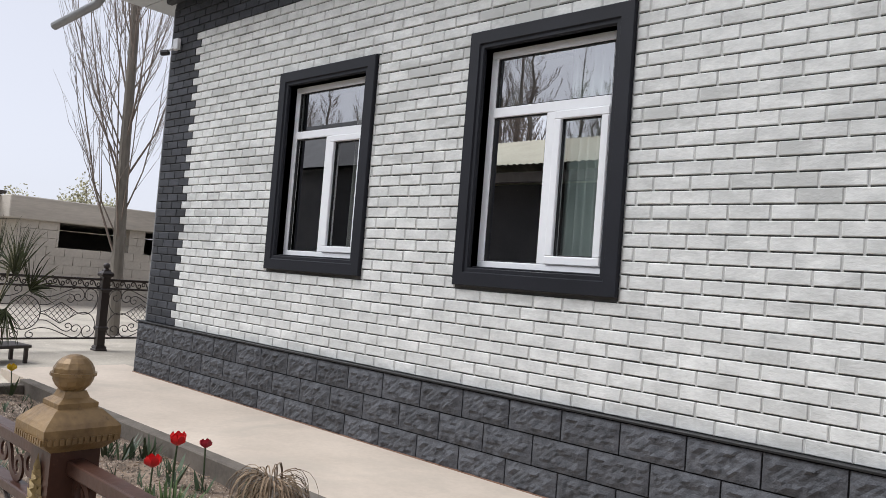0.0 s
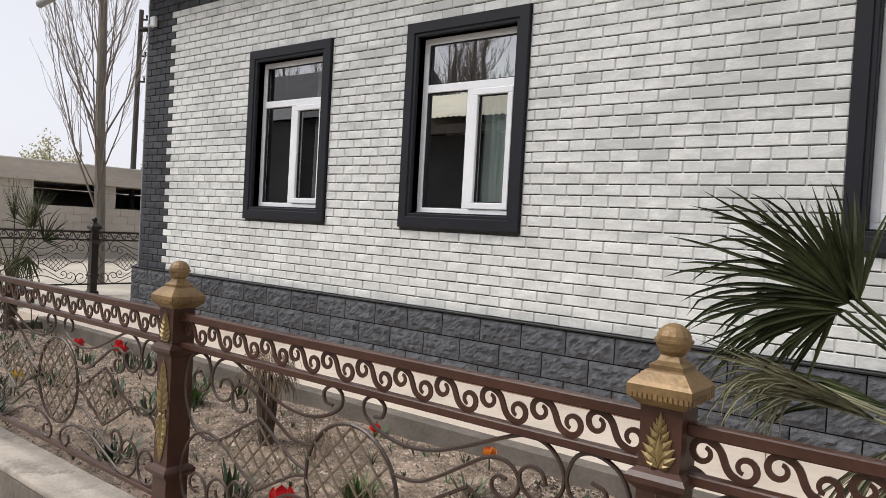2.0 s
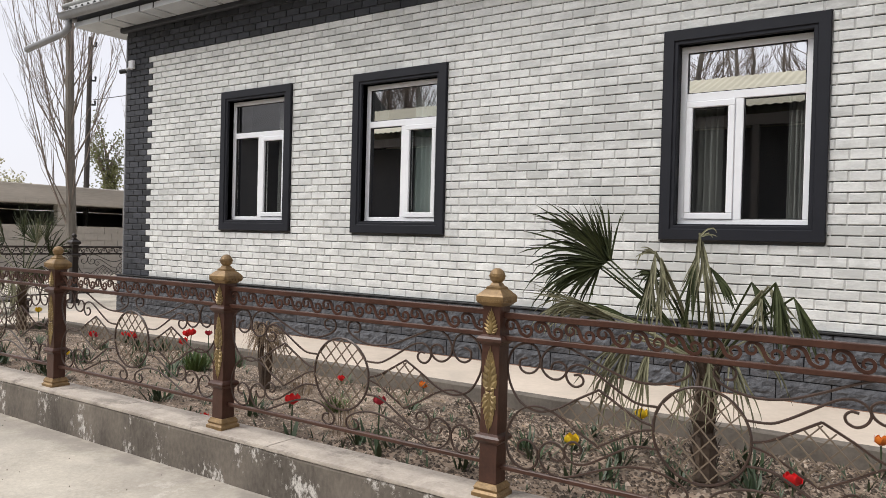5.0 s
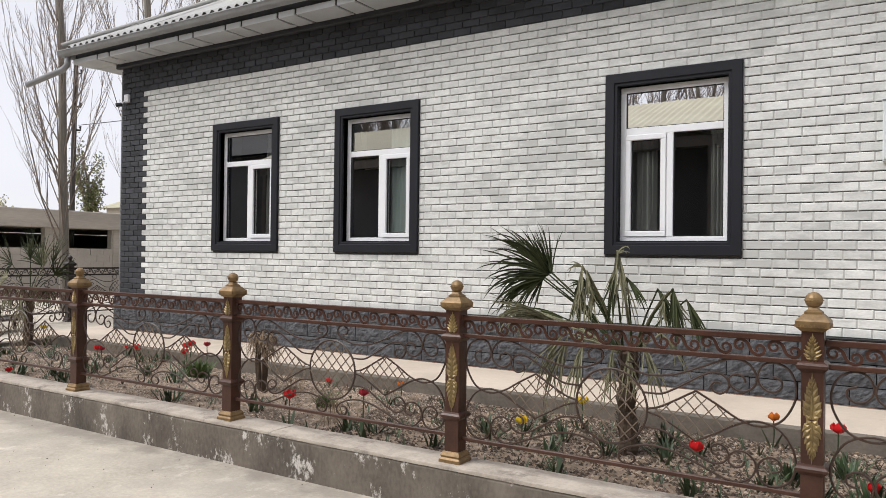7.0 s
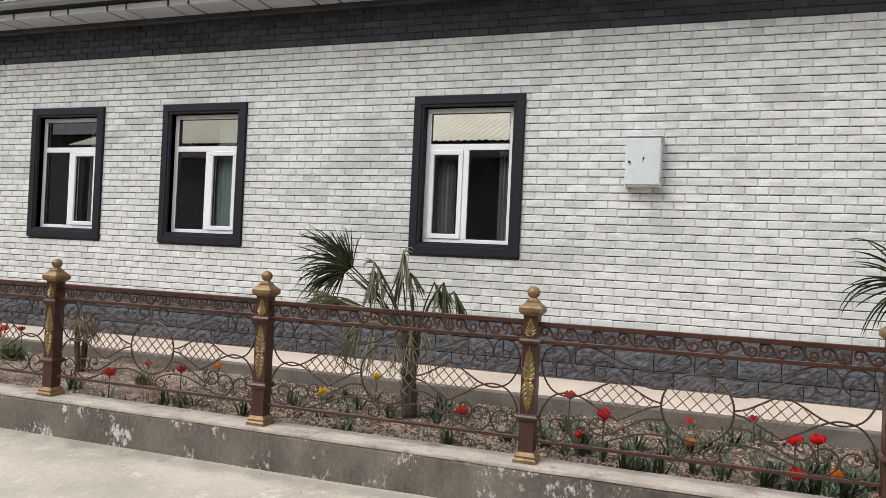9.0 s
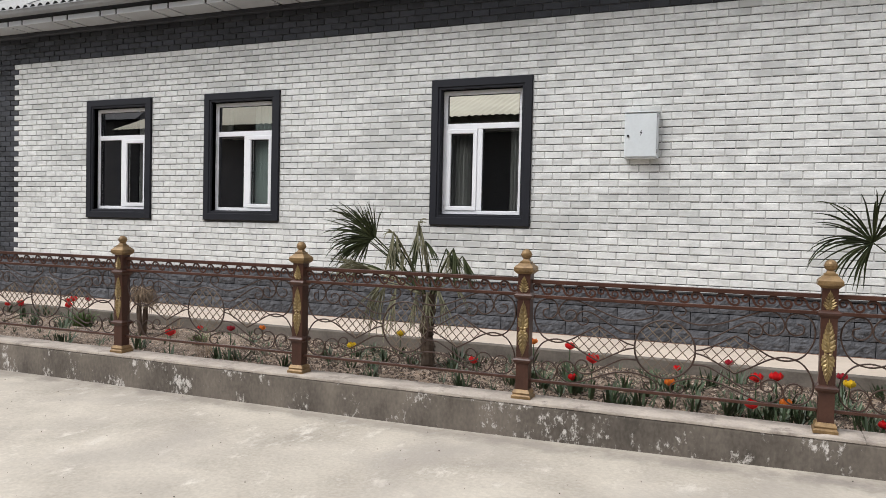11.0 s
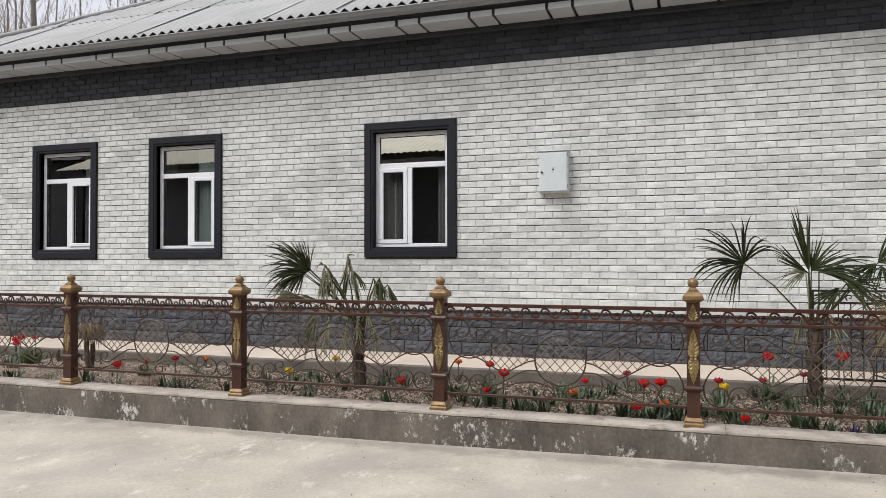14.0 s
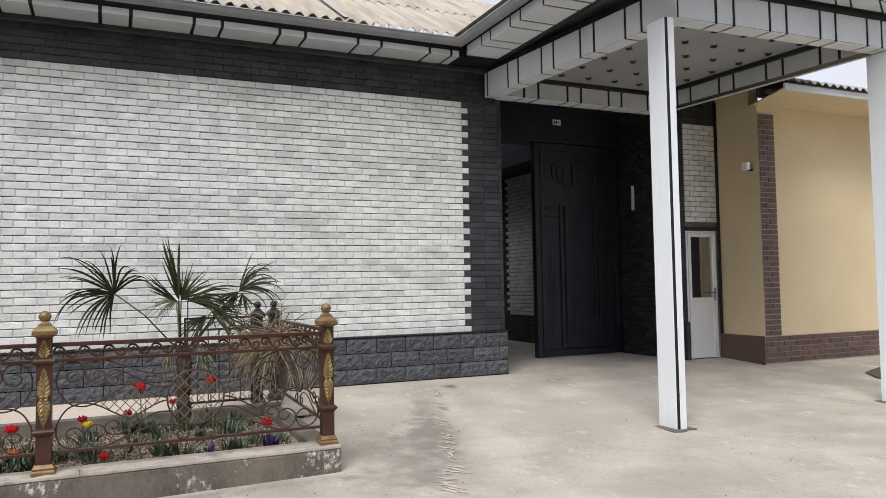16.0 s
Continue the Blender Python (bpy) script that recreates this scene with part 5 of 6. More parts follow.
for k in range(5):
    bm = bmesh.new()
    tube(bm, [(0.1 + 0.1 * k, 0, 0.05), (0.1 + 0.1 * k, 0, 0.72)], 0.006, 5)
    part("bar", bm, IRON_DARK, short)

# fence across the yard at the far end of the house
post_b = fence_post(IRON_DARK, IRON_DARK, "dark brown iron fence post with a ball finial", False)
yard_fence = tagged(empty("yard_fence"), "dark wrought-iron fence across the yard behind the path", "fence")
TALL = Matrix.Diagonal((1.1, 1.1, 1.10, 1))
post_b.parent = yard_fence
post_b.matrix_basis = pose(-9.55, 4.22, 0.17) @ TALL
for y in (2.36, 6.08, 7.94):
    copy_thing(post_b, pose(-9.55, y, 0.17))
panel_b = fence_panel(IRON_DARK, IRON_DARK, 1.852, "dark wrought-iron fence bay with scrolls and lattice")
panel_b.parent = yard_fence
panel_b.matrix_basis = pose(-9.55, 4.22, 0.17, 0, 0, 90) @ Matrix.Diagonal((1, 1, 1.10, 1))
for y in (0.50, 2.36, 6.08):
    copy_thing(panel_b, pose(-9.55, y, 0.17, 0, 0, 90))
for x, y in ((5.90, 2.80), (6.10, 2.98)):
    q = copy_thing(post_b, pose(x, y, 0.20))
    q.parent, q.scale = fence, (1, 1, 1)
bench = tagged(empty("bench", -8.75, 2.86, 0.17, 97), "low dark metal garden bench beside the path", "bench")
part("seat", solid(-0.9, 0.19, -0.2, 0.2, 0.165, 0.20, bev=0.008), IRON_DARK, bench)
for lx in (-0.84, 0.13):
    for ly in (-0.18, 0.145):
        part("leg", solid(lx, lx + 0.035, ly, ly + 0.035, 0.0, 0.164), IRON_DARK, bench)
part("rail", solid(-0.9, -0.06, 0.17, 0.20, 0.36, 0.385, bev=0.005), IRON_DARK, bench)
for lx in (-0.86, -0.09):
    part("upright", solid(lx, lx + 0.03, 0.172, 0.198, 0.201, 0.359), IRON_DARK, bench)

# ---- on the house front ----
meter = tagged(empty("electric_box", 2.62, WALL_Y, 2.15), "pale grey steel electric meter box on the brick wall", "electric box")
part("body", solid(-0.172, 0.172, -0.112, -0.002, 0.0, 0.478, bev=0.006), STEEL_BOX, meter)
part("door", solid(-0.165, 0.160, -0.124, -0.113, 0.015, 0.465, bev=0.004), STEEL_BOX, meter)
part("rain_hood", solid(-0.178, 0.178, -0.130, -0.002, 0.479, 0.488, bev=0.003), STEEL_BOX, meter)
bm = bmesh.new()
tube(bm, [(-0.13, -0.125, 0.235), (-0.13, -0.137, 0.235)], 0.012, 10)
part("lock", bm, BLACK, meter, "black round lock")
bm = bmesh.new()
quads(bm, [(0.012, -0.1252, 0.30), (-0.014, -0.1252, 0.262), (0.000, -0.1252, 0.262), (-0.010, -0.1252, 0.228), (0.016, -0.1252, 0.272), (0.002, -0.1252, 0.272)], [(0, 1, 2, 5), (5, 2, 3, 4)])
part("bolt_mark", bm, BLACK, meter, "small dark lightning mark")
for z in (0.05, 0.42):
    part("hinge", solid(0.160, 0.172, -0.128, -0.113, z, z + 0.04), ZINC, meter)
cctv = tagged(empty("security_camera", -7.28, WALL_Y, 3.62), "small white and black security camera near the corner", "security camera")
part("mount", solid(-0.05, 0.05, -0.05, -0.002, -0.01, 0.11, bev=0.008), PVC, cctv)
bm = bmesh.new()
tube(bm, [(-0.02, -0.05, 0.01), (-0.04, -0.08, -0.02), (-0.06, -0.10, -0.045)], 0.012, 6)
part("arm", bm, PVC, cctv)
bm = bmesh.new()
tube(bm, [(-0.04, -0.085, -0.045), (-0.105, -0.135, -0.058)], 0.030, 10)
part("housing", bm, BLACK, cctv, "black camera housing")
bm = bmesh.new()
tube(bm, [(XL - 0.035, WALL_Y + 0.03, 0.75), (XL - 0.035, WALL_Y + 0.03, 4.1)], 0.018, 6)
tagged(part("trim", bm, ZINC), "thin grey conduit down the corner", "trim", kind="structure")

# ---- plants in the bed ----
def blade(bm, base, tip, width, droop=0.0, up=(0, 0, 1), segs=3):
    """A narrow leaf from base to tip, folded along its middle."""
    base, tip = Vector(base), Vector(tip)
    d = tip - base
    side = d.cross(Vector(up))
    if side.length < 1e-4:
        side = d.cross(Vector((1, 0, 0)))
    side = side.normalized()
    prev = None
    for i in range(segs + 1):
        t = i / segs
        c = base + d * t - Vector((0, 0, droop * t * t))
        w = width * (1 - t) ** 0.6 * (0.6 + 0.8 * min(t * 2, 1) * 0.5) if i < segs else 0.0
        cur = [bm.verts.new(c - side * w), bm.verts.new(c + side * w)] if w > 0 else [bm.verts.new(c)]
        if prev:
            if len(cur) == 2:
                bm.faces.new((prev[0], prev[1], cur[1], cur[0]))
            else:
                bm.faces.new((prev[0], prev[1], cur[0]))
        prev = cur


def tulip(petal, label, h=0.24, size=1.0, seed=0):
    rr = random.Random(seed)
    p = tagged(empty("tulip"), label, "tulip", group="tulips in the bed")
    bm = bmesh.new()
    tube(bm, [(0, 0, -0.02), (0.006, 0.004, h * 0.5), (0.0, 0.0, h)], 0.005, 5)
    part("stem", bm, LEAF, p)
    for k in range(rr.randint(3, 5)):
        a = rr.uniform(0, 6.28)
        l = rr.uniform(0.10, 0.20)
        bm = bmesh.new()
        blade(bm, (0.01 * math.cos(a), 0.01 * math.sin(a), -0.01), (l * 0.55 * math.cos(a), l * 0.55 * math.sin(a), l), 0.022, 0.02, segs=4)
        part("leaf", bm, LEAF, p)
    bm = bmesh.new()
    R = 0.037 * size
    for k in range(6):
        a = k * math.pi / 3
        out = 1.0 + (0.12 if k % 2 else 0)
        ring = []
        for t, rad, w in ((0, 0.25, 0.30), (0.35, 1.0, 0.60), (0.7, 1.05, 0.52), (1.0, 0.8, 0.10)):
            rd = R * rad * out
            ring.append([bm.verts.new((rd * math.cos(a + s * w), rd * math.sin(a + s * w), h + t * 0.056 * size)) for s in (-1, 1)])
        for u, v in zip(ring, ring[1:]):
            bm.faces.new((u[0], u[1], v[1], v[0]))
    mid = bm.verts.new((0, 0, h))
    low = [v for v in bm.verts if abs(v.co.z - h) < 1e-5 and v is not mid]
    for i in range(0, len(low), 2):
        bm.faces.new((mid, low[i], low[i + 1]))
    part("bloom", bm, petal, p, "", smooth=True)
    return p


KINDS = [tulip(RED, "red tulip in bloom with green leaves", 0.24, 1.1, 1), tulip(YEL, "yellow tulip in bloom with green leaves", 0.20, 1.0, 2), tulip(ORANGE, "orange tulip in bloom with green leaves", 0.18, 0.95, 3), tulip(PINK, "dark crimson tulip in bloom", 0.29, 0.85, 4), tulip(RED, "small red tulip just opening", 0.10, 0.85, 5)]
# kind, place on the plan and height of the bloom
SPOTS = "1:0.54,1.25,.33 1:0.67,1.94,.36 0:1.56,1.57,.24 2:1.87,2.32,.33 0:2.28,2.08,.35 0:2.66,1.09,.43 4:2.50,1.16,.27 2:3.18,1.46,.24 3:3.60,1.90,.36 4:3.16,2.35,.20 0:-4.52,2.02,.33 0:-3.64,1.96,.36 0:-4.10,2.34,.35 0:-1.13,0.88,.36 4:-2.05,2.35,.17 3:-5.12,1.96,.28 2:-1.15,2.28,.24 1:-4.16,1.12,.29 1:-7.02,2.38,.37 0:-3.86,2.20,.40 3:-3.72,2.30,.40 0:-5.36,2.09,.25 3:-4.70,2.13,.29 4:-5.27,2.40,.24 3:-0.46,0.90,.45 0:3.79,1.19,.38 0:3.91,1.24,.39 0:3.76,0.84,.27 2:3.95,0.84,.30 3:4.35,1.59,.38 1:4.39,1.50,.34 0:4.80,2.30,.50 3:4.66,1.30,.44 3:5.02,2.0,.40 0:5.38,2.30,.52 0:5.60,0.82,.36 4:4.50,0.84,.23 4:-1.85,0.80,.16 4:-5.9,1.0,.2 4:-4.9,0.85,.2 4:-6.3,1.3,.2"
first = set()
for k, spot in enumerate(SPOTS.split()):
    kind, at = spot.split(":")
    px, py, top = (float(v) for v in at.split(","))
    src, tall = KINDS[int(kind)], (0.24, 0.20, 0.18, 0.29, 0.10)[int(kind)] + 0.027
    grow = max(1.0, (top - soil_z(px, py)) / tall)
    m = pose(px, py, min(soil_z(px, py), top - tall), random.uniform(-3, 3), random.uniform(-3, 3), random.uniform(0, 360)) @ Matrix.Diagonal((1, 1, grow, 1))
    if kind in first:
        copy_thing(src, m).matrix_basis = m
    else:
        src.matrix_basis = m
        first.add(kind)


def clump(name, label, material, count, spread, height, seed, width=0.008, group=""):
    rr = random.Random(seed)
    bm = bmesh.new()
    for _ in range(count):
        a, l = rr.uniform(0, 6.28), height * rr.uniform(0.5, 1.1)
        o = spread * rr.random() * 0.5
        lean = spread * rr.uniform(0.3, 1.2)
        blade(bm, (o * math.cos(a), o * math.sin(a), -0.01), (lean * math.cos(a + 0.3), lean * math.sin(a + 0.3), l), width * rr.uniform(0.6, 1.3), l * 0.25 * rr.random(), segs=4)
    ob = part(name, bm, material)
    return tagged(ob, label, "plant", group)


g1 = clump("leafy_plant", "tuft of dark green tulip leaves without bloom", LEAF, 18, 0.13, 0.15, 11, 0.012, "leaf tufts")
g2 = clump("leafy_plant", "low tuft of green leaves in the bed", LEAF, 24, 0.15, 0.12, 12, 0.010, "leaf tufts")
spots = [(-3.5, 1.75), (-3.2, 1.5), (-0.5, 1.1), (0.05, 1.0), (0.35, 1.7), (0.7, 1.3), (1.4, 1.5), (1.7, 1.0), (2.0, 1.3), (2.5, 1.2), (3.1, 1.6), (3.4, 1.1), (3.7, 1.35), (4.05, 1.05), (4.4, 1.4), (4.45, 1.0), (4.75, 1.5), (4.95, 1.1), (5.2, 1.5), (5.35, 1.0), (5.5, 1.6), (5.6, 1.2), (4.7, 2.1), (5.3, 2.1), (-1.0, 1.9), (-4.4, 1.4), (-5.0, 2.0), (-5.6, 1.3), (-2.6, 1.0), (-1.75, 1.1), (2.9, 0.95), (0.95, 0.9), (1.05, 1.45), (3.75, 1.0), (3.95, 1.25), (4.2, 1.25), (-3.75, 1.6)]
rs = random.Random(4)
spots += [(rs.uniform(2.2, 5.75), rs.uniform(0.85, 2.2)) for _ in range(46)] + [(rs.uniform(-6.8, 2.2), rs.uniform(0.85, 2.4)) for _ in range(26)]
for k, (px, py) in enumerate(spots):
    src = g1 if k % 2 else g2
    m = pose(px, py, soil_z(px, py), 0, 0, 73 * k) @ Matrix.Scale(0.8 + 0.5 * random.random(), 4)
    if k < 2:
        src.matrix_basis = m
    else:
        c = src.copy()
        scene.collection.objects.link(c)
        c.matrix_basis = m
w = clump("weed", "round bright green weed tuft", WEED, 120, 0.13, 0.13, 21, 0.006)
w.location = (-1.30, 1.46, soil_z(-1.30, 1.46))
w = clump("weed", "bright green weed tuft beside the tulips", WEED, 170, 0.19, 0.20, 22, 0.009)
w.location = (-3.30, 1.85, soil_z(-3.3, 1.85))
w = clump("weed", "dry yellowish weed stalks standing in the bed", STRAW, 40, 0.20, 0.30, 23, 0.003)
w.location = (-0.95, 1.15, soil_z(-0.95, 1.15))
w = clump("weed", "dry brown stalks standing in the bed", STRAW, 40, 0.18, 0.32, 24, 0.003)
w.location = (-1.9, 1.75, soil_z(-1.9, 1.75))
w = clump("violet_flowers", "low clump of violet flowers at the bed's corner", VIOLET, 60, 0.10, 0.12, 25, 0.014)
w.location = (5.66, 0.98, soil_z(5.66, 0.98))
w = clump("violet_flowers", "single violet flower among green leaves", VIOLET, 14, 0.05, 0.14, 26, 0.012)
w.location = (5.2, 0.92, soil_z(5.2, 0.92))

# dry litter lying on the soil
bm = bmesh.new()
rl = random.Random(61)
for _ in range(4200):
    px, py, a, l = rl.uniform(-7, 5.85), rl.uniform(0.75, 2.46), rl.uniform(0, 6.28), rl.uniform(0.02, 0.07)
    z = soil_z(px, py) + 0.006
    quads(bm, [(px, py, z), (px + l * math.cos(a), py + l * math.sin(a), z + rl.uniform(0, 0.012)), (px + l * math.cos(a) - 0.004 * math.sin(a), py + l * math.sin(a) + 0.004 * math.cos(a), z + 0.004), (px - 0.004 * math.sin(a), py + 0.004 * math.cos(a), z)], [(0, 1, 2, 3)])
tagged(part("litter", bm, STRAW), "dry straw and leaf litter strewn over the soil", "litter", kind="stuff")
bm = bmesh.new()
for _ in range(420):
    px, py, a, l = rl.uniform(-6.8, 5.8), rl.uniform(0.8, 2.4), rl.uniform(0, 6.28), rl.uniform(0.04, 0.10)
    z = soil_z(px, py)
    for _ in range(4):
        b2 = a + rl.uniform(-1.6, 1.6)
        blade(bm, (px, py, z - 0.005), (px + 0.6 * l * math.cos(b2), py + 0.6 * l * math.sin(b2), z + l), 0.006, 0.01)
tagged(part("seedlings", bm, LEAF), "small green shoots scattered in the bed", "seedlings", kind="stuff")

# withered shrub beside the fence
shrub = tagged(empty("withered_shrub", -2.24, 1.68, 0.12), "withered brown shrub with drooping straw", "shrub")
rr = random.Random(5)
for _ in range(7):
    bm = bmesh.new()
    a, l = rr.uniform(0, 6.28), rr.uniform(0.3, 0.5)
    tube(bm, [(0.02 * math.cos(a), 0.02 * math.sin(a), -0.02), (0.05 * math.cos(a), 0.05 * math.sin(a), l * 0.6), (0.05 * math.cos(a), 0.05 * math.sin(a), l)], [0.018, 0.014, 0.008], 5)
    part("stalk", bm, FIBRE, shrub)
SHRUB_STRAW = [(rr.uniform(0, 6.28), rr.uniform(0.36, 0.54), rr.uniform(0.10, 0.26), rr.uniform(2.0, 5.0)) for _ in range(300)]


def strip(bm, base, way, length, width, gravity, nrm, rr, segs=7, limp=0.03):
    """One pleated leaf segment: it leaves base along way and bends to the ground by its weight."""
    c, v = Vector(base), Vector(way).normalized()
    prev, step = None, length / segs
    kink = rr.uniform(0.5, 0.9) if rr.random() < 0.3 else 2.0
    for i in range(segs + 1):
        t = i / segs
        side = v.cross(nrm)
        side = side.normalized() if side.length > 1e-3 else Vector((1, 0, 0))
        w = width * min(1.0, 0.30 + 2.3 * t) * (1 - t) ** 0.55
        fold = side.cross(v).normalized() * (w * 0.55)
        cur = [bm.verts.new(c - side * w + fold), bm.verts.new(c), bm.verts.new(c + side * w + fold)] if i < segs else [bm.verts.new(c)]
        if prev and len(cur) == 3:
            bm.faces.new((prev[0], prev[1], cur[1], cur[0]))
            bm.faces.new((prev[1], prev[2], cur[2], cur[1]))
        elif prev:
            bm.faces.new((prev[0], prev[1], cur[0]))
            bm.faces.new((prev[1], prev[2], cur[0]))
        prev = cur
        c = c + v * step
        pull = gravity * (0.35 + 1.5 * t) * (3.5 if t > kink else 1.0)
        v = (v + Vector((0, 0, -pull * step / 0.1)) + Vector((rr.gauss(0, limp), rr.gauss(0, limp), 0))).normalized()


def fan(bm, base, hub, angle, facing, radius, blades, spread, droop, rr, dry=0, cut=0.0):
    """A fan leaf: an arched stalk from base to hub, and pleated segments spread about angle in a plane turned by facing; cut shortens one flank."""
    base, hub = Vector(base), Vector(hub)
    mid = base.lerp(hub, 0.55) + Vector((0, 0, 0.06 * (hub - base).length))
    tube(bm, [base, mid, hub], [0.009, 0.006, 0.005], 5)
    a, f = radians(angle), radians(facing)
    d = Vector((math.cos(a), 0, math.sin(a)))
    side = Vector((-math.sin(a) * math.cos(f), math.sin(f), math.cos(a) * math.cos(f)))
    nrm = d.cross(side).normalized()
    for k in range(blades):
        u = k / (blades - 1) * 2 - 1
        jit, lift = (0.08, 0.08) if dry else (0.13, 0.22)
        g = radians(u * spread) + rr.uniform(-jit, jit)
        v = d * math.cos(g) + side * math.sin(g) + nrm * (0.14 * (abs(u) - 0.4) + rr.uniform(-lift, lift))
        length = radius * (1 - 0.22 * u * u) * rr.uniform(0.45 if dry else 0.72, 1.10) * (1 - cut * max(0.0, -u))
        wide = (0.0062 if dry else 0.0085) * max(radius, 0.42) / 0.45
        strip(bm, hub + nrm * rr.uniform(-0.004, 0.004), v, length, wide, droop * rr.uniform(0.25, 1.9), nrm, rr, 7, 0.11 if dry else 0.04)



bm = bmesh.new()
for a, z, length, pull in SHRUB_STRAW:
    strip(bm, (0.03 * math.cos(a), 0.03 * math.sin(a), z), (math.cos(a) + 0.25, math.sin(a), 0.5), length, 0.0042, pull, Vector((0, 0, 1)), rr, 6)
part("straw", bm, STRAW, shrub)


def fan_palm(label, x, y, crown_z, fans, seed):
    rr = random.Random(seed)
    z0 = soil_z(x, y)
    p = tagged(empty("fan_palm", x, y, z0), label, "palm")
    h = crown_z - z0
    bm = bmesh.new()
    n = 9
    tube(bm, [(0.01 * math.sin(i), 0.01 * math.cos(i * 1.7), -0.03 + (h + 0.03) * i / n) for i in range(n + 1)], [0.050 + 0.014 * (i % 2) for i in range(n + 1)], 9)
    for _ in range(130):
        a, z = rr.uniform(0, 6.28), rr.uniform(0.02, h)
        blade(bm, (0.05 * math.cos(a), 0.05 * math.sin(a), z), (0.09 * math.cos(a), 0.09 * math.sin(a), z + rr.uniform(0.03, 0.14)), 0.010, 0.01)
    part("trunk", bm, FIBRE, p)
    for hx, hy, hz, angle, facing, radius, blades, spread, droop, dry, *cut in fans:
        bm = bmesh.new()
        fan(bm, (0.03 * (1 if hx > x else -1), 0, h - 0.03), (hx - x, hy, hz - z0), angle, facing, radius, blades, spread, droop, rr, dry, *cut)
        part("dry_frond" if dry else "frond", bm, PALM_DRY if dry else PALM, p, "withered grey-green frond, folded and hanging" if dry else "")
    return p


# shaggy windblown palm beneath the third window
fan_palm("young fan palm, windblown and half withered, in the bed", 1.16, 1.48, 0.80, [
    (0.62, 0.00, 1.26, 150, 26, 0.59, 42, 54, 0.18, 0, 0.35), (0.63, 0.03, 1.27, 136, 30, 0.40, 40, 54, 0.10, 0), (0.65, -0.02, 1.27, 96, 20, 0.33, 12, 20, 0.16, 0), (0.62, -0.06, 1.24, 190, 25, 0.50, 18, 20, 0.30, 0), (0.60, -0.05, 1.23, 225, 30, 0.30, 10, 24, 0.3, 0),
    (0.72, -0.12, 0.96, 160, 30, 0.58, 22, 9, 0.14, 1), (0.62, -0.10, 1.00, 172, 20, 0.44, 20, 14, 0.6, 1), (0.46, -0.10, 1.04, 200, 20, 0.30, 14, 20, 1.2, 1), (0.56, -0.06, 1.02, 195, 20, 0.32, 14, 20, 1.4, 1), (0.74, -0.02, 0.98, 172, -20, 0.46, 12, 12, 0.25, 0),
    (1.02, -0.42, 1.33, -92, 20, 0.46, 16, 5, 0.1, 1), (1.04, -0.40, 1.30, -84, 10, 0.36, 10, 5, 0.2, 1), (1.00, -0.38, 1.27, -100, 10, 0.36, 8, 4, 0.2, 0), (1.02, -0.42, 1.32, 150, 10, 0.14, 5, 20, 2.0, 1),
    (0.90, -0.05, 1.19, -112, 20, 0.26, 12, 7, 0.3, 0), (0.93, -0.05, 1.20, 165, 20, 0.16, 8, 16, 1.2, 0), (0.94, -0.04, 1.18, -95, 20, 0.34, 10, 6, 0.2, 1),
    (1.18, -0.28, 1.42, -92, 20, 0.36, 12, 4, 0.1, 1), (1.19, -0.26, 1.38, -82, 10, 0.46, 12, 5, 0.15, 1), (1.22, -0.22, 1.26, -50, 20, 0.26, 10, 8, 0.4, 0), (1.16, -0.26, 1.30, -98, 10, 0.38, 8, 4, 0.1, 0), (1.18, -0.28, 1.40, 40, 10, 0.12, 5, 20, 2.0, 1),
    (1.40, -0.20, 1.20, -66, 15, 0.26, 12, 7, 0.4, 0), (1.53, -0.36, 1.21, -82, 20, 0.36, 14, 8, 0.25, 0), (1.49, -0.30, 1.19, -58, 20, 0.30, 12, 8, 0.4, 1), (1.60, -0.34, 1.15, -68, 20, 0.30, 10, 7, 0.4, 0), (1.46, -0.28, 1.17, -95, 20, 0.28, 8, 6, 0.2, 1),
    (0.78, -0.10, 0.90, 228, 20, 0.50, 14, 8, 0.4, 1), (0.82, -0.14, 0.88, -114, 25, 0.56, 16, 6, 0.15, 1), (0.90, -0.10, 0.86, -102, 20, 0.50, 12, 6, 0.2, 1), (1.28, -0.10, 0.88, -72, 25, 0.46, 12, 7, 0.2, 1), (1.36, 0.02, 0.92, -48, 15, 0.38, 10, 8, 0.5, 1), (1.10, -0.12, 0.82, -92, 20, 0.42, 14, 10, 0.2, 1), (1.20, -0.12, 0.82, -86, 20, 0.38, 14, 10, 0.2, 1)], 31)
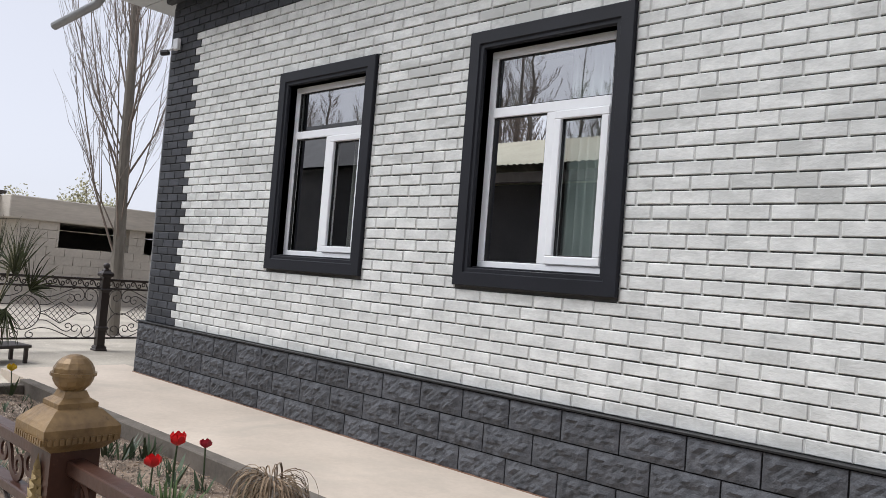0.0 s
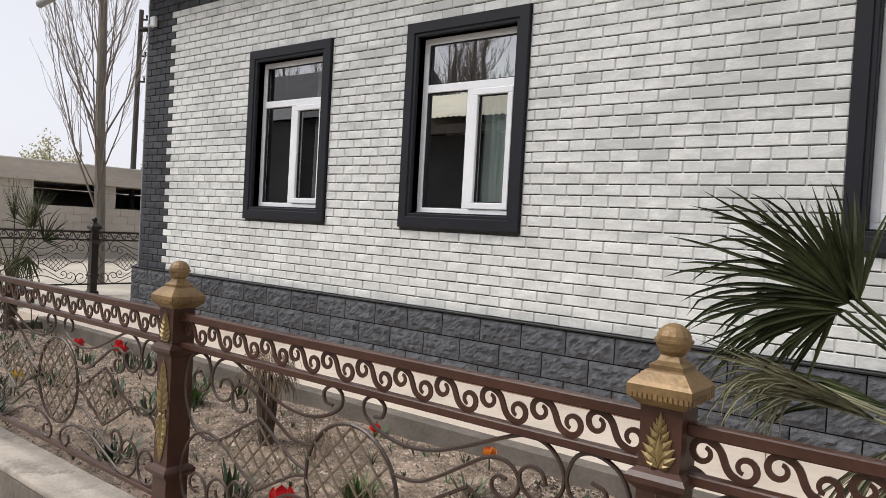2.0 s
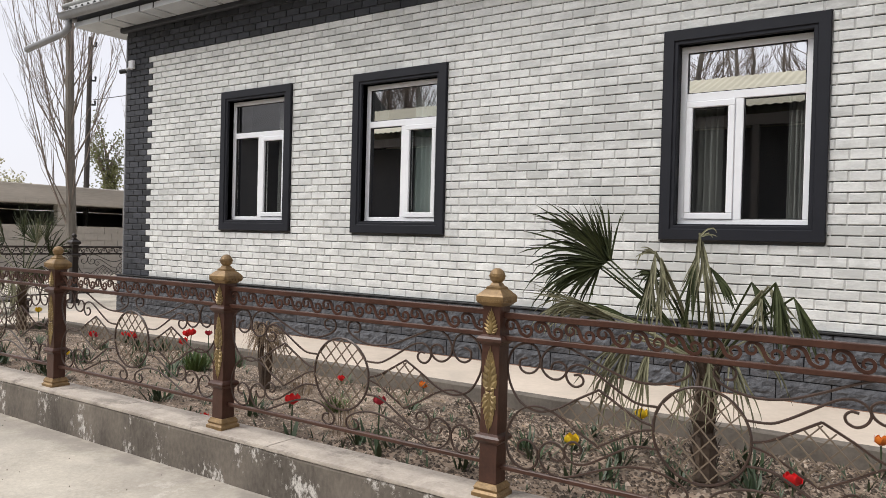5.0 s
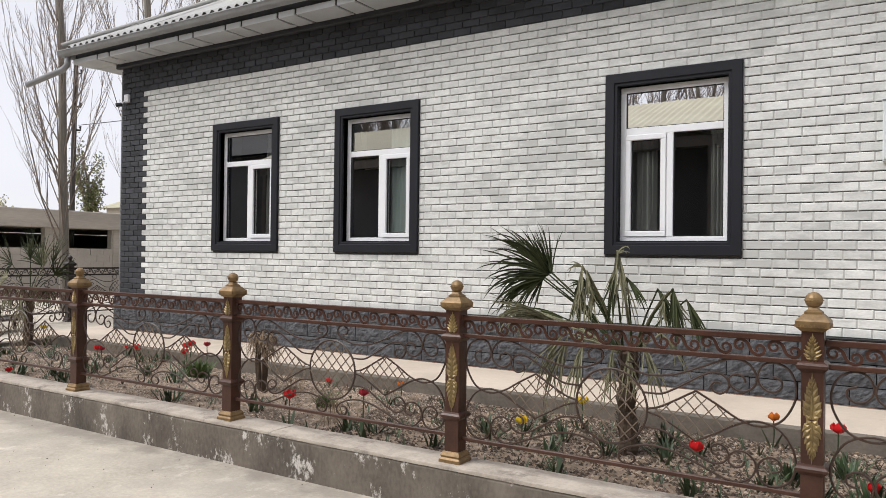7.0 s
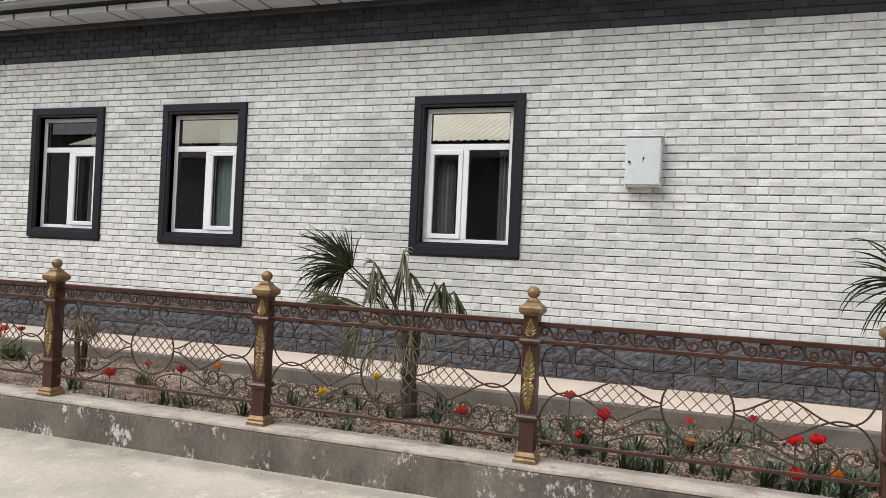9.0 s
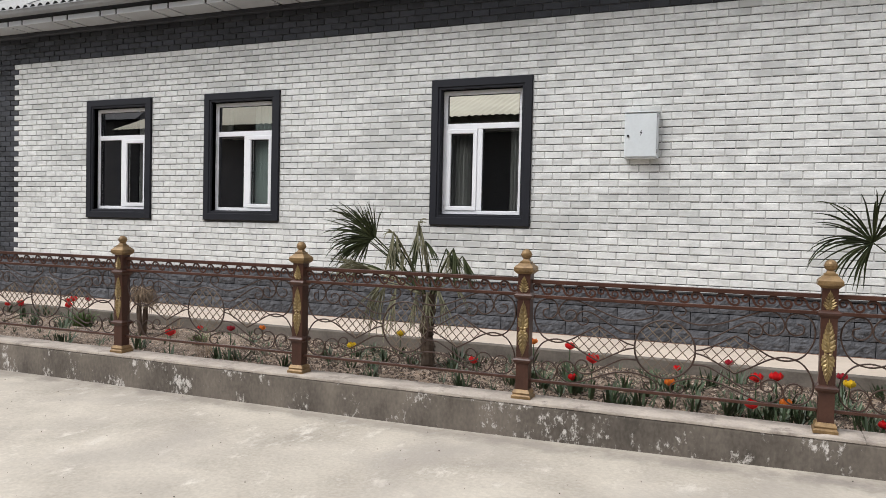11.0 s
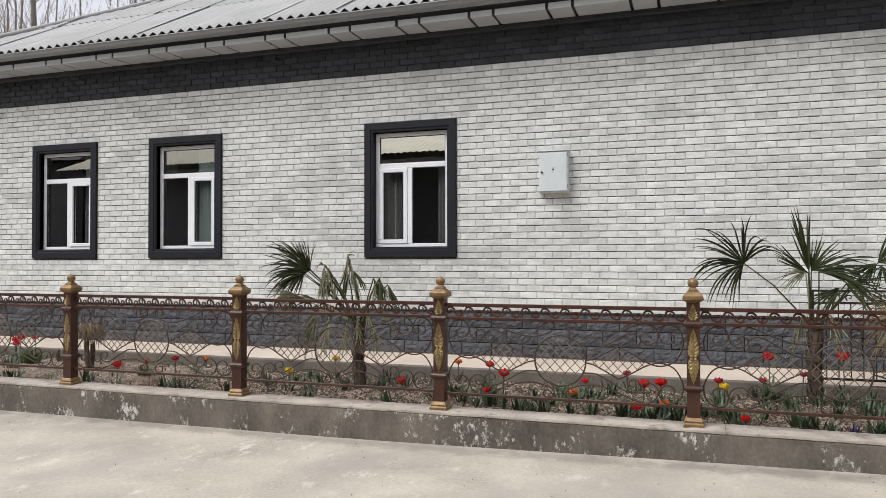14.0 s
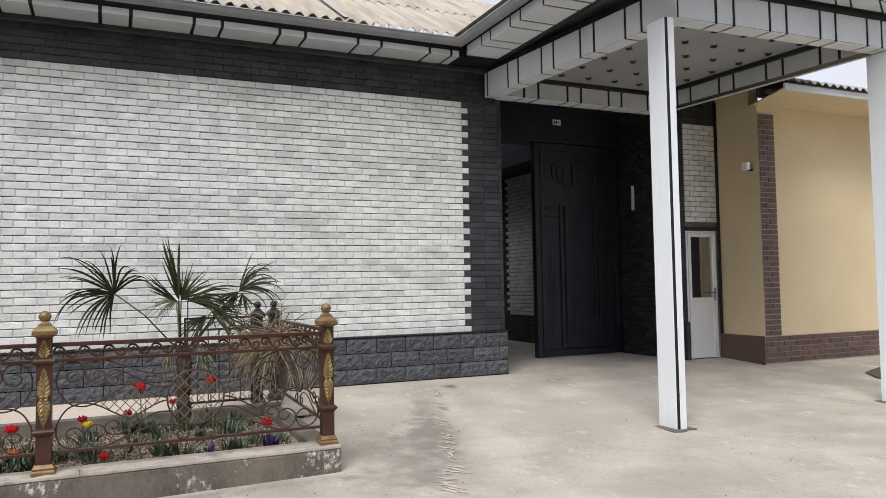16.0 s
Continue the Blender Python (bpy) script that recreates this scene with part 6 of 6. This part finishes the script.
# fresher palm near the end of the bed
fan_palm("young green fan palm with open leaves near the bed's end", 5.13, 2.10, 0.84, [
    (4.57, -0.05, 1.335, 150, 30, 0.56, 34, 104, 0.30, 0), (5.09, 0.00, 1.27, 101, 10, 0.58, 20, 8, 0.01, 0), (5.08, -0.03, 1.25, 140, 20, 0.36, 14, 12, 0.04, 0), (5.11, 0.02, 1.27, 48, 18, 0.40, 24, 46, 0.16, 0), (5.07, 0.05, 1.26, 200, -20, 0.34, 16, 40, 0.40, 1),
    (5.16, -0.05, 1.26, 4, 22, 0.56, 24, 26, 0.34, 0), (5.36, -0.06, 1.16, -25, 25, 0.44, 22, 40, 0.12, 0), (5.32, 0.04, 1.12, 225, -10, 0.32, 16, 30, 0.10, 0), (5.61, 0.00, 1.335, 40, 24, 0.48, 24, 42, 0.42, 0), (5.60, 0.03, 1.33, 222, -15, 0.26, 16, 30, 0.10, 0), (5.63, -0.02, 1.31, -75, 20, 0.26, 12, 30, 0.1, 0), (5.03, -0.10, 0.90, -105, 25, 0.46, 18, 20, 0.2, 1), (5.24, -0.08, 0.90, -75, 25, 0.44, 16, 20, 0.2, 1)], 32)
# palm in the far corner of the bed
fan_palm("fan palm with yellowed drooping leaves in the bed's corner", -6.98, 2.15, 0.80, [
    (-6.30, -0.08, 1.20, 62, 22, 0.48, 32, 50, 0.10, 0), (-7.20, -0.10, 1.20, 140, 20, 0.46, 32, 60, 0.12, 0), (-6.95, 0.00, 1.26, 92, 15, 0.46, 30, 42, 0.05, 0), (-6.62, -0.02, 1.16, 70, 20, 0.46, 30, 50, 0.12, 1), (-7.40, -0.05, 1.02, 185, -20, 0.46, 26, 45, 0.24, 1),
    (-7.05, 0.20, 1.18, 115, -30, 0.46, 28, 50, 0.10, 0), (-6.74, 0.20, 1.06, 40, -20, 0.44, 26, 50, 0.16, 0), (-6.34, -0.10, 0.93, -100, 25, 0.34, 30, 55, 0.15, 0), (-6.50, -0.12, 0.92, -120, 25, 0.40, 24, 40, 0.3, 1), (-7.12, -0.15, 0.90, 215, 25, 0.50, 22, 24, 0.8, 1), (-6.86, -0.20, 0.86, -60, 20, 0.52, 22, 22, 0.5, 1), (-7.02, -0.20, 0.86, -110, 20, 0.48, 20, 20, 0.4, 1), (-6.98, -0.10, 0.74, -90, 20, 0.52, 22, 18, 0.1, 1)], 33)
# heap of dead fronds against the end panel
heap = tagged(empty("dead_fronds", 5.83, 2.25, 0.2), "bundle of dead straw-coloured palm fronds leaning on the fence", "dead fronds")
rr = random.Random(9)
for k in range(9):
    bm = bmesh.new()
    ox, oy = rr.uniform(-0.10, 0.10), -0.75 + 0.10 * k
    for _ in range(26):
        base = (ox + rr.uniform(-0.04, 0.04), oy + rr.uniform(-0.05, 0.05), rr.uniform(0.62, 0.72))
        strip(bm, base, (rr.uniform(-0.7, 0.5), rr.uniform(-0.5, 0.4), rr.uniform(-0.4, 0.5)), rr.uniform(0.35, 0.62), 0.0075, rr.uniform(0.2, 0.7), Vector((0.3, -1, 0)), rr)
    tagged(part("withered_leaf", bm, STRAW if k % 3 else PALM_DRY, heap), kind="stuff")
for k in range(7):
    bm = bmesh.new()
    y = -0.7 + 0.05 * k
    tube(bm, [(0.06, y, 0.66), (0.08, y - 0.05, 0.45), (0.05 + 0.01 * k, y - 0.08, 0.25), (0.0, y - 0.12, 0.17 + 0.015 * k), (-0.06, y - 0.10, 0.30)], 0.006, 5)
    part("stalk", bm, FIBRE, heap)


# ---- trees ----
def poplar(name, label, height, r0, seed, limbs=46, wood=BARK, low=0.12, twigs=7, reach=1.0):
    """A bare poplar: straight tapered trunk and steep, upswept limbs with twigs."""
    rr = random.Random(seed)
    p = tagged(empty(name), label, "tree", group="bare poplars")
    bm = bmesh.new()
    n = 12
    line = [Vector((0.022 * rr.uniform(-1, 1) * i / 3, 0.022 * rr.uniform(-1, 1) * i / 3, height * i / n)) for i in range(n + 1)]
    line[0].z = -0.3
    tube(bm, line, [r0 * (1 - i / n) ** 0.8 + 0.012 for i in range(n + 1)], 9)
    part("trunk", bm, wood, p)
    bm = bmesh.new()
    for k in range(limbs):
        t = low + (0.97 - low) * (k / limbs) ** 0.9
        i = min(int(t * n), n - 1)
        o = line[i].lerp(line[i + 1], t * n - i)
        a = rr.uniform(0, 6.28)
        l = height * rr.uniform(0.18, 0.38) * (1.12 - t)
        out = l * reach * rr.uniform(0.26, 0.48)
        q = [o, o + Vector((math.cos(a) * out * 0.55, math.sin(a) * out * 0.55, l * 0.30)), o + Vector((math.cos(a) * out * 0.9, math.sin(a) * out * 0.9, l * 0.66)), o + Vector((math.cos(a) * out * 1.05, math.sin(a) * out * 1.05, l))]
        rb = max(0.007, r0 * rr.uniform(0.14, 0.28) * (1.1 - t))
        tube(bm, q, [rb, rb * 0.7, rb * 0.45, 0.003], 4)
        for _ in range(twigs):
            s = rr.uniform(0.15, 0.95)
            j = min(int(s * 3), 2)
            b = q[j].lerp(q[j + 1], s * 3 - j)
            a2 = a + rr.uniform(-1.5, 1.5)
            l2 = l * rr.uniform(0.22, 0.5) * (1.2 - s)
            e = b + Vector((math.cos(a2) * l2 * 0.42, math.sin(a2) * l2 * 0.42, l2))
            mid = b.lerp(e, 0.5) + Vector((math.cos(a2) * l2 * 0.08, math.sin(a2) * l2 * 0.08, 0))
            tube(bm, [b, mid, e], [rb * 0.35, rb * 0.25, 0.002], 3)
            for _ in range(2):
                f = b.lerp(e, rr.uniform(0.3, 0.9))
                a3 = a2 + rr.uniform(-1.2, 1.2)
                l3 = l2 * rr.uniform(0.25, 0.5)
                tube(bm, [f, f + Vector((math.cos(a3) * l3 * 0.5, math.sin(a3) * l3 * 0.5, l3))], [rb * 0.2, 0.002], 3)
    part("crown", bm, TWIG, p)
    return p


near = poplar("poplar", "tall bare poplar with slender upswept branches behind the fence", 11.5, 0.088, 41, 78, BARK, 0.10, 9, 0.66)
near.matrix_basis = pose(-11.35, 5.20, 0.1, 1, -1.5, 0)
va = poplar("poplar", "tall bare poplar in a row behind the house", 16, 0.125, 42, 44)
vb = poplar("poplar", "bare poplar of a row behind the house", 15, 0.11, 43, 40)
vc = poplar("poplar", "slim bare poplar of a row behind the house", 17, 0.12, 44, 46)
va.matrix_basis, vb.matrix_basis, vc.matrix_basis = pose(-14.2, 9.2, 0.1, 0, -2, 0), pose(-13.0, 10.6, 0.1), pose(-17.0, 19.0, 0.0)
rr = random.Random(77)
for k in range(105):
    x = -33 + 0.50 * k + rr.uniform(-0.5, 0.5)
    y = 25 + 0.10 * (x + 20) + rr.uniform(-3.5, 3.5)
    copy_thing((va, vb, vc)[k % 3], pose(x, y, 0, rr.uniform(-2, 2), rr.uniform(-2, 2), rr.uniform(0, 360)) @ Matrix.Scale(rr.uniform(0.85, 1.15), 4))
vd = poplar("bare_tree", "broad bare tree with a dense twiggy crown behind the opposite house", 10.5, 0.21, 45, 80, BARK, 0.15, 14, 1.8)
vd.matrix_basis = pose(-12.0, -18.0, 0)
for k in range(30):
    copy_thing(vd, pose(-36 + 1.35 * k + rr.uniform(-0.7, 0.7), -18.5 + rr.uniform(-2, 2), 0, 0, 0, rr.uniform(0, 360)) @ Matrix.Scale(rr.uniform(0.95, 1.25), 4))
for k in range(26):
    copy_thing((va, vb, vc)[k % 3], pose(-36 + 1.6 * k + rr.uniform(-0.6, 0.6), -19.5 + rr.uniform(-3, 3), 0, 0, 0, rr.uniform(0, 360)) @ Matrix.Scale(rr.uniform(0.6, 0.8), 4))


def leafy(name, label, material, height, radius, seed, slim=1.0, clumps=900):
    """A tree in first leaf: trunk, a few limbs and a loose crown of small leaves."""
    rr = random.Random(seed)
    p = tagged(empty(name), label, "tree")
    bm = bmesh.new()
    tube(bm, [(0, 0, -0.3), (0.1, 0, height * 0.4), (0.05, 0.1, height * 0.8)], [0.18, 0.13, 0.04], 7)
    part("trunk", bm, BARK, p)
    bm = bmesh.new()
    bl = bmesh.new()
    for k in range(26):
        a, t = rr.uniform(0, 6.28), rr.uniform(0.2, 0.8)
        o = Vector((0.05, 0.05, height * t))
        l = radius * rr.uniform(0.5, 1.1)
        e = o + Vector((math.cos(a) * l, math.sin(a) * l, l * rr.uniform(0.4, 1.2) * slim))
        tube(bm, [o, o.lerp(e, 0.5) + Vector((0, 0, 0.1)), e], [0.05, 0.03, 0.01], 4)
        for _ in range(clumps // 26):
            c = o.lerp(e, rr.uniform(0.35, 1.1)) + Vector((rr.gauss(0, radius * 0.16), rr.gauss(0, radius * 0.16), rr.gauss(0, radius * 0.16 * slim)))
            for _ in range(3):
                d = Vector((rr.gauss(0, 1), rr.gauss(0, 1), rr.gauss(0, 1))).normalized() * rr.uniform(0.06, 0.13)
                u = d.cross(Vector((rr.gauss(0, 1), rr.gauss(0, 1), 1))).normalized() * 0.045
                q = c + d * rr.uniform(0, 2)
                bl.faces.new([bl.verts.new(v) for v in (q - u, q + d * 0.5 + u * 0.2, q + u, q - d * 0.5)])
    part("limbs", bm, TWIG, p)
    part("crown", bl, material, p)
    return p


leafy("poplar_in_leaf", "slim young poplar in first yellow-green leaf", BUD, 6.4, 0.8, 51, 2.4, 1500).matrix_basis = pose(-32.0, 18.3, 0)
leafy("blossom_tree", "round tree in pale yellowish blossom behind the shed", BLOSSOM, 3.6, 1.35, 52, 0.9, 2600).matrix_basis = pose(-29.6, 12.1, 0)
leafy("blossom_tree", "round tree in pale blossom far behind the shed", BLOSSOM, 3.2, 1.2, 53, 0.9, 2000).matrix_basis = pose(-31.5, 11.2, 0)
leafy("bush", "brushy evergreen beside the far poplars", BUD, 2.6, 0.5, 54, 2.2, 500).matrix_basis = pose(-16.2, 11.4, 0.1)

pole = tagged(empty("utility_pole", -18.6, 9.6, 0), "weathered wooden utility pole with small insulators", "pole")
bm = bmesh.new()
tube(bm, [(0, 0, -0.2), (0.05, 0, 3.5), (0.12, 0, 6.95)], [0.085, 0.075, 0.062], 8)
part("mast", bm, POLEWOOD, pole)
for z in (6.7, 5.7, 5.0):
    bm = bmesh.new()
    tube(bm, [(0.1, 0, z), (0.2, 0.12, z), (0.2, 0.12, z + 0.12)], 0.035, 6)
    part("insulator", bm, BLACK, pole)
bm = bmesh.new()
tube(bm, [(-18.45, 9.7, 5.15), (-14.5, 8.5, 4.75), (-10.6, 7.4, 4.55), (XL, 6.5, 4.5)], 0.012, 4)
tagged(part("cable", bm, BLACK), "thin black power cable to the house", "cable")

# weather crack in the drive
bm = bmesh.new()
rc = random.Random(12)
for i in range(150):
    xa = 8.02 - 0.0125 * i + 0.12 * noise.noise(Vector((i * 0.06, 0, 2))) + rc.uniform(-0.035, 0.035)
    ya, a = 3.15 - 0.031 * i, rc.uniform(1.2, 2.6)
    if rc.random() < 0.35:
        continue
    l, w = rc.uniform(0.04, 0.15), rc.uniform(0.004, 0.016)
    z = ground_z(xa, ya) + 0.010 * noise.noise(Vector((xa * 0.5, ya * 0.5, 3))) + 0.004
    ux, uy = math.cos(a), math.sin(a)
    quads(bm, [(xa - ux * l, ya - uy * l, z), (xa - uy * w, ya + ux * w, z), (xa + ux * l * 0.8, ya + uy * l * 0.8, z), (xa + uy * w * 1.4, ya - ux * w * 1.4, z)], [(0, 1, 2, 3)])
tagged(part("trim", bm, PATH_CONCRETE), "broken pale crack across the concrete", "crack", kind="structure")

# ---- facing bricks and plinth blocks, the pieces of the house front ----
ROWS_N = 38
COURSE = (WHITE_Z1 - WHITE_Z0) / ROWS_N
BL = 0.210


def cut(a, b, z0, z1):
    """The stretches of a..b that no window surround covers at that height."""
    spans = [(a, b)]
    if z1 > WIN_Z0 + 0.004 and z0 < WIN_Z1 - 0.004:
        for wa, wb in WINDOWS:
            nxt = []
            for p, q in spans:
                if wb <= p or wa >= q:
                    nxt.append((p, q))
                else:
                    nxt += [s for s in ((p, wa), (wb, q)) if s[1] - s[0] > 0.012]
            spans = nxt
    return spans


def brick_into(verts, faces, x0, x1, z0, z1, y, d, bev, rough=None):
    """Adds one facing brick; rough: a random source for uneven arrises."""
    o = len(verts)
    face = [(x0 + bev, y, z0 + bev), (x1 - bev, y, z0 + bev), (x1 - bev, y, z1 - bev), (x0 + bev, y, z1 - bev)]
    if rough:
        face = [(a + rough.uniform(-0.0015, 0.0015), b + rough.uniform(-0.0006, 0.0006), c + rough.uniform(-0.0007, 0.0007)) for a, b, c in face]
    verts += [(x0, y + d, z0), (x1, y + d, z0), (x1, y + d, z1), (x0, y + d, z1), (x0, y + bev, z0), (x1, y + bev, z0), (x1, y + bev, z1), (x0, y + bev, z1)] + face
    for k in range(4):
        n = (k + 1) % 4
        faces.append((o + k, o + n, o + 4 + n, o + 4 + k))
        faces.append((o + 4 + k, o + 4 + n, o + 8 + n, o + 8 + k))
    faces.append((o + 8, o + 9, o + 10, o + 11))


def run_object(name, verts, faces, material, parent, label="", kind="stuff"):
    me = bpy.data.meshes.new(name)
    me.from_pydata(verts, [], faces)
    me.materials.append(material)
    ob = new(name, me)
    ob.parent = parent
    return tagged(ob, label, kind=kind)


rnd = random.Random(7)
wv, wf, dv, df, mv, mf = [], [], [], [], [], []
single = 0
BED = 0.0085
for r in range(ROWS_N):
    z0, z1 = WHITE_Z0 + COURSE * r, WHITE_Z0 + COURSE * (r + 1) - BED
    left = -6.925 if r % 2 else -6.83
    right = 8.70 if r % 2 else 8.79
    for a, b in cut(left, right, z0, z1):
        brick_into(mv, mf, a, b, z0 + 0.001, z1 - 0.001, WALL_Y + 0.0050, 0.009, 0.001)
    x = -7.06 - (BL / 2 if r % 2 else 0) + rnd.uniform(-0.012, 0.012)
    while x < right:
        for a, b in cut(max(x, left), min(x + BL, right), z0, z1):
            if b - a < 0.02:
                continue
            if r and a > left + 0.03:
                brick_into(mv, mf, a - 0.006, a + 0.006, z0 - BED - 0.001, z0 + 0.001, WALL_Y + 0.0030, 0.010, 0.001)
            dy, g = rnd.uniform(-0.0012, 0.0012), 0.005 + rnd.uniform(-0.001, 0.002)
            if -1.75 < a and b < 0.0 and abs(b - a - BL) < 0.002 and single < 290:
                ob = new("brick", brick_mesh(BL - 2 * 0.005, COURSE - BED, 0.012, 0.004, WHITE_BRICK, "white_brick"))
                ob.parent, ob.location = front, ((a + b) / 2, WALL_Y + dy, (z0 + z1) / 2)
                single += 1
            else:
                brick_into(wv, wf, a + g, b - g, z0 + rnd.uniform(-0.001, 0.001), z1 + rnd.uniform(-0.0015, 0.0015), WALL_Y + dy, 0.012, 0.0045, rnd)
        x += BL
    for a, b in ((XL, left), (right, XR)):
        x = a - (BL / 2 if r % 2 else 0)
        while x < b:
            p, q = max(x, a), min(x + BL, b)
            if q - p > 0.02:
                brick_into(dv, df, p + 0.004, q - 0.004, z0, z1, WALL_Y + rnd.uniform(-0.001, 0.001), 0.012, 0.004)
            x += BL
for r in range(6):
    z0 = WHITE_Z1 + COURSE * r
    z1 = min(z0 + COURSE - BED, SOFFIT_Z)
    x = XL - (BL / 2 if r % 2 else 0)
    while x < XR:
        p, q = max(x, XL), min(x + BL, XR)
        if q - p > 0.02 and z1 - z0 > 0.02:
            brick_into(dv, df, p + 0.004, q - 0.004, z0, z1, WALL_Y + rnd.uniform(-0.001, 0.001), 0.012, 0.004)
        x += BL
run_object("bricks", wv, wf, WHITE_BRICK_RUN, front, "pale grey-white facing bricks")
run_object("dark_bricks", dv, df, DARK_BRICK, front, "charcoal facing bricks of corners and frieze")
run_object("mortar", mv, mf, MORTAR, front, "pale grey mortar")

# gateway side wall, courtyard wall and the wall over the side door
dv, df, wv, wf = [], [], [], []
for r in range(50):
    z0 = 0.2 + COURSE * r
    x = 12.32 - (BL / 2 if r % 2 else 0)
    for k in range(2):
        p, q = max(12.323, x + BL * k), min(x + BL * (k + 1), 12.40)
        if q - p > 0.02:
            brick_into(dv, df, p, q - 0.004, z0, z0 + COURSE - BED, WALL_Y + 0.002, 0.012, 0.004)
    if z0 > 2.2:
        x = 12.40 - (BL / 2 if r % 2 else 0)
        while x < 13.03:
            p, q = max(12.401, x), min(x + BL, 13.03)
            if q - p > 0.02:
                dark = z0 > 3.72 or q < (12.50 if r % 2 else 12.41)
                brick_into(*((dv, df) if dark else (wv, wf)), p + 0.004, q - 0.004, z0, z0 + COURSE - BED, WALL_Y + 0.002, 0.012, 0.004)
            x += BL
run_object("bricks", wv, wf, WHITE_BRICK_RUN, bpy.data.objects["wall_pier_upper"], "pale facing bricks")
run_object("dark_bricks", dv, df, DARK_BRICK, bpy.data.objects["wall_pier"], "charcoal facing bricks")


def side_bricks(x, y0, y1, z0, z1, quoin, dark_all=False):
    """Bricks on a wall that faces -x; quoin: the stretch at the far end in charcoal."""
    dv, df, wv, wf = [], [], [], []
    n = int((z1 - z0) / COURSE)
    for r in range(n):
        za = z0 + COURSE * r
        y = y0 - (BL / 2 if r % 2 else 0)
        while y < y1:
            p, q = max(y, y0), min(y + BL, y1)
            if q - p > 0.02:
                dark = dark_all or za < 0.72 or q > y1 - quoin - (0.1 if r % 2 else 0)
                vs, fs = (dv, df) if dark else (wv, wf)
                tv, tf = [], []
                brick_into(tv, tf, p + 0.004, q - 0.004, za, za + COURSE - BED, 0, 0.012, 0.004)
                o = len(vs)
                vs += [(x + b - 0.012, -a + (p + q), c) for a, b, c in tv]
                fs += [tuple(o + i for i in f) for f in tf]
            y += BL
    return dv, df, wv, wf


dv, df, _, _ = side_bricks(12.318, 3.79, 5.18, 0.18, 4.15, 0, True)
run_object("dark_bricks", dv, df, DARK_BRICK, bpy.data.objects["wall_gateway_side"], "charcoal facing bricks")
dv, df, wv, wf = side_bricks(12.148, 5.62, 9.2, 0.18, 3.60, 0.35)
run_object("bricks", wv, wf, WHITE_BRICK_RUN, bpy.data.objects["wall_courtyard"], "pale facing bricks")
run_object("dark_bricks", dv, df, DARK_BRICK, bpy.data.objects["wall_courtyard"], "charcoal facing bricks")

# plinth of split-faced blocks in three courses
plinth = tagged(part("wall_plinth", solid(XL - 0.09, XR + 0.02, WALL_Y - 0.026, WALL_Y + 0.013, -0.2, PLINTH_Z - 0.012), DARK_JOINT), "plinth of charcoal split-faced blocks", "plinth", kind="structure")
part("ledge", solid(XL - 0.10, XR + 0.03, WALL_Y - 0.052, WALL_Y + 0.012, PLINTH_Z - 0.011, PLINTH_Z + 0.004, bev=0.003), BLACK, plinth, "thin black metal ledge")
PB, PH = 0.375, 0.182
blocks = []
for k in range(6):
    g = bmesh.new()
    nx, nz = 16, 9
    vs = []
    for j in range(nz + 1):
        row = []
        for i in range(nx + 1):
            u, v = i / nx, j / nz
            edge = min(u, 1 - u, 0.5 * v, 0.5 * (1 - v)) * 9
            relief = 0.016 * noise.noise(Vector((u * 5, v * 3, 9.0 * k))) + 0.012 * noise.noise(Vector((u * 13, v * 7, 9.0 * k)))
            row.append(g.verts.new(((u - 0.5) * (PB - 0.009), -min(1, edge) * max(0.002, 0.010 + relief), (v - 0.5) * (PH - 0.009))))
        vs.append(row)
    for j in range(nz):
        for i in range(nx):
            g.faces.new((vs[j][i], vs[j][i + 1], vs[j + 1][i + 1], vs[j + 1][i]))
    rim = [vs[0][i] for i in range(nx + 1)] + [vs[j][nx] for j in range(1, nz + 1)] + [vs[nz][i] for i in range(nx - 1, -1, -1)] + [vs[j][0] for j in range(nz - 1, 0, -1)]
    bk = [g.verts.new((v.co.x, 0.012, v.co.z)) for v in rim]
    for i in range(len(rim)):
        g.faces.new((rim[i], bk[i], bk[(i + 1) % len(rim)], rim[(i + 1) % len(rim)]))
    blocks.append(mesh_of(g, "plinth_block", SPLIT_STONE))
for r in range(3):
    z = PLINTH_Z - 0.014 - PH * (r + 0.5)
    x = XL - 0.09 + (0.0 if r % 2 == 0 else -PB / 2)
    i = 0
    while x < XR + 0.02:
        a, b = max(x, XL - 0.09), min(x + PB, XR + 0.02)
        if b - a > 0.06:
            ob = new("plinth_block", blocks[rnd.randrange(6)])
            ob.parent, ob.location = plinth, ((a + b) / 2, WALL_Y - 0.037, z)
            ob.scale = ((b - a - 0.009) / (PB - 0.009), 1, 1)
        x += PB

part("rust_line", solid(XL - 0.09, 6.9, WALL_Y - 0.058, WALL_Y - 0.027, 0.20, 0.219, bev=0.003), RUST, plinth, "reddish-brown strip along the foot")
